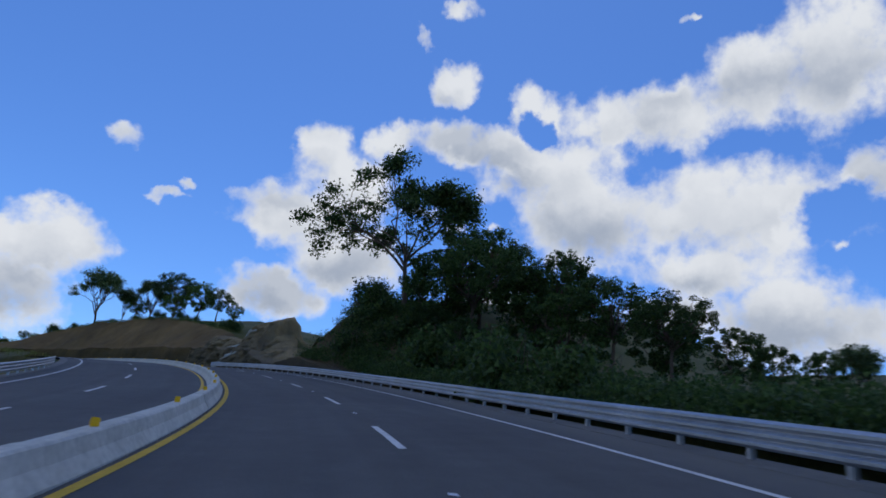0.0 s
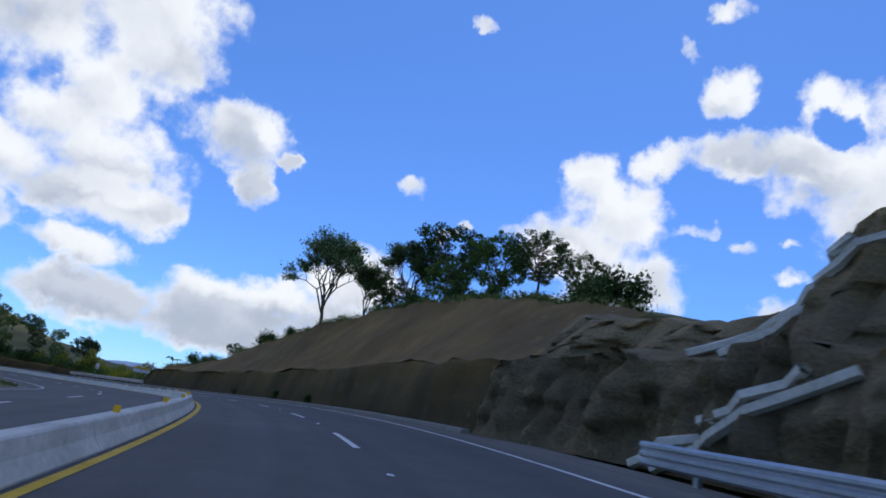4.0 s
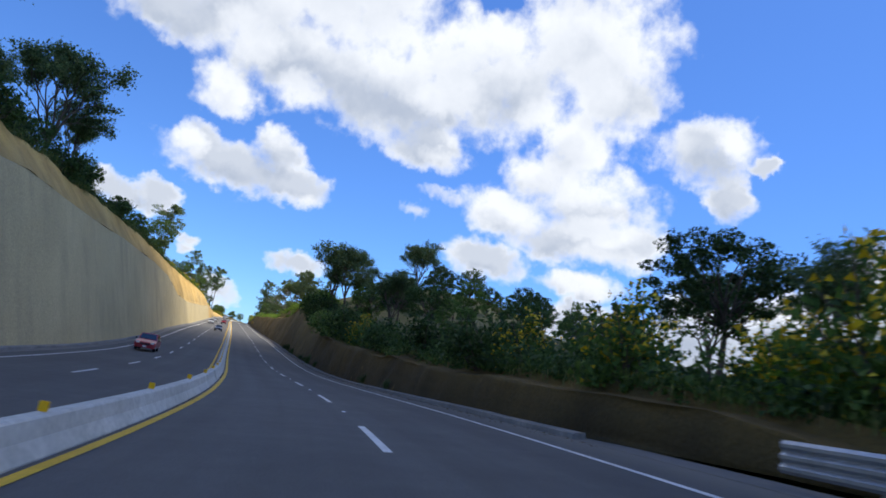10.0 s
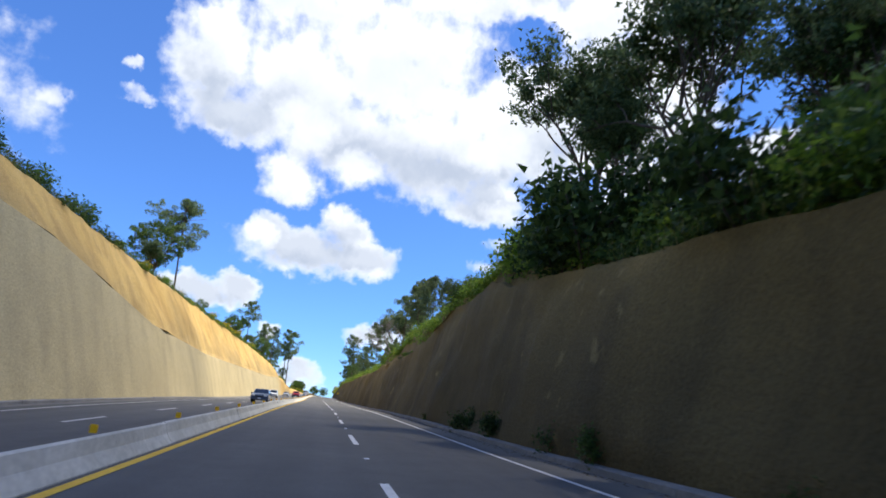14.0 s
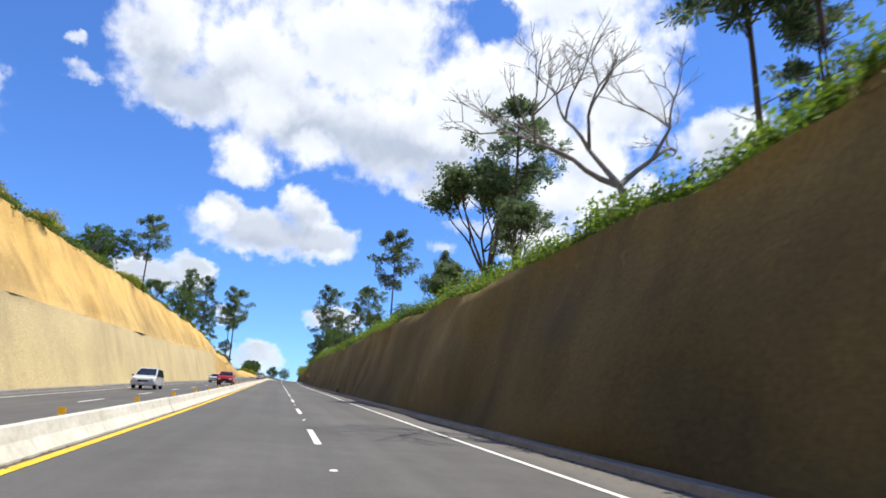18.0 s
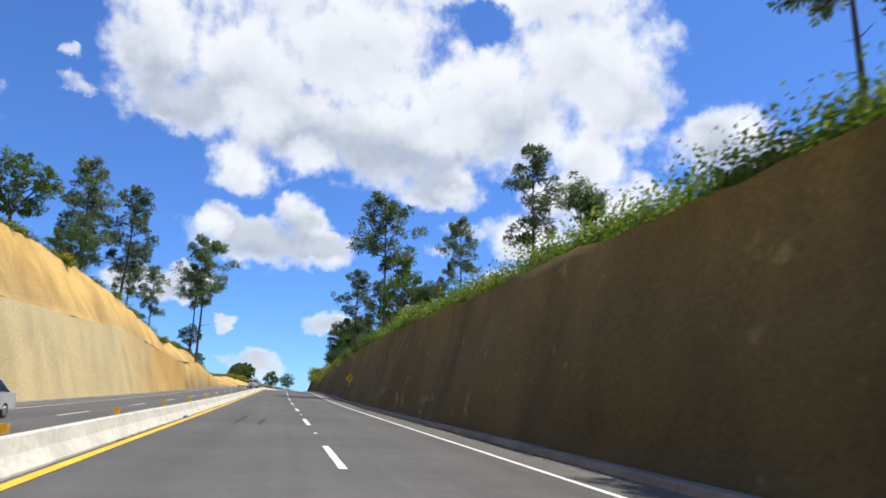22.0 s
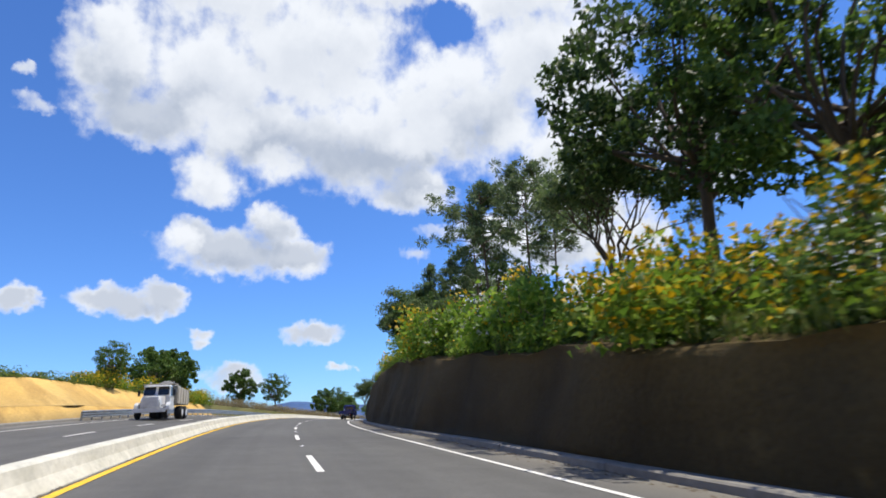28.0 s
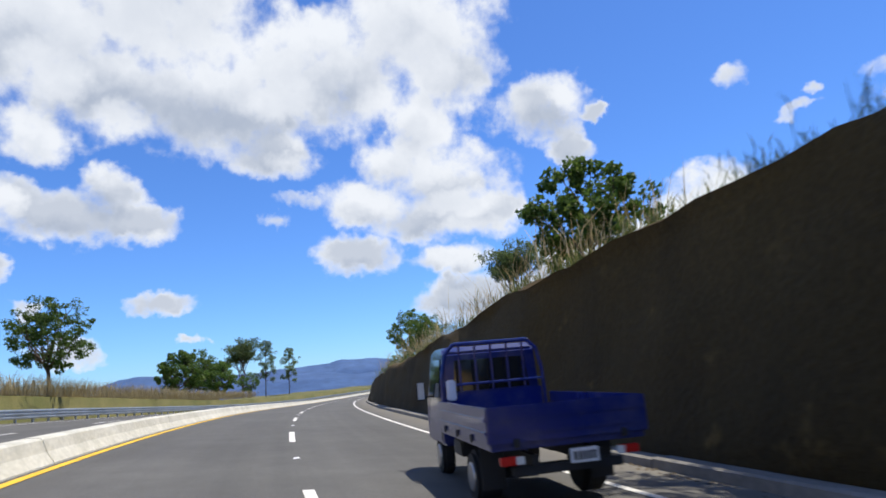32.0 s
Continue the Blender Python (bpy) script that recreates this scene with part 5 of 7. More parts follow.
def grow_prototypes():
    proto["oak_a"] = broadleaf(11, 10, 4.2, 2.8, 150, 11000, LEAF_DARK, "spreading dark green broadleaf tree above the cutting", flat=.6, size=.115)
    proto["oak_b"] = open_tree(12, 10, 0.40, 0.26, 18, LEAF_SOFT, "tall grey-green broadleaf tree with open crown", size=.12, limbs=8, lift=.22)
    proto["oak_c"] = broadleaf(13, 10, 3.8, 1.8, 140, 10000, LEAF_MID, "rounded green broadleaf tree", flat=.8, size=.12)
    proto["slim"] = open_tree(14, 10, 0.22, 0.24, 24, LEAF_SOFT, "slender tree with sparse grey-green leaves", size=.12, limbs=6, lift=.25)
    proto["lace"] = open_tree(18, 10, 1.15, 0.34, 13, LEAF_DARK, "large old tree with thin lacy crown and bare lower limbs", size=.12, limbs=7, depth=5, lift=-0.02)
    proto["round"] = broadleaf(16, 10, 4.4, 1.0, 120, 9500, LEAF_MID, "dense round-crowned green tree", flat=.9, size=.19)
    proto["thicket"] = broadleaf(17, 10, 4.8, 0.2, 120, 12000, LEAF_DARK, "dense dark green tree leafy down to the ground", flat=.85, size=.155)
    proto["pine_a"] = pine(21, 12, 2.5, .50, 110, "tall pine with bare stem and tufted crown")
    proto["pine_b"] = pine(22, 12, 1.9, .42, 90, "slim pine with tufted crown beside the cutting")
    proto["pine_c"] = pine(23, 12, 3.4, .55, 150, "broad-crowned pine with long limbs")
    proto["pine_d"] = pine(24, 12, 2.2, .30, 120, "young pine with needles down its stem")
    proto["bare"] = bare_tree(31, 11, "leafless grey tree on the cutting's edge")
    proto["shrub"] = bush(41, 1.5, 1.8, 900, LEAF_MID, "leafy green shrub on the bank")
    proto["dark"] = bush(42, 1.7, 2.2, 1000, LEAF_DARK, "dark dense shrub on the bank", size=.11)
    proto["bright"] = bush(43, 1.4, 1.5, 1200, LEAF_BRIGHT, "bright green shrub hanging over the cutting", size=.08)
    proto["yellow"] = bush(44, 1.6, 1.7, 1300, LEAF_BRIGHT, "green shrub covered in yellow flowers", 560, FLOWER, .075)
    proto["yellow_b"] = bush(45, 1.2, 2.2, 1200, LEAF_MID, "tall shrub dotted with yellow flowers", 380, FLOWER, .075)
    proto["white"] = bush(46, 1.3, 1.6, 850, LEAF_BRIGHT, "green shrub with whitish flower heads", 110, FLOWER_PALE)
    proto["palm"] = banana(51, "broad-leaved bright green banana plant on the bank")
    for k in proto.values():
        k.matrix_world = FAR_AWAY


used = set()


def plant(kind, s, u, z, tall=None, size=1.0, turn=None, group=""):
    """A copy of a prototype, at the height z over the road there; tall sets its height in metres."""
    base = {"oak_a": 10, "oak_b": 10, "oak_c": 10, "slim": 10, "lace": 10, "round": 10, "thicket": 10, "pine_a": 12, "pine_b": 12, "pine_c": 12, "pine_d": 12, "bare": 11}
    k = size if tall is None else tall / base.get(kind, 2.0)
    m = spot(s, u, z - 0.1, (s * 37 + u * 61) % 360 if turn is None else turn, 1.0) @ Matrix.Diagonal((k, k, k, 1))
    if kind not in used:
        used.add(kind)
        proto[kind].matrix_basis = m
        ob = proto[kind]
    else:
        ob = copy_thing(proto[kind], m)
        ob.matrix_basis = m
    if group:
        tagged(ob, group=group)
    return ob


def tree_r(kind, s, u, top):
    z = right_land(s, u)
    return plant(kind, s, u, z, max(2.0, top - float(bank(s, 10.6)) - z), group="trees beside the road")


def tree_l(kind, s, u, top):
    z = left_land(s, u)
    return plant(kind, s, u, z, max(2.0, top - float(bank(s, -10.9)) - z), group="trees beside the road")

# ---- vehicles: built with y ahead, the ground at z = 0 ----
def wheel(parent, x, y, r, w, rim=STEEL):
    bm = bmesh.new()
    bmesh.ops.create_cone(bm, cap_ends=True, segments=22, radius1=r, radius2=r, depth=w, matrix=pose(x, y, r, 0, 90, 0))
    bmesh.ops.bevel(bm, geom=[e for e in bm.edges if e.calc_face_angle(0) > 1.0], offset=r * 0.14, segments=2, affect="EDGES")
    t = part("wheel", bm, RUBBER, parent)
    bm = bmesh.new()
    out = 1 if x > 0 else -1
    bmesh.ops.create_cone(bm, cap_ends=True, segments=16, radius1=r * 0.58, radius2=r * 0.5, depth=0.04, matrix=pose(x + out * w / 2, y, r, 0, 90 * out, 0))
    part("rim", bm, rim, t, "steel wheel rim")
    return t


def pane(parent, corners, name="window"):
    """A glass pane through four corners, 8 mm thick."""
    bm = bmesh.new()
    vs = [bm.verts.new(c) for c in corners]
    f = bm.faces.new(vs)
    f.normal_update()
    r = bmesh.ops.extrude_face_region(bm, geom=[f])
    for v in r["geom"]:
        if isinstance(v, bmesh.types.BMVert):
            v.co += f.normal * 0.008
    bmesh.ops.recalc_face_normals(bm, faces=bm.faces)
    return part(name, bm, GLASS, parent)


def pickup_truck(m):
    t = thing("flatbed_truck", m, "small dark blue cab-over flatbed truck with barred cab guard", "truck")
    narrow = lambda z: 1.0 - 0.10 * max(0.0, (z - 1.15) / 0.8)
    cab = extruded([(0.62, 0.50), (2.02, 0.50), (2.08, 0.75), (2.06, 1.12), (1.72, 1.88), (1.55, 1.95), (0.78, 1.95), (0.62, 1.86)], -0.80, 0.80, 0.035, narrow)
    cab = part("cab", cab, BLUE_PAINT, t, "glossy dark blue cab")
    pane(cab, [(-0.60, 0.612, 1.28), (0.60, 0.612, 1.28), (0.56, 0.612, 1.74), (-0.56, 0.612, 1.74)], "rear_window")
    pane(cab, [(-0.66, 1.99, 1.2), (0.66, 1.99, 1.2), (0.62, 1.73, 1.8), (-0.62, 1.73, 1.8)], "windscreen")
    for sx in (-1, 1):
        pane(cab, [(sx * 0.795, 0.85, 1.2), (sx * 0.795, 1.80, 1.2), (sx * 0.735, 1.58, 1.78), (sx * 0.735, 0.85, 1.78)], "side_window")
        part("door_seam", boxed(sx * 0.80 - .004, sx * 0.80 + .004, 0.78, 0.79, 0.55, 1.2), BLACK_PLASTIC, cab)
    # guard frame behind the cab
    bm = bmesh.new()
    arch = [(-0.80, 0.86), (-0.79, 1.50), (-0.72, 1.84), (-0.58, 1.98), (0.58, 1.98), (0.72, 1.84), (0.79, 1.50), (0.80, 0.86)]
    for (xa, za), (xb, zb) in zip(arch, arch[1:]):
        rod(bm, (xa, 0.50, za), (xb, 0.50, zb), 0.030)
    part("guard_frame", bm, BLUE_PAINT, t, "blue tubular guard frame")
    for x in (-0.50, -0.25, 0.0, 0.25, 0.50):
        part("guard_bar", rod(bmesh.new(), (x, 0.50, 0.86), (x, 0.50, 1.97), 0.018), BLUE_PAINT, t)
    part("guard_rail", rod(bmesh.new(), (-0.78, 0.50, 1.38), (0.78, 0.50, 1.38), 0.02), BLUE_PAINT, t)
    part("guard_plate", boxed(-0.74, 0.74, 0.47, 0.49, 0.86, 1.26, bevel=.006), BLUE_PAINT, t)
    # bed
    part("bed_floor", boxed(-0.86, 0.86, -2.40, 0.46, 0.72, 0.80, bevel=.012), BLUE_PAINT, t)
    for sx in (-1, 1):
        side = part("side_panel", boxed(sx * 0.87 - .022, sx * 0.87 + .022, -2.40, 0.46, 0.79, 1.17, bevel=.01), BLUE_PAINT, t)
        for z in (0.90, 1.04):
            part("panel_rib", boxed(sx * 0.895 - .008, sx * 0.895 + .008, -2.34, 0.40, z - .02, z + .02, bevel=.005), BLUE_PAINT, side)
        for y in (-1.7, -0.9, -0.1):
            part("latch", boxed(sx * 0.905 - .012, sx * 0.905 + .012, y - .03, y + .03, 0.77, 0.86, bevel=.004), BLACK_PLASTIC, side)
    gate = part("tailgate", boxed(-0.885, 0.885, -2.45, -2.405, 0.79, 1.17, bevel=.01), BLUE_PAINT, t)
    for z in (0.90, 1.05):
        part("panel_rib", boxed(-0.84, 0.84, -2.465, -2.448, z - .022, z + .022, bevel=.005), BLUE_PAINT, gate)
    for sx in (-1, 1):
        part("hinge", boxed(sx * 0.6 - .03, sx * 0.6 + .03, -2.47, -2.44, 0.75, 0.84, bevel=.006), BLACK_PLASTIC, gate)
    # frame, axle, bumper, lamps, plate, mirrors, mudguards
    for sx in (-1, 1):
        part("chassis_rail", boxed(sx * 0.36 - .035, sx * 0.36 + .035, -2.3, 1.9, 0.48, 0.64), BLACK_PLASTIC, t)
        lamp = part("tail_lamp", boxed(sx * 0.66 - .11, sx * 0.66 + .11, -2.40, -2.33, 0.57, 0.66, bevel=.01), RED_LAMP, t, "red tail lamp")
        part("indicator", boxed(sx * 0.56 - .045, sx * 0.56 + .045, -2.408, -2.398, 0.575, 0.655), CLEAR_LAMP, lamp)
        part("mudguard", boxed(sx * 0.66 - .14, sx * 0.66 + .14, -1.62, -1.605, 0.22, 0.70), BLACK_PLASTIC, t)
        arm = part("mirror", boxed(sx * 0.94 - .07, sx * 0.94 + .07, 1.72, 1.77, 1.15, 1.46, bevel=.02), BLACK_PLASTIC, t, "upright side mirror")
        part("mirror_glass", boxed(sx * 0.94 - .055, sx * 0.94 + .055, 1.712, 1.719, 1.17, 1.44), CLEAR_LAMP, arm)
        part("mirror_arm", rod(bmesh.new(), (sx * 0.78, 1.78, 1.2), (sx * 0.94, 1.75, 1.22), 0.014), BLACK_PLASTIC, arm)
        wheel(t, sx * 0.68, 1.25, 0.315, 0.19)
        wheel(t, sx * 0.66, -1.15, 0.315, 0.30)
    part("rear_axle", rod(bmesh.new(), (-0.6, -1.15, 0.32), (0.6, -1.15, 0.32), 0.07), BLACK_PLASTIC, t)
    part("bumper", boxed(-0.62, 0.62, -2.30, -2.25, 0.44, 0.54, bevel=.01), BLACK_PLASTIC, t)
    plate = part("number_plate", boxed(-0.02, 0.30, -2.42, -2.41, 0.53, 0.68, bevel=.004), SIGN_WHITE, t, "small white number plate")
    for k in range(5):
        part("plate_mark", boxed(0.02 + k * .053, 0.055 + k * .053, -2.424, -2.421, 0.56, 0.645), SIGN_BLACK, plate)
    part("fuel_tank", boxed(0.42, 0.72, -0.5, 0.3, 0.42, 0.66, bevel=.04), BLACK_PLASTIC, t)
    part("battery_box", boxed(-0.74, -0.44, -0.3, 0.2, 0.44, 0.66, bevel=.02), BLACK_PLASTIC, t)
    part("worn_block", boxed(-0.74, -0.60, 0.40, 0.47, 1.16, 1.46, bevel=.02), SIGN_WHITE, t, "pale filter housing on the guard frame")
    return t


def car(m, name, label, colour, outline, glass, half, axles, r=0.31, category="car", bed=None):
    """A car from a side outline (y, z); glass: the cabin's outline, drawn in at the top."""
    c = thing(name, m, label, category)
    body = part("body", extruded(outline, -half, half, 0.06, lambda z: 1.0 - 0.05 * abs(z - 0.6)), colour, c, smooth=False)
    z0 = min(z for _, z in glass)
    z1 = max(z for _, z in glass)
    draw = lambda z: 1.0 - 0.20 * (z - z0) / (z1 - z0)
    part("cabin", extruded(glass, -half * 0.95, half * 0.95, 0.04, draw), colour, c)
    (yr, zr), (yf, zf) = glass[0], glass[-1]
    (ytr, ztr), (ytf, ztf) = glass[1], glass[-2]
    mix = lambda a, b, f: a + (b - a) * f
    w0, w1 = half * 0.84, half * 0.68
    for tag, (ya, za), (yb, zb), push in (("windscreen", (yf, zf), (ytf, ztf), 0.012), ("rear_window", (yr, zr), (ytr, ztr), -0.012)):
        a, b = (mix(ya, yb, .14) + push, mix(za, zb, .14) + .012), (mix(ya, yb, .88) + push, mix(za, zb, .88) + .012)
        pane(c, [(-w0, *a), (w0, *a), (w1, *b), (-w1, *b)], tag)
    for sx in (-1, 1):
        ym = (yr + yf) / 2
        for ya, yb, yc, yd in ((yr + .16, ym - .04, ym - .04, ytr + .1), (ym + .04, yf - .2, ytf - .02, ym + .04)):
            lo, hi = z0 + .05, z1 - .09
            x0, x1 = half * .95 * draw(lo) + .004, half * .95 * draw(hi) + .004
            pane(c, [(sx * x0, ya, lo), (sx * x0, yb, lo), (sx * x1, yc, hi), (sx * x1, yd, hi)], "side_window")
        ys = max(y for y, _ in outline)
        ye = min(y for y, _ in outline)
        part("headlight", boxed(sx * half * .68 - .15, sx * half * .68 + .15, ys - .09, ys + .012, .62, .78, bevel=.03), CLEAR_LAMP, c)
        part("tail_light", boxed(sx * half * .8 - .08, sx * half * .8 + .08, ye - .012, ye + .06, .72, .94, bevel=.02), RED_LAMP, c)
        part("mirror", boxed(sx * (half + .07) - .08, sx * (half + .07) + .08, yf - .28, yf - .18, z0 + .02, z0 + .15, bevel=.03), BLACK_PLASTIC, c)
        for y in axles:
            wheel(c, sx * (half - .11), y, r, .2)
    ys = max(y for y, _ in outline)
    part("grille", boxed(-half * .45, half * .45, ys - .02, ys + .008, .52, .66, bevel=.01), BLACK_PLASTIC, c)
    part("bumper", boxed(-half * .92, half * .92, ys - .04, ys + .03, .28, .46, bevel=.03), BLACK_PLASTIC if bed else colour, c)
    plate = part("number_plate", boxed(-.15, .15, ys + .03, ys + .038, .36, .46), SIGN_WHITE, c)
    if bed:
        y0, y1 = bed
        for sx in (-1, 1):
            part("bed_side", boxed(sx * (half - .05) - .04, sx * (half - .05) + .04, y0, y1, .8, 1.12, bevel=.03), colour, c)
        part("tailgate", boxed(-half + .05, half - .05, y0 - .03, y0 + .03, .8, 1.12, bevel=.02), colour, c)
    return c


SALOON = [(-2.15, .30), (2.15, .30), (2.22, .55), (2.1, .78), (1.2, .92), (-1.5, .95), (-2.15, .92), (-2.22, .6)]
SALOON_TOP = [(-1.75, .90), (-1.1, 1.38), (0.1, 1.40), (.95, .88)]
VAN = [(-2.1, .28), (2.1, .28), (2.2, .5), (2.08, .75), (1.45, .95), (-2.0, .98), (-2.15, .6)]
VAN_TOP = [(-2.05, .94), (-1.8, 1.58), (0.35, 1.62), (1.45, .93)]
TRUCKLET = [(-2.5, .48), (2.4, .48), (2.5, .72), (2.38, 1.0), (1.2, 1.1), (-.5, 1.12), (-.52, .82), (-2.5, .80)]
TRUCKLET_TOP = [(-.55, 1.08), (-.35, 1.62), (.55, 1.64), (1.25, 1.06)]


def dump_truck(m):
    t = thing("dump_truck", m, "white bonneted dump truck with grey tipper body", "truck")
    part("bonnet", extruded([(2.2, .75), (3.9, .75), (3.95, 1.35), (3.75, 1.62), (2.2, 1.75)], -.72, .72, .05, lambda z: 1 - .08 * (z - .75)), WHITE_CAB, t)
    cab = part("cab", extruded([(.95, .75), (2.3, .75), (2.32, 1.72), (2.05, 2.5), (1.9, 2.58), (1.0, 2.58), (.95, 2.5)], -1.0, 1.0, .05, lambda z: 1 - .05 * max(0, z - 1.7)), WHITE_CAB, t)
    for sx in (-1, 1):
        pane(cab, [(sx * .52 - .42, 2.315, 1.80), (sx * .52 + .42, 2.315, 1.80), (sx * .50 + .40, 2.10, 2.42), (sx * .50 - .40, 2.10, 2.42)], "windscreen")
        pane(cab, [(sx * 1.005, 1.15, 1.75), (sx * 1.005, 2.1, 1.75), (sx * .975, 2.0, 2.4), (sx * .975, 1.15, 2.4)], "side_window")
        fender = part("fender", extruded([(2.55, .62), (3.95, .62), (3.95, .95), (3.7, 1.22), (2.8, 1.22), (2.55, .95)], sx * 1.12 - .28, sx * 1.12 + .02 if sx < 0 else sx * 1.12 + .0, .04), WHITE_CAB, t)
        part("headlight", boxed(sx * .92 - .14, sx * .92 + .14, 3.94, 3.98, .85, 1.02, bevel=.01), CLEAR_LAMP, t)
        wheel(t, sx * 1.0, 3.25, .52, .28, WHITE_CAB)
        for y in (-1.1, -2.5):
            wheel(t, sx * .95, y, .52, .55, WHITE_CAB)
        part("mirror", boxed(sx * 1.28 - .09, sx * 1.28 + .09, 2.2, 2.26, 1.75, 2.2, bevel=.02), BLACK_PLASTIC, t)
        part("exhaust_stack", rod(bmesh.new(), (sx * .86, .82, .9), (sx * .86, .82, 2.9), .07), STEEL, t)
        part("chassis_rail", boxed(sx * .42 - .05, sx * .42 + .05, -3.2, 3.9, .72, .95), BLACK_PLASTIC, t)
    part("sun_visor", boxed(-.95, .95, 2.1, 2.42, 2.42, 2.5, bevel=.03), WHITE_CAB, t)
    g = part("grille", boxed(-.58, .58, 3.93, 3.985, .85, 1.6, bevel=.02), WHITE_CAB, t, "white slatted grille")
    for k in range(6):
        part("grille_slat", boxed(-.5, .5, 3.984, 3.995, .95 + k * .1, .98 + k * .1), STEEL, g)
    part("bumper", boxed(-1.15, 1.15, 3.98, 4.1, .48, .78, bevel=.03), WHITE_CAB, t)
    m2 = grainy("dusty_tipper_steel", (.42, .38, .31), (.56, .52, .44), 6, .8, .7, .3, .02)
    body = part("tipper_body", extruded([(-3.35, 1.15), (.75, 1.15), (.78, 2.55), (-3.4, 2.35)], -1.2, 1.2, .03), m2, t, "dusty grey tipper body")
    for sx in (-1, 1):
        for y in (-3.0, -2.1, -1.2, -.3, .55):
            part("body_rib", boxed(sx * 1.22 - .03, sx * 1.22 + .03, y - .05, y + .05, 1.18, 2.4), m2, body)
    bm = bmesh.new()
    bmesh.ops.create_grid(bm, x_segments=14, y_segments=20, size=1.0)
    for v in bm.verts:
        x, y = v.co.x, v.co.y
        rim = min(1.0, 1.25 * (1 - abs(x)), 1.6 * (1 - abs(y)))
        v.co = (x * 1.16, -1.3 + y * 1.98, 2.28 + 0.05 * y + 0.75 * max(0, rim) ** 0.9 + 0.05 * noise.noise(Vector((x * 4, y * 6, 1))))
    part("gravel_load", bm, grainy("crushed_stone", (.12, .12, .12), (.24, .24, .23), 30, 1.5, .95, .8, .03), t, "heaped dark grey gravel load", True)
    part("cab_shield", boxed(-1.2, 1.2, .7, 1.6, 2.62, 2.70, bevel=.02), m2, t)
    return t


def build_vehicles():
    pickup_truck(spot(TRUCK_S, 6.6, 0.0, -5.0, 0.965))
    dump_truck(spot(684.0, -7.0, 0.0, 180))
    car(spot(454.0, -6.9, 0, 180), "minivan", "silver minivan on the opposite carriageway", SILVER_PAINT, VAN, VAN_TOP, .86, (1.35, -1.3), category="car")
    car(spot(284.5, -6.9, 0, 180), "hatchback", "red hatchback on the opposite carriageway", RED_PAINT, VAN, [(-1.95, .94), (-1.5, 1.48), (0.2, 1.5), (1.2, .93)], .84, (1.3, -1.25), category="car")
    car(spot(378.5, -3.0, 0, 180), "saloon_car", "slate blue saloon on the opposite carriageway", GREY_PAINT, SALOON, SALOON_TOP, .85, (1.3, -1.3))
    car(spot(480.0, -3.0, 0, 180), "pickup", "dark red double-cab pickup on the opposite carriageway", RED_PAINT, TRUCKLET, TRUCKLET_TOP, .9, (1.55, -1.5), .38, "pickup", (-2.45, -.55))
    car(spot(510.0, -6.9, 0, 180), "saloon_car", "silver saloon on the opposite carriageway", SILVER_PAINT, SALOON, SALOON_TOP, .85, (1.3, -1.3))


build_vehicles()

# ---- build ----
build_sky()
build_ground()
road = build_road()
build_kerbs()
build_barrier()
build_faces()
build_guardrail(-70, 112, 9.7, 1, "galvanised three-wave guardrail along the outside of the bend")
build_guardrail(206, 232, 9.7, 1, "short galvanised three-wave guardrail before the flowering bank")
build_guardrail(-70, 70, -10.2, -1, "galvanised guardrail beyond the opposite carriageway")
build_guardrail(676, 1000, -10.2, -1, "galvanised guardrail beside the dry field")
grow_prototypes()


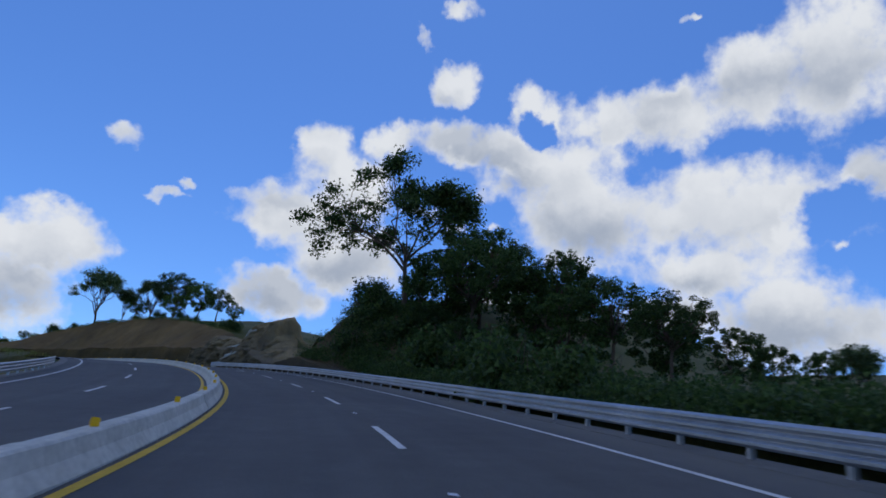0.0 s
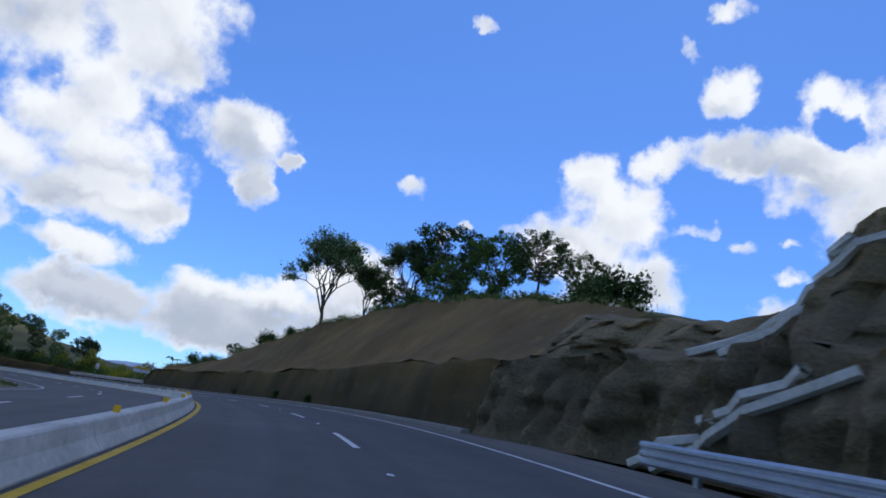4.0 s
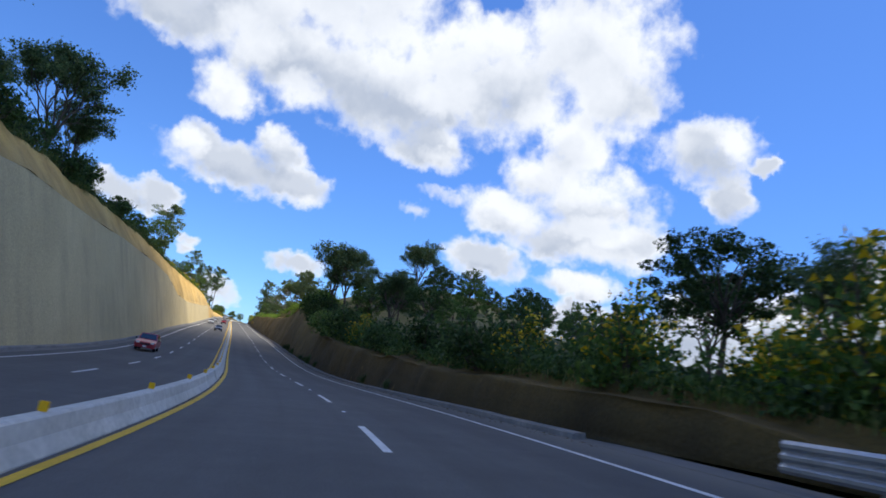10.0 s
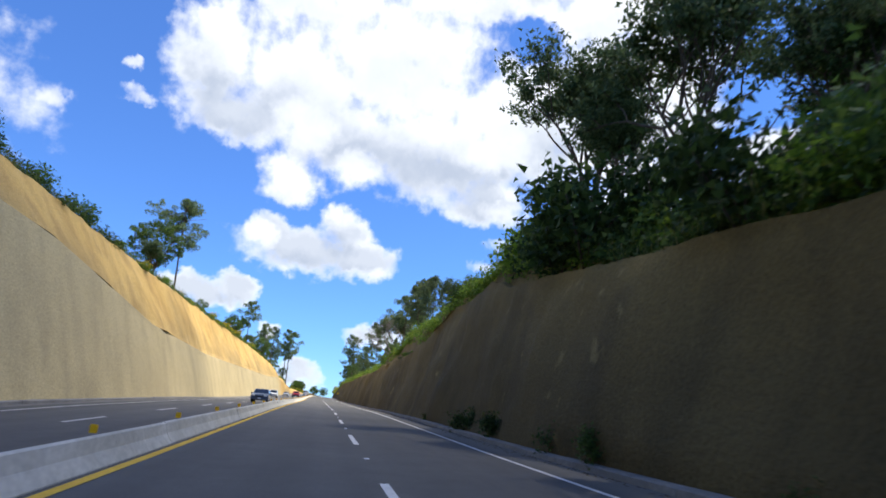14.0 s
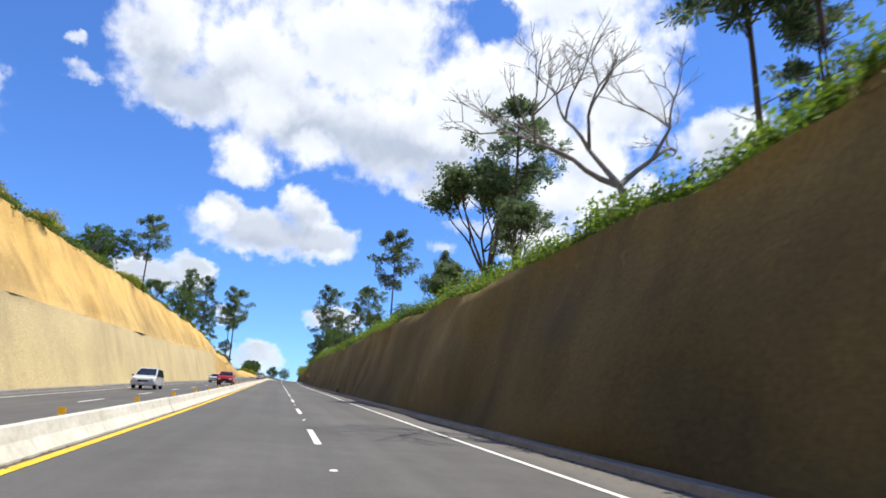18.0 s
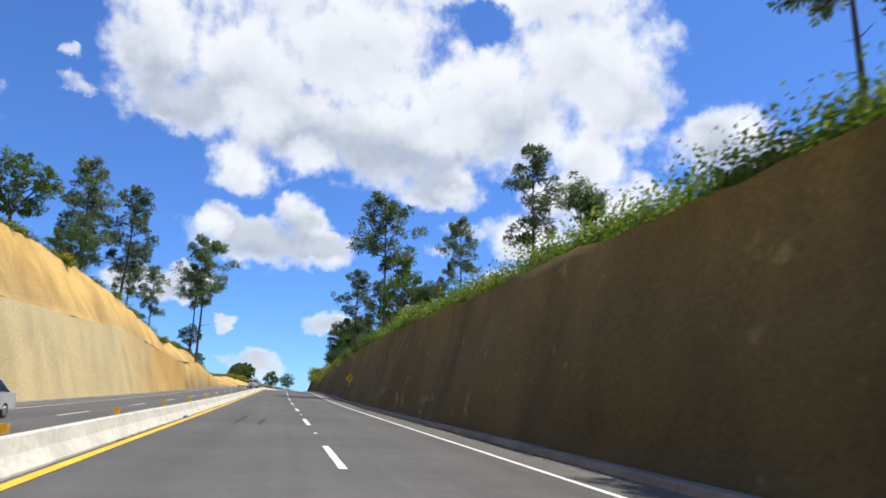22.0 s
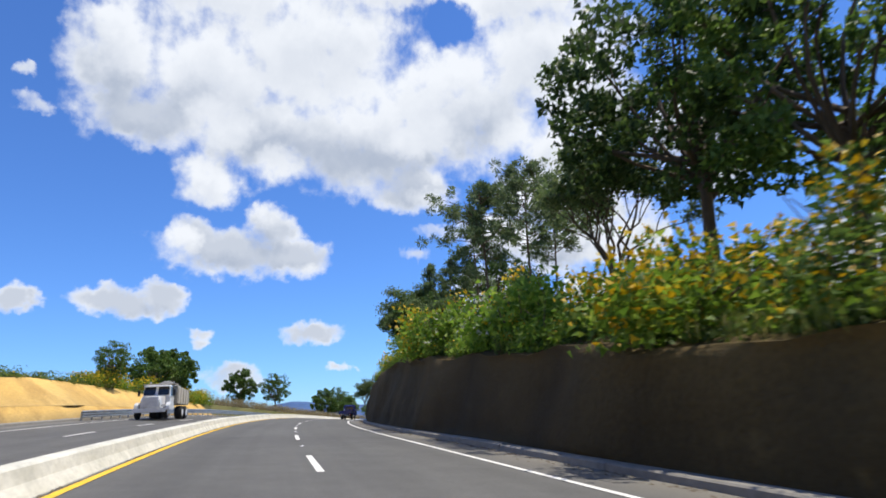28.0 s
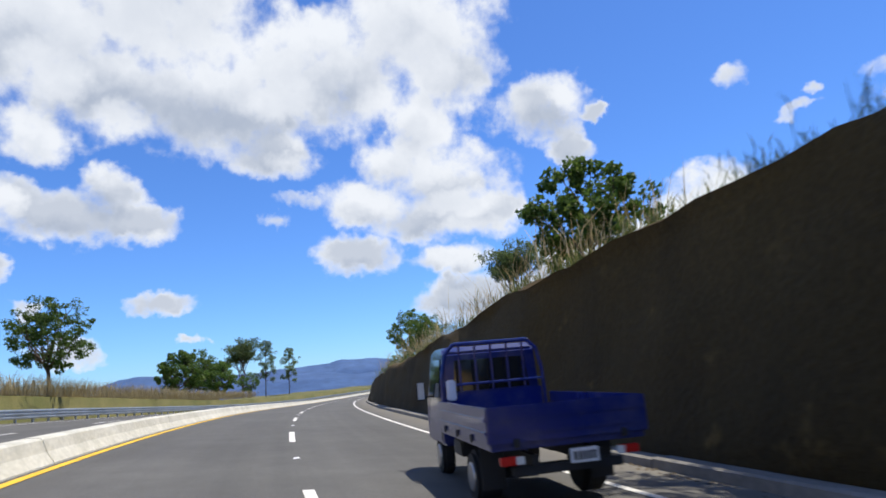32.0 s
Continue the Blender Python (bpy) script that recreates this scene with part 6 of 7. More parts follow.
def plant_trees():
    # the wooded bank outside the first bend
    tree_r("lace", 77, 18.5, 23.4)
    for kind, s, u, top in (("oak_a", 70, 23, 18), ("oak_b", 76, 29, 18), ("oak_a", 74, 36, 18)):
        tree_r(kind, s, u, top)
    for kind, s, u, top in (("thicket", 70, 18.5, 14.5), ("oak_a", 66, 20, 15), ("thicket", 63, 24, 12.5), ("oak_a", 62, 25, 14.6), ("thicket", 58, 24, 10.6), ("oak_a", 55, 25, 11.4), ("thicket", 51, 26, 9.0), ("oak_a", 48.8, 24.5, 9.3)):
        tree_r(kind, s, u, top)
    for kind, s, u, top in (("thicket", 45, 25, 6.8), ("thicket", 42, 24, 5.6), ("slim", 38.2, 24, 4.8), ("thicket", 38, 22, 3.8), ("thicket", 56, 17, 5.5), ("thicket", 61, 16.5, 7), ("thicket", 66, 16, 8.5), ("slim", 33.4, 18, 4.1)):
        tree_r(kind, s, u, top)
    for kind, s, u, top in (("thicket", 77, 26, 14), ("thicket", 80, 21, 13), ("thicket", 68, 28, 13), ("thicket", 26, 18, 2.6), ("thicket", 30, 22, 3.0)):
        tree_r(kind, s, u, top)
    # above the benched cutting
    for kind, s, u, top in (("oak_b", 174.8, 18.5, 23.5), ("slim", 171, 22, 20), ("oak_a", 168, 23, 19), ("oak_b", 164, 23.5, 22), ("oak_a", 160, 26, 25), ("oak_c", 152, 26, 22), ("oak_a", 144, 25, 19.5), ("oak_c", 156, 23, 19), ("oak_c", 138, 25, 16)):
        tree_r(kind, s, u, top)
    tree_r("oak_a", 194, 16.5, 9.5)
    # the dip with the signs and the flowering bank
    for kind, s, u, top in (("oak_a", 243, 17, 9.6), ("oak_b", 248, 21, 9), ("oak_c", 256, 19, 8), ("slim", 236, 14.5, 6.5), ("oak_a", 266, 20, 9), ("oak_c", 276, 18, 9.5)):
        tree_r(kind, s, u, top)
    # the wood on the hill
    for kind, s, u, top in (("oak_a", 288, 19, 12), ("oak_b", 296, 17, 13), ("oak_a", 306, 20, 14), ("oak_c", 312, 17, 13), ("oak_a", 318, 22, 14.5), ("oak_b", 326, 18, 15.5), ("oak_a", 332, 26, 18.5)):
        tree_r(kind, s, u, top)
    for kind, s, u, top in (("slim", 340, 15, 20.5), ("oak_b", 333, 17, 20), ("oak_a", 326, 19.5, 15), ("oak_b", 336, 30, 24), ("oak_a", 322, 30, 18), ("slim", 337, 15.5, 16), ("oak_a", 300, 36, 16), ("oak_c", 312, 38, 15.5), ("oak_a", 324, 40, 18), ("oak_c", 334, 40, 22), ("oak_c", 290, 38, 13), ("oak_a", 333, 34, 21), ("oak_c", 318, 48, 16), ("oak_c", 304, 48, 14), ("oak_c", 300, 28, 15), ("oak_a", 285, 30, 13)):
        tree_r(kind, s, u, top)
    for kind, s, u, top in (("pine_b", 404, 20, 16), ("pine_d", 416, 21, 16), ("oak_b", 372, 17, 14), ("slim", 378, 16, 14.5), ("pine_b", 396, 22, 18), ("slim", 388, 17, 13.5)):
        tree_r(kind, s, u, top)
    # along the straight cutting, right
    for kind, s, u, top in (("bare", 418.3, 14.2, 19), ("pine_a", 416, 18, 21), ("pine_b", 413.5, 18.2, 21), ("pine_a", 405, 16, 18.5), ("pine_c", 398, 17, 18.5), ("oak_b", 432, 15.5, 12), ("oak_c", 428, 19, 11)):
        tree_r(kind, s, u, top)
    for kind, s, u, top in (("oak_b", 446, 18, 19.5), ("slim", 454.5, 16, 11), ("oak_b", 457, 18, 13), ("pine_a", 441, 18.5, 22.5), ("pine_a", 482, 16.7, 21.2), ("oak_c", 474, 17, 11), ("pine_b", 466, 20, 16), ("oak_b", 494, 16, 11.5)):
        tree_r(kind, s, u, top)
    for kind, s, u, top in (("pine_c", 497, 15.5, 15.5), ("pine_a", 560, 14.2, 24), ("pine_b", 562, 16.8, 17), ("oak_c", 551, 15, 14), ("pine_a", 531, 15.5, 13.8), ("pine_b", 536, 15.8, 11.6), ("pine_d", 572, 15.5, 15.5), ("pine_d", 589, 13.6, 19.8), ("oak_b", 567, 16.5, 11), ("oak_c", 580, 16, 9)):
        tree_r(kind, s, u, top)
    for kind, s, u, top in (("pine_d", 518, 16, 15.2), ("slim", 508, 14, 9.3), ("oak_b", 544, 16, 11), ("pine_d", 600, 17, 12), ("oak_c", 612, 15.5, 8.5), ("oak_a", 624, 14.5, 9.5), ("oak_b", 606, 20, 10)):
        tree_r(kind, s, u, top)
    # at the second bend, right
    for kind, s, u, top in (("oak_a", 649, 19.5, 19), ("oak_c", 644, 21, 18), ("oak_b", 656, 19, 13.5), ("oak_a", 634, 22, 13.5), ("thicket", 631, 17.5, 11), ("pine_c", 684, 25, 22.5), ("pine_b", 692, 21, 20.4), ("pine_c", 681, 20, 19.5), ("pine_c", 665.5, 20, 14)):
        tree_r(kind, s, u, top)
    for kind, s, u, top in (("pine_b", 706, 20, 18.5), ("pine_b", 712, 18.4, 19), ("oak_a", 715.4, 16.2, 16.4), ("oak_b", 713.5, 17.5, 16.5), ("oak_a", 709, 17.5, 15.5), ("oak_b", 704, 18, 13), ("slim", 714.5, 14.6, 15.5), ("slim", 714, 16, 13), ("round", 735, 17.5, 10.6), ("slim", 716, 15.0, 12.5)):
        tree_r(kind, s, u, top)
    for kind, s, u, top in (("oak_c", 778, 14.5, 9.6), ("slim", 742, 16, 8), ("oak_c", 770, 15, 8), ("oak_c", 800, 14, 6), ("oak_a", 706, 26, 20)):
        tree_r(kind, s, u, top)
    # left, above the sprayed concrete
    for kind, s, u, top in (("oak_b", 262, -20.5, 24), ("slim", 270, -19.5, 18), ("oak_a", 284, -20, 18), ("oak_b", 303, -25, 31), ("slim", 309, -24, 26), ("oak_c", 300, -19, 18.5), ("round", 318, -18.8, 17.5), ("round", 333, -18.5, 17.5), ("oak_c", 345, -19, 17)):
        tree_l(kind, s, u, top)
    for kind, s, u, top in (("pine_c", 422, -23.4, 32), ("oak_c", 412, -25, 27), ("oak_c", 440, -22, 18), ("oak_c", 488, -22, 20), ("oak_a", 498, -23, 22), ("pine_a", 517, -21.5, 28), ("slim", 400, -22, 20)):
        tree_l(kind, s, u, top)
    for kind, s, u, top in (("pine_d", 563, -20, 26), ("pine_d", 573, -18, 26), ("pine_d", 569, -22, 24), ("oak_c", 541, -18.5, 19.5), ("oak_c", 556, -19, 17), ("pine_d", 580, -18.5, 20), ("pine_a", 614, -12.9, 28.5)):
        tree_l(kind, s, u, top)
    for kind, s, u, top in (("pine_a", 617, -14.5, 23.5), ("oak_c", 619, -15.2, 12.6), ("round", 640, -16, 8), ("oak_b", 532, -22, 19), ("pine_d", 588, -17, 18)):
        tree_l(kind, s, u, top)
    # left, by the dry field past the second bend
    for kind, s, u, top in (("oak_c", 694, -14.5, 8.3), ("oak_c", 700, -17, 7.4), ("round", 714, -18, 10), ("round", 726, -20, 11.2), ("round", 746, -16.5, 9.8), ("oak_c", 763, -15.5, 10.6), ("round", 736, -26, 12)):
        tree_l(kind, s, u, top)
    for kind, s, u, top in (("round", 845, -30, 13), ("oak_c", 865, -34, 15), ("round", 858, -26, 11), ("slim", 905, -36, 19), ("pine_d", 925, -36, 20), ("pine_d", 940, -33, 18), ("oak_c", 880, -36, 14), ("oak_c", 900, 20, 8), ("oak_c", 880, -26, 9)):
        tree_l(kind, s, u, top) if u < 0 else tree_r(kind, s, u, top)
    # inside the first bend, far left
    for kind, s, u, top in (("oak_c", 120, -40, 6), ("oak_c", 150, -30, 5), ("slim", 190, -24, 5), ("oak_c", 170, -36, 6)):
        tree_l(kind, s, u, top)


plant_trees()


def plant_shrubs():
    rnd = random.Random(77)

    def row_r(a, b, step, kinds, out=(0.0, 2.2), size=(0.6, 1.1), lift=0.0):
        s = a
        while s < b:
            cu, ch = crest_right(s)
            u = max(11.3 if s > 100 else 12.6, cu + rnd.uniform(*out))
            plant(rnd.choice(kinds), s, u, right_land(s, u) + lift - 0.15, size=rnd.uniform(*size), group="shrubs on the bank")
            s += step * rnd.uniform(0.6, 1.4)

    def row_l(a, b, step, kinds, out=(0.0, 2.2), size=(0.6, 1.1)):
        s = a
        while s < b:
            cu, ch = crest_left(s)
            u = cu - rnd.uniform(*out)
            plant(rnd.choice(kinds), s, u, left_land(s, u) - 0.15, size=rnd.uniform(*size), group="shrubs on the bank")
            s += step * rnd.uniform(0.6, 1.4)

    row_r(16, 40, 5.0, ("dark", "dark", "shrub"), (0.5, 3), (0.6, 1.0))
    row_r(40, 74, 3.4, ("dark",), (0.2, 4), (1.1, 2.0))
    row_r(70, 86, 2.2, ("dark",), (-5.0, 2), (0.9, 1.7))
    row_r(126, 206, 5.6, ("dark", "shrub", "dark"), (0.2, 2.5), (0.5, 1.2))
    row_r(376, 404, 3.4, ("yellow", "bright", "shrub"), (-1.1, -0.8), (0.2, 0.4))
    row_r(207, 217, 1.5, ("shrub", "yellow", "shrub"), (1.2, 4.5), (0.6, 1.0))
    row_r(216, 237, 1.25, ("yellow", "yellow_b", "bright", "yellow", "yellow_b"), (0.3, 4.5), (1.1, 1.8))
    row_r(236, 300, 4.6, ("dark", "shrub", "dark", "yellow_b"), (-0.2, 3.2), (0.7, 1.4))
    row_r(290, 346, 2.1, ("bright", "shrub", "dark", "shrub"), (-0.5, 3.5), (1.1, 1.9))
    row_r(336, 410, 8.0, ("shrub", "bright", "dark"), (0.0, 2.0), (0.4, 0.9))
    row_r(410, 560, 8.5, ("bright", "shrub", "shrub", "dark"), (0.0, 2.6), (0.4, 0.9))
    row_r(530, 596, 3.0, ("bright", "shrub", "white", "shrub"), (-0.3, 2.0), (0.7, 1.3))
    row_r(592, 614, 1.8, ("yellow", "bright", "yellow_b"), (-0.4, 2.0), (0.8, 1.4))
    row_r(612, 640, 2.0, ("yellow", "yellow", "yellow_b", "bright", "white"), (-0.3, 3.4), (0.8, 1.4))
    row_r(640, 668, 1.8, ("yellow", "bright", "yellow_b", "bright", "yellow", "white"), (-0.3, 4.0), (1.1, 1.9))
    row_r(664, 690, 2.8, ("bright", "yellow", "shrub", "white"), (-0.3, 3.2), (0.7, 1.2))
    row_r(690, 714, 2.4, ("yellow", "bright"), (-0.2, 1.5), (0.5, 0.8))
    row_r(714, 760, 5.5, ("shrub", "yellow_b", "shrub"), (0.3, 2.6), (0.2, 0.42))
    row_l(246, 372, 8, ("dark", "shrub", "dark"), (0.0, 2.8), (0.7, 1.5))
    row_l(372, 590, 9, ("shrub", "bright", "yellow"), (0.2, 3.0), (0.4, 0.9))
    row_l(425, 500, 4.6, ("yellow", "yellow", "bright"), (0.0, 1.6), (0.6, 1.0))
    row_l(588, 642, 5, ("yellow", "bright", "yellow"), (0.0, 2.8), (0.6, 1.1))
    row_l(642, 700, 6, ("shrub", "bright", "yellow"), (0.2, 4), (0.4, 0.8))
    row_l(690, 728, 3.0, ("yellow", "yellow", "bright"), (0.3, 3), (1.0, 1.6))
    # tufts at the foot of the shaded wall
    for s in (297, 304, 310, 313, 319, 326, 329, 336, 341, 352, 472, 160, 173, 151, 262, 270):
        plant("dark", s + 0.3, 9.85, 0.1, size=rnd.uniform(0.3, 0.62), group="shrubs on the bank")
    plant("palm", 679.5, 13.0, right_land(679.5, 13), size=0.95)
    plant("palm", 206, 13.2, right_land(206, 13.2), size=1.2)
    plant("palm", 95.0, 17.5, right_land(95, 17.5), size=1.5)


plant_shrubs()


def plant_grass():
    rng = np.random.default_rng(5)

    def fringe(a, b, n, side, out, tall, mat, name, label, per=16):
        s = rng.uniform(a, b, n)
        pts = []
        for x in s:
            cu, ch = crest_right(x) if side > 0 else crest_left(x)
            u = cu + side * rng.uniform(*out)
            z = right_land(x, u) if side > 0 else left_land(x, u)
            pts.append(at(x, u, z))
        blades(name, pts, tall, mat, label, "grass", int(a) + 3, per=per, wide=.014)

    def strip(a, b, n, side, out, radius, per, size, mat, label, flowers=0.0):
        pts = []
        for x in rng.uniform(a, b, n):
            cu, ch = crest_right(x) if side > 0 else crest_left(x)
            u = cu + side * rng.uniform(*out)
            if side > 0:
                u = max(11.2 if x > 100 else 12.1, u)
            z = right_land(x, u) if side > 0 else left_land(x, u)
            pts.append(at(x, u, z))
        undergrowth("undergrowth", pts, radius, per, size, mat, label, int(a) + 11, flowers, FLOWER)

    over = "leafy undergrowth along the top of the bank"
    strip(10, 87, 1250, 1, (-6.5, 5), 1.0, 170, .085, LEAF_DARK, "dark tangled undergrowth covering the bank behind the guardrail")
    strip(124, 210, 160, 1, (-.3, 2), .5, 40, .09, LEAF_DARK, over)
    strip(210, 238, 330, 1, (.2, 6), 1.5, 90, .09, LEAF_MID, "tall weeds with yellow flowers behind the guardrail", .05)
    strip(234, 336, 520, 1, (-.5, 4), .9, 60, .11, LEAF_DARK, over)
    strip(296, 345, 120, 1, (-.6, 2), .7, 60, .10, LEAF_BRIGHT, over)
    strip(336, 470, 950, 1, (-.45, 1.3), .8, 60, .075, LEAF_BRIGHT, over)
    strip(470, 612, 1500, 1, (-.45, 1.2), .9, 60, .075, LEAF_BRIGHT, over, .004)
    def hang(a, b, n, mat, deep=0.8):
        pts = []
        for x in rng.uniform(a, b, n):
            cu, ch = crest_right(x)
            d = rng.uniform(0, 1) ** 1.6 * deep * (0.5 + 0.9 * noise.noise(Vector((x * 0.35, 4, 2))) ** 2)
            pts.append(at(x, cu - 0.12 - 0.28 * d, ch - d))
        undergrowth("hanging_growth", pts, .28, 34, .07, mat, "green creepers and grass hanging over the cutting's edge", int(a) + 31)

    hang(234, 340, 420, LEAF_MID)
    hang(340, 470, 1200, LEAF_BRIGHT, 1.2)
    hang(470, 612, 1800, LEAF_BRIGHT, 1.6)
    hang(612, 700, 700, LEAF_MID, 1.3)
    hang(700, 714, 150, LEAF_BRIGHT, 0.8)
    strip(606, 672, 420, 1, (-.7, 4), .8, 80, .09, LEAF_BRIGHT, "flowering weeds hanging over the bend's bank", .09)
    strip(660, 700, 220, 1, (-.5, 4), .7, 70, .09, LEAF_BRIGHT, over, .02)
    strip(690, 712, 190, 1, (-.3, 2.2), .6, 50, .075, LEAF_BRIGHT, over, .05)
    strip(240, 372, 420, -1, (-.2, 3), .8, 50, .10, LEAF_DARK, over)
    strip(372, 720, 900, -1, (-.2, 3), .6, 45, .09, LEAF_MID, over, .03)
    fringe(124, 212, 220, 1, (-0.3, 2.0), 0.4, GRASS_BLADE, "grass", "tufts of grass along the cutting's edge", 30)
    fringe(232, 420, 500, 1, (-0.4, 1.8), 0.42, GRASS_BLADE, "grass", "tufts of green grass hanging over the cutting's edge", 30)
    fringe(420, 640, 900, 1, (-0.4, 1.8), 0.45, GRASS_BLADE, "grass", "tufts of green grass hanging over the cutting's edge", 30)
    fringe(640, 900, 600, 1, (-0.3, 2.2), 0.42, GRASS_BLADE, "grass", "tufts of green grass above the shaded bend", 30)
    fringe(240, 720, 800, -1, (-0.3, 2.2), 0.42, GRASS_BLADE, "grass", "tufts of grass along the ochre slope's edge", 30)
    fringe(722, 790, 260, 1, (0.2, 3.0), 1.9, DRY_BLADE, "dry_maize", "dry maize stalks on the bank", 5)
    pts = [at(x, -rng.uniform(13.2, 26), 1.9) for x in rng.uniform(728, 840, 1500)]
    blades("dry_grass", pts, 1.3, DRY_BLADE, "dry straw-coloured grass in the field behind the guardrail", "grass", 8, per=16, wide=.02)
    pts = [at(x, -rng.uniform(11, 22), 0.0) for x in rng.uniform(-60, 230, 500)]
    blades("verge_grass", pts, 0.4, GRASS_BLADE, "rough grass behind the far guardrail", "grass", 9, per=16, wide=.016)


plant_grass()


def far_hills():
    """Wooded ridges on the horizon."""
    rng = np.random.default_rng(3)
    # the haze of the distance is put into the ridges' blue base colour
    m = grainy("haze_tinted_ridge", (0.035, 0.075, 0.18), (0.06, 0.115, 0.25), 0.02, 0.004, 1.0, 0.2, 1.0)
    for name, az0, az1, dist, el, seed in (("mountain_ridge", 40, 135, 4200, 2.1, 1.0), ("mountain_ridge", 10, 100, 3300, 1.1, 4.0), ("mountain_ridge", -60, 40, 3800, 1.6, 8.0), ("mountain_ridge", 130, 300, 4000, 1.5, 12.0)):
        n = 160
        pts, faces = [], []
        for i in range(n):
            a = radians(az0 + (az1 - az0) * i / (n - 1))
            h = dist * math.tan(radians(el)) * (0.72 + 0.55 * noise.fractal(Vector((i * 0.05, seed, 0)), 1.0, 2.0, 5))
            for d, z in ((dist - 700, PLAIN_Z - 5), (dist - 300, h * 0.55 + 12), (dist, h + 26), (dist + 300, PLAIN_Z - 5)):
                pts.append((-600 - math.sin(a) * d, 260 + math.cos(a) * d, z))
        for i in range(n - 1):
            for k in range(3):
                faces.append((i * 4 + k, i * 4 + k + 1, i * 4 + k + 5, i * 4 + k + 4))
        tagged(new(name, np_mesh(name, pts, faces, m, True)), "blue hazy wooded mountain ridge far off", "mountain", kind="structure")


far_hills()


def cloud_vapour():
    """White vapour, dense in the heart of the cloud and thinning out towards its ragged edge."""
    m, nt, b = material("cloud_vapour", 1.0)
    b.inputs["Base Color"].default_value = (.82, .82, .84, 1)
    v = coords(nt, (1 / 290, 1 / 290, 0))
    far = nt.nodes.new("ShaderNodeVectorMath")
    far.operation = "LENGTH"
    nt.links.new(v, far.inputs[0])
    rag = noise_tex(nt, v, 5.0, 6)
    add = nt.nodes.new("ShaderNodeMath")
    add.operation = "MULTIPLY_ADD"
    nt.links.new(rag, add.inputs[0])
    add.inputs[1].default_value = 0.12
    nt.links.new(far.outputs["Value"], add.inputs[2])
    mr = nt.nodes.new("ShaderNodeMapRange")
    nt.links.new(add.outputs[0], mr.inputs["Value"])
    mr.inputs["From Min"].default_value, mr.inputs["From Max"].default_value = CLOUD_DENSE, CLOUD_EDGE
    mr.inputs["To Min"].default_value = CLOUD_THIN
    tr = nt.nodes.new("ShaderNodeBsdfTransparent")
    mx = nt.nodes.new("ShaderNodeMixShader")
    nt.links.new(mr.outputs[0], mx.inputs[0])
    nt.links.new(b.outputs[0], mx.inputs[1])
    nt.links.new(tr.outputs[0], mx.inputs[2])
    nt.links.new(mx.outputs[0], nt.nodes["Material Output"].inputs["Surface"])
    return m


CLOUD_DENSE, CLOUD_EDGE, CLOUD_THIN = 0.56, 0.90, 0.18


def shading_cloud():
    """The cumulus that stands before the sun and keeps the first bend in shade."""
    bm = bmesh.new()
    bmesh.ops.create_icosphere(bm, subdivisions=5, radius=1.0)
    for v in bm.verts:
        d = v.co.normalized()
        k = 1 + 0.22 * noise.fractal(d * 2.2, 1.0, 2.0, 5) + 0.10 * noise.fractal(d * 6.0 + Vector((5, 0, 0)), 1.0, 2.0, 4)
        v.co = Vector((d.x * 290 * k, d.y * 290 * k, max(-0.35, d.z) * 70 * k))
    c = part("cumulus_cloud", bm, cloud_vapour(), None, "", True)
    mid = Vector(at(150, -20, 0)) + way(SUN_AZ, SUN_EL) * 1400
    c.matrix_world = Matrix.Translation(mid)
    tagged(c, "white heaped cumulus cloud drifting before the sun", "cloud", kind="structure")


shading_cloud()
for k, ob in list(proto.items()):
    if k not in used:
        for o in (*ob.children_recursive, ob):
            bpy.data.objects.remove(o)


# ---- signs and small things ----
def text_part(words, size, m, mat, parent, depth=0.002):
    cu = bpy.data.curves.new("lettering", "FONT")
    cu.body, cu.size, cu.extrude, cu.align_x, cu.align_y = words, size, depth, "CENTER", "CENTER"
    tmp = bpy.data.objects.new("lettering", cu)
    scene.collection.objects.link(tmp)
    me = bpy.data.meshes.new_from_object(tmp.evaluated_get(bpy.context.evaluated_depsgraph_get()))
    bpy.data.objects.remove(tmp)
    me.materials.clear()
    me.materials.append(mat)
    ob = new("lettering", me)
    ob.parent = parent
    ob.matrix_basis = m
    return ob


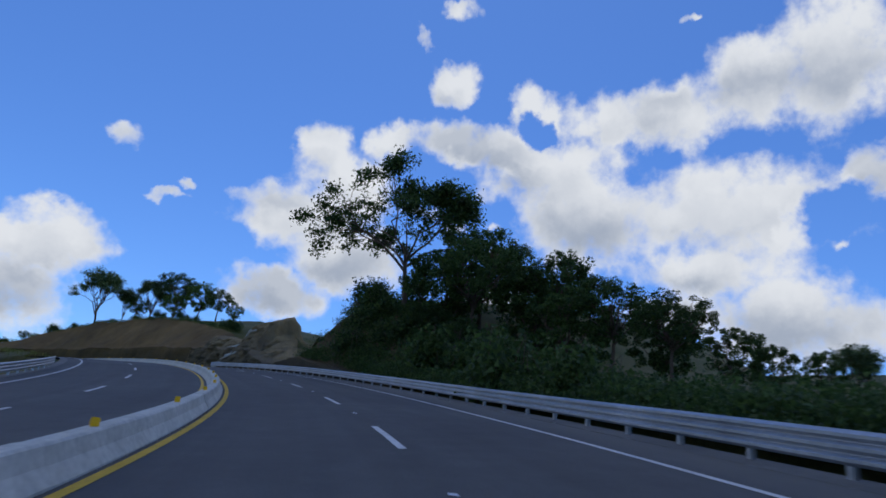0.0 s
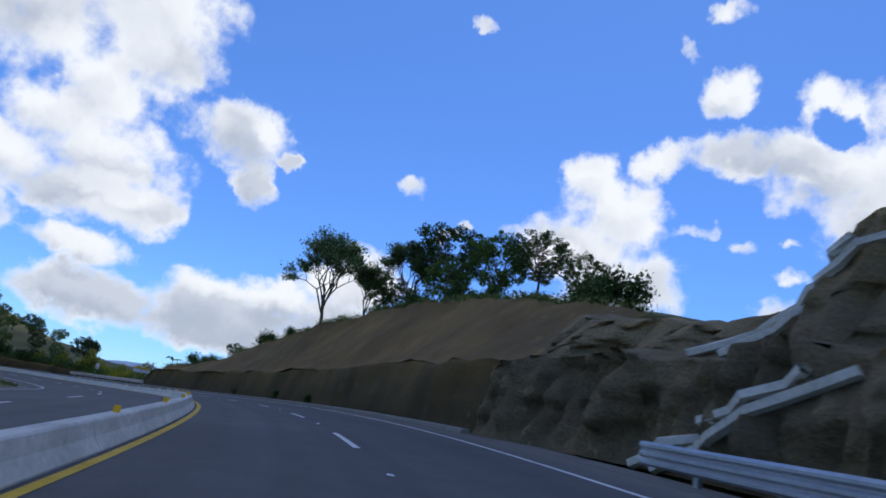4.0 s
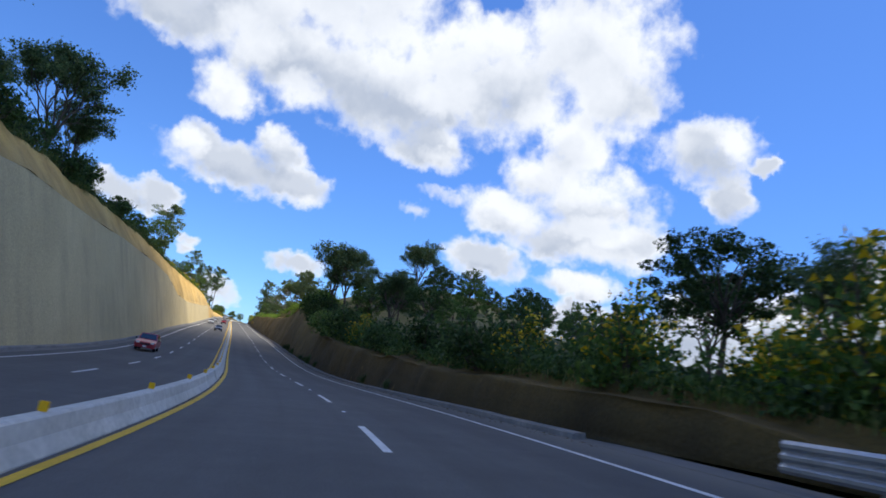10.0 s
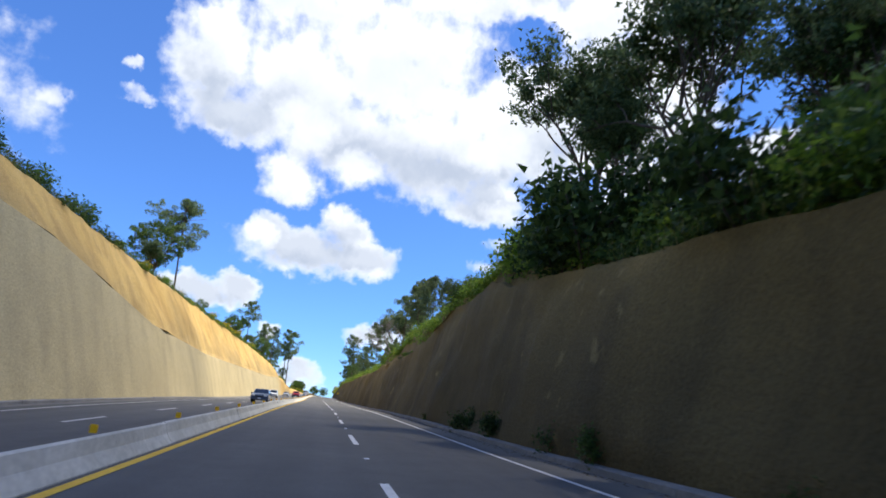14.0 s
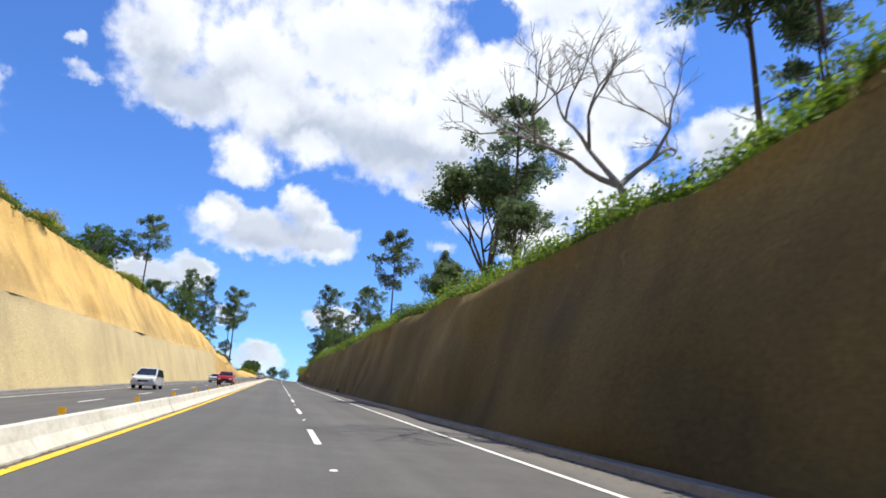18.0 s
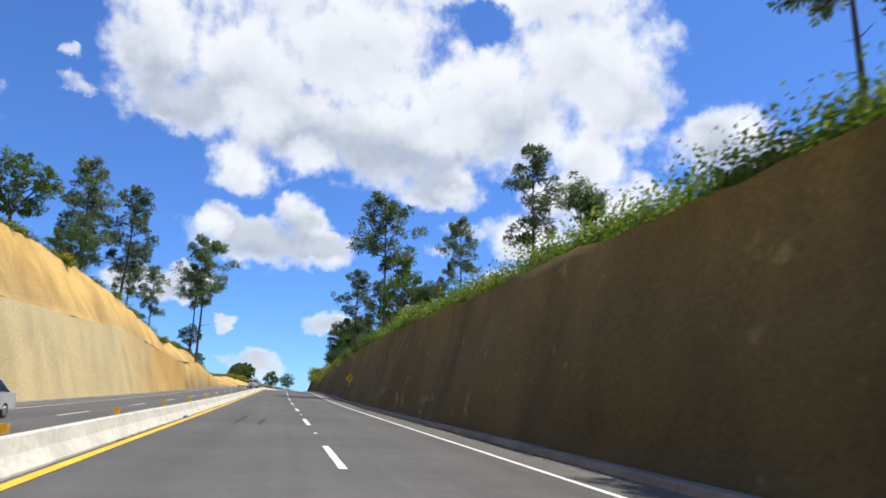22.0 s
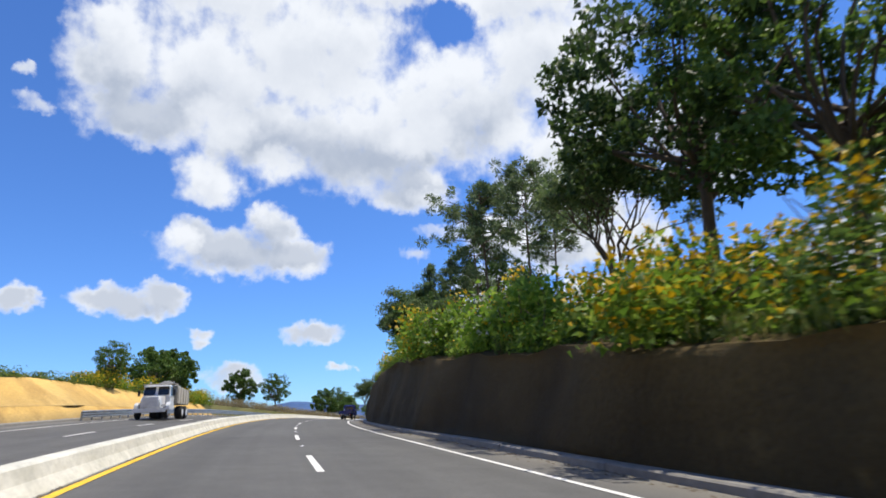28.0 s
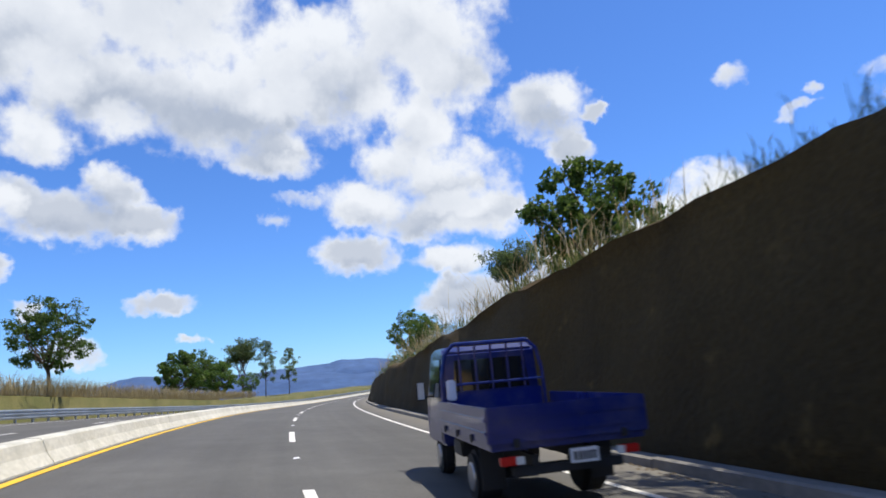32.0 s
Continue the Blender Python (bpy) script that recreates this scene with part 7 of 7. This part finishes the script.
def build_signs():
    # wide caution board: faces the traffic, so its back is away from -y
    b = thing("caution_sign", spot(211.2, 11.25, -0.95, -6), "white road sign with a yellow band on two steel posts", "road sign")
    part("panel", boxed(-1.25, 1.25, -.02, .02, 2.75, 3.65, bevel=.006), SIGN_WHITE, b)
    part("band", boxed(-1.22, 1.22, -.026, -.021, 3.30, 3.63), SIGN_YELLOW, b, "yellow band")
    for x in (-.8, .8):
        part("post", rod(bmesh.new(), (x, .05, -1.2), (x, .05, 3.5), .045), GALVANISED, b)
    f = lambda z: pose(0, -.03, z, 90, 0, 0)
    text_part("PRECAUCION", .34, f(3.46), SIGN_BLACK, b)
    for words, x, z in (("ESTA", -.86, 3.13), ("CARRETERA", -.08, 3.13), ("NO", .62, 3.13), ("ES", .95, 3.13), ("DE", -.85, 2.90), ("ALTA", -.42, 2.90), ("VELOCIDAD", .42, 2.90)):
        text_part(words, .19, pose(x, -.03, z, 90, 0, 0), SIGN_BLACK, b)
    # small upright plate
    for s, u, z in ((225.6, 10.75, 1.65), (119.1, 10.85, 1.3)):
        p = thing("road_sign", spot(s, u, 0, 4), "small white rectangular traffic sign on a steel post", "road sign")
        part("panel", boxed(-.28, .28, -.012, .012, z, z + .95, bevel=.004), SIGN_WHITE, p)
        part("post", rod(bmesh.new(), (0, .04, -.4), (0, .04, z + .8), .03), GALVANISED, p)
        bm = bmesh.new()
        bmesh.ops.create_cone(bm, cap_ends=True, segments=24, radius1=.19, radius2=.19, depth=.006, matrix=pose(0, -.015, z + .6, 90, 0, 0))
        ring = part("symbol", bm, RED_LAMP, p, "round red and white symbol")
        bm = bmesh.new()
        bmesh.ops.create_cone(bm, cap_ends=True, segments=24, radius1=.145, radius2=.145, depth=.006, matrix=pose(0, -.02, z + .6, 90, 0, 0))
        part("symbol_field", bm, SIGN_WHITE, ring)
        part("sign_mark", boxed(-.2, .2, -.018, -.013, z + .12, z + .24), SIGN_BLACK, p)
    p = thing("road_sign", spot(786, 10.9, 0, 4), "small white rectangular traffic sign on a steel post", "road sign")
    part("panel", boxed(-.25, .25, -.012, .012, 1.6, 2.5, bevel=.004), SIGN_WHITE, p)
    part("post", rod(bmesh.new(), (0, .04, -.4), (0, .04, 2.4), .03), GALVANISED, p)
    part("sign_mark", boxed(-.12, .12, -.018, -.013, 1.75, 2.3), SIGN_BLACK, p)
    # curve warning
    d = thing("curve_sign", spot(551.5, 9.75, 0.15, 2), "yellow diamond sign with a black bend arrow", "road sign")
    bm = boxed(-.33, .33, -.012, .012, -.33, .33, bevel=.02)
    bmesh.ops.transform(bm, matrix=pose(0, 0, 2.15, 0, 45, 0), verts=bm.verts)
    part("panel", bm, SIGN_YELLOW, d)
    part("post", rod(bmesh.new(), (0, .04, -.4), (0, .04, 2.3), .03), GALVANISED, d)
    bm = bmesh.new()
    pts = [(-.10, 1.92), (-.10, 2.08), (-.07, 2.18), (0.0, 2.25), (.06, 2.27)]
    for (xa, za), (xb, zb) in zip(pts, pts[1:]):
        rod(bm, (xa, -.016, za), (xb, -.016, zb), .035)
    v = [bm.verts.new(c) for c in ((.04, -.03, 2.37), (.04, -.03, 2.17), (.20, -.03, 2.28))]
    bm.faces.new(v)
    part("arrow", bm, SIGN_BLACK, d, "black bend arrow")


build_signs()


def small_things():
    rnd = random.Random(3)
    # blue scrap on the yellow line, tyre marks
    c = thing("litter", spot(MARK_S + 1, -0.18, 0.01, 20), "crumpled blue plastic scrap beside the barrier", "litter")
    bm = bmesh.new()
    bmesh.ops.create_icosphere(bm, subdivisions=2, radius=.16)
    for v in bm.verts:
        v.co = Vector((v.co.x * .8, v.co.y * 1.6, max(-.02, v.co.z * .45))) * (1 + .35 * noise.noise(v.co * 9))
    part("scrap", bm, paint("blue_plastic", (.03, .07, .42), .5), c)
    dark = grainy("tyre_mark", (.03, .03, .03), (.06, .06, .06), 18, 2.0, .9, .1, .003)
    for du, n in ((0.0, 7.0), (0.75, 5.0)):
        ss = np.linspace(MARK_S - 1, MARK_S - 1 + n, 10)
        w = .09 * np.sin(np.linspace(.3, math.pi - .15, 10))
        k = sheet("skid_mark", ss, [(1.55 + du + .03 * (ss - MARK_S) - w, .006), (1.55 + du + .03 * (ss - MARK_S) + w, .006)], dark, parent=road)


def wall_point(s, h):
    """Where the cut face stands at the height h, and the way out of it."""
    a = Vector(at(s, 6.0, h))
    way_in = (Vector(at(s, 16.0, h)) - a).normalized()
    best = None
    for w in FACES:
        found, hit, n, k = w.ray_cast(a, way_in, distance=12.0)
        if found and (best is None or (hit - a).length < (best - a).length):
            best = hit
    return best, -way_in


def scratches_and_scars():
    """Rows of scratched strokes on the earth face, worn past reading; one row stands for pale scars."""
    rnd = random.Random(12)
    chalk = grainy("bare_pale_earth", (0.22, 0.18, 0.10), (0.34, 0.29, 0.18), 20, 2.0, 0.95, 0.4, 0.01)
    mark = thing("wall_scratches", Matrix(), "worn pale scratched strokes and erosion scars on the earth wall", "graffiti")
    for s0, s1, h in SCRATCHES_AND_SCARS:
        x = s0
        while x < s1:
            c, out = wall_point(x, h + rnd.uniform(-.06, .06))
            if c:
                bm = bmesh.new()
                tall = rnd.uniform(.18, .32)
                tilt = Vector((0, 0, 1)) + Vector((rnd.uniform(-.3, .3), rnd.uniform(-.3, .3), 0))
                rod(bm, c - tilt * tall + out * .005, c + tilt * tall + out * .005 , .03, .02, 5)
                part("stroke", bm, chalk, mark)
            x += rnd.uniform(.12, .3)


def drain_chutes():
    """Narrow concrete chutes that run down the rock beside each other."""
    for s0, s1, h0, h1 in ((113.0, 109.0, 0.3, 2.6), (114.0, 110.4, 3.3, 6.2)):
        chute = thing("drain_chute", Matrix(), "narrow pale concrete drain chute down the slope", "drain")
        for off in (-.4, .4):
            pts = []
            for k in range(9):
                c, out = wall_point(s0 + (s1 - s0) * k / 8 + off, h0 + (h1 - h0) * k / 8)
                if c:
                    pts.append(c + out * 0.2)
            bm = bmesh.new()
            if len(pts) > 1:
                limb(bm, pts, .14, .14, 5)
                part("chute_edge", bm, CONCRETE, chute)


# the first row stands for pale erosion scars, the others for scratched writing
SCRATCHES_AND_SCARS = [(516.0, 519.5, 0.95), (526.6, 528.4, 1.5), (529.1, 532.2, 1.25)]
FACES = [o for o in scene.objects if o.name.startswith("wall_right")]
bpy.context.view_layer.update()
small_things()
scratches_and_scars()
drain_chutes()


def grit():
    """Dirt, small stones and dry weeds along the barrier and the walls' feet."""
    rng = np.random.default_rng(21)
    earth = grainy("loose_earth", (0.05, 0.042, 0.03), (0.13, 0.10, 0.065), 30, 2.0, 0.95, 0.6, 0.02)

    def clods(name, label, s, u, size):
        n = len(s)
        c = at(s, u, 0.0)
        corner = np.array([(1, 0, 0), (0, 1, 0), (-1, 0, 0), (0, -1, 0), (0, 0, 1.0)])
        r = size * rng.uniform(.4, 1.4, n)
        p = c[:, None] + corner[None] * r[:, None, None] * rng.uniform(.6, 1.3, (n, 5, 1)) + np.array([0, 0, -.004])
        p[:, 4, 2] = c[:, 2] + r * rng.uniform(.3, .7, n)
        f = (np.arange(n)[:, None, None] * 5 + np.array([(0, 1, 4), (1, 2, 4), (2, 3, 4), (3, 0, 4)])[None]).reshape(-1, 3)
        ob = new(name, np_mesh(name, p.reshape(-1, 3), f, earth))
        tagged(ob, label, "debris", kind="stuff")

    s = rng.uniform(0, 720, 9000)
    keep = np.array([noise.noise(Vector((a * .16, 1, 5))) > 0.08 for a in s])
    s = s[keep]
    clods("soil_drift", "dark loose soil drifted against the median barrier", s, -0.20 + np.abs(rng.normal(0, .05, len(s))), .035)
    s = np.concatenate([rng.uniform(122, 206, 900), rng.uniform(236, 720, 5000)])
    clods("fallen_soil", "crumbs of fallen earth along the foot of the cutting", s, 9.12 - np.abs(rng.normal(0, .2, len(s))), .04)


grit()
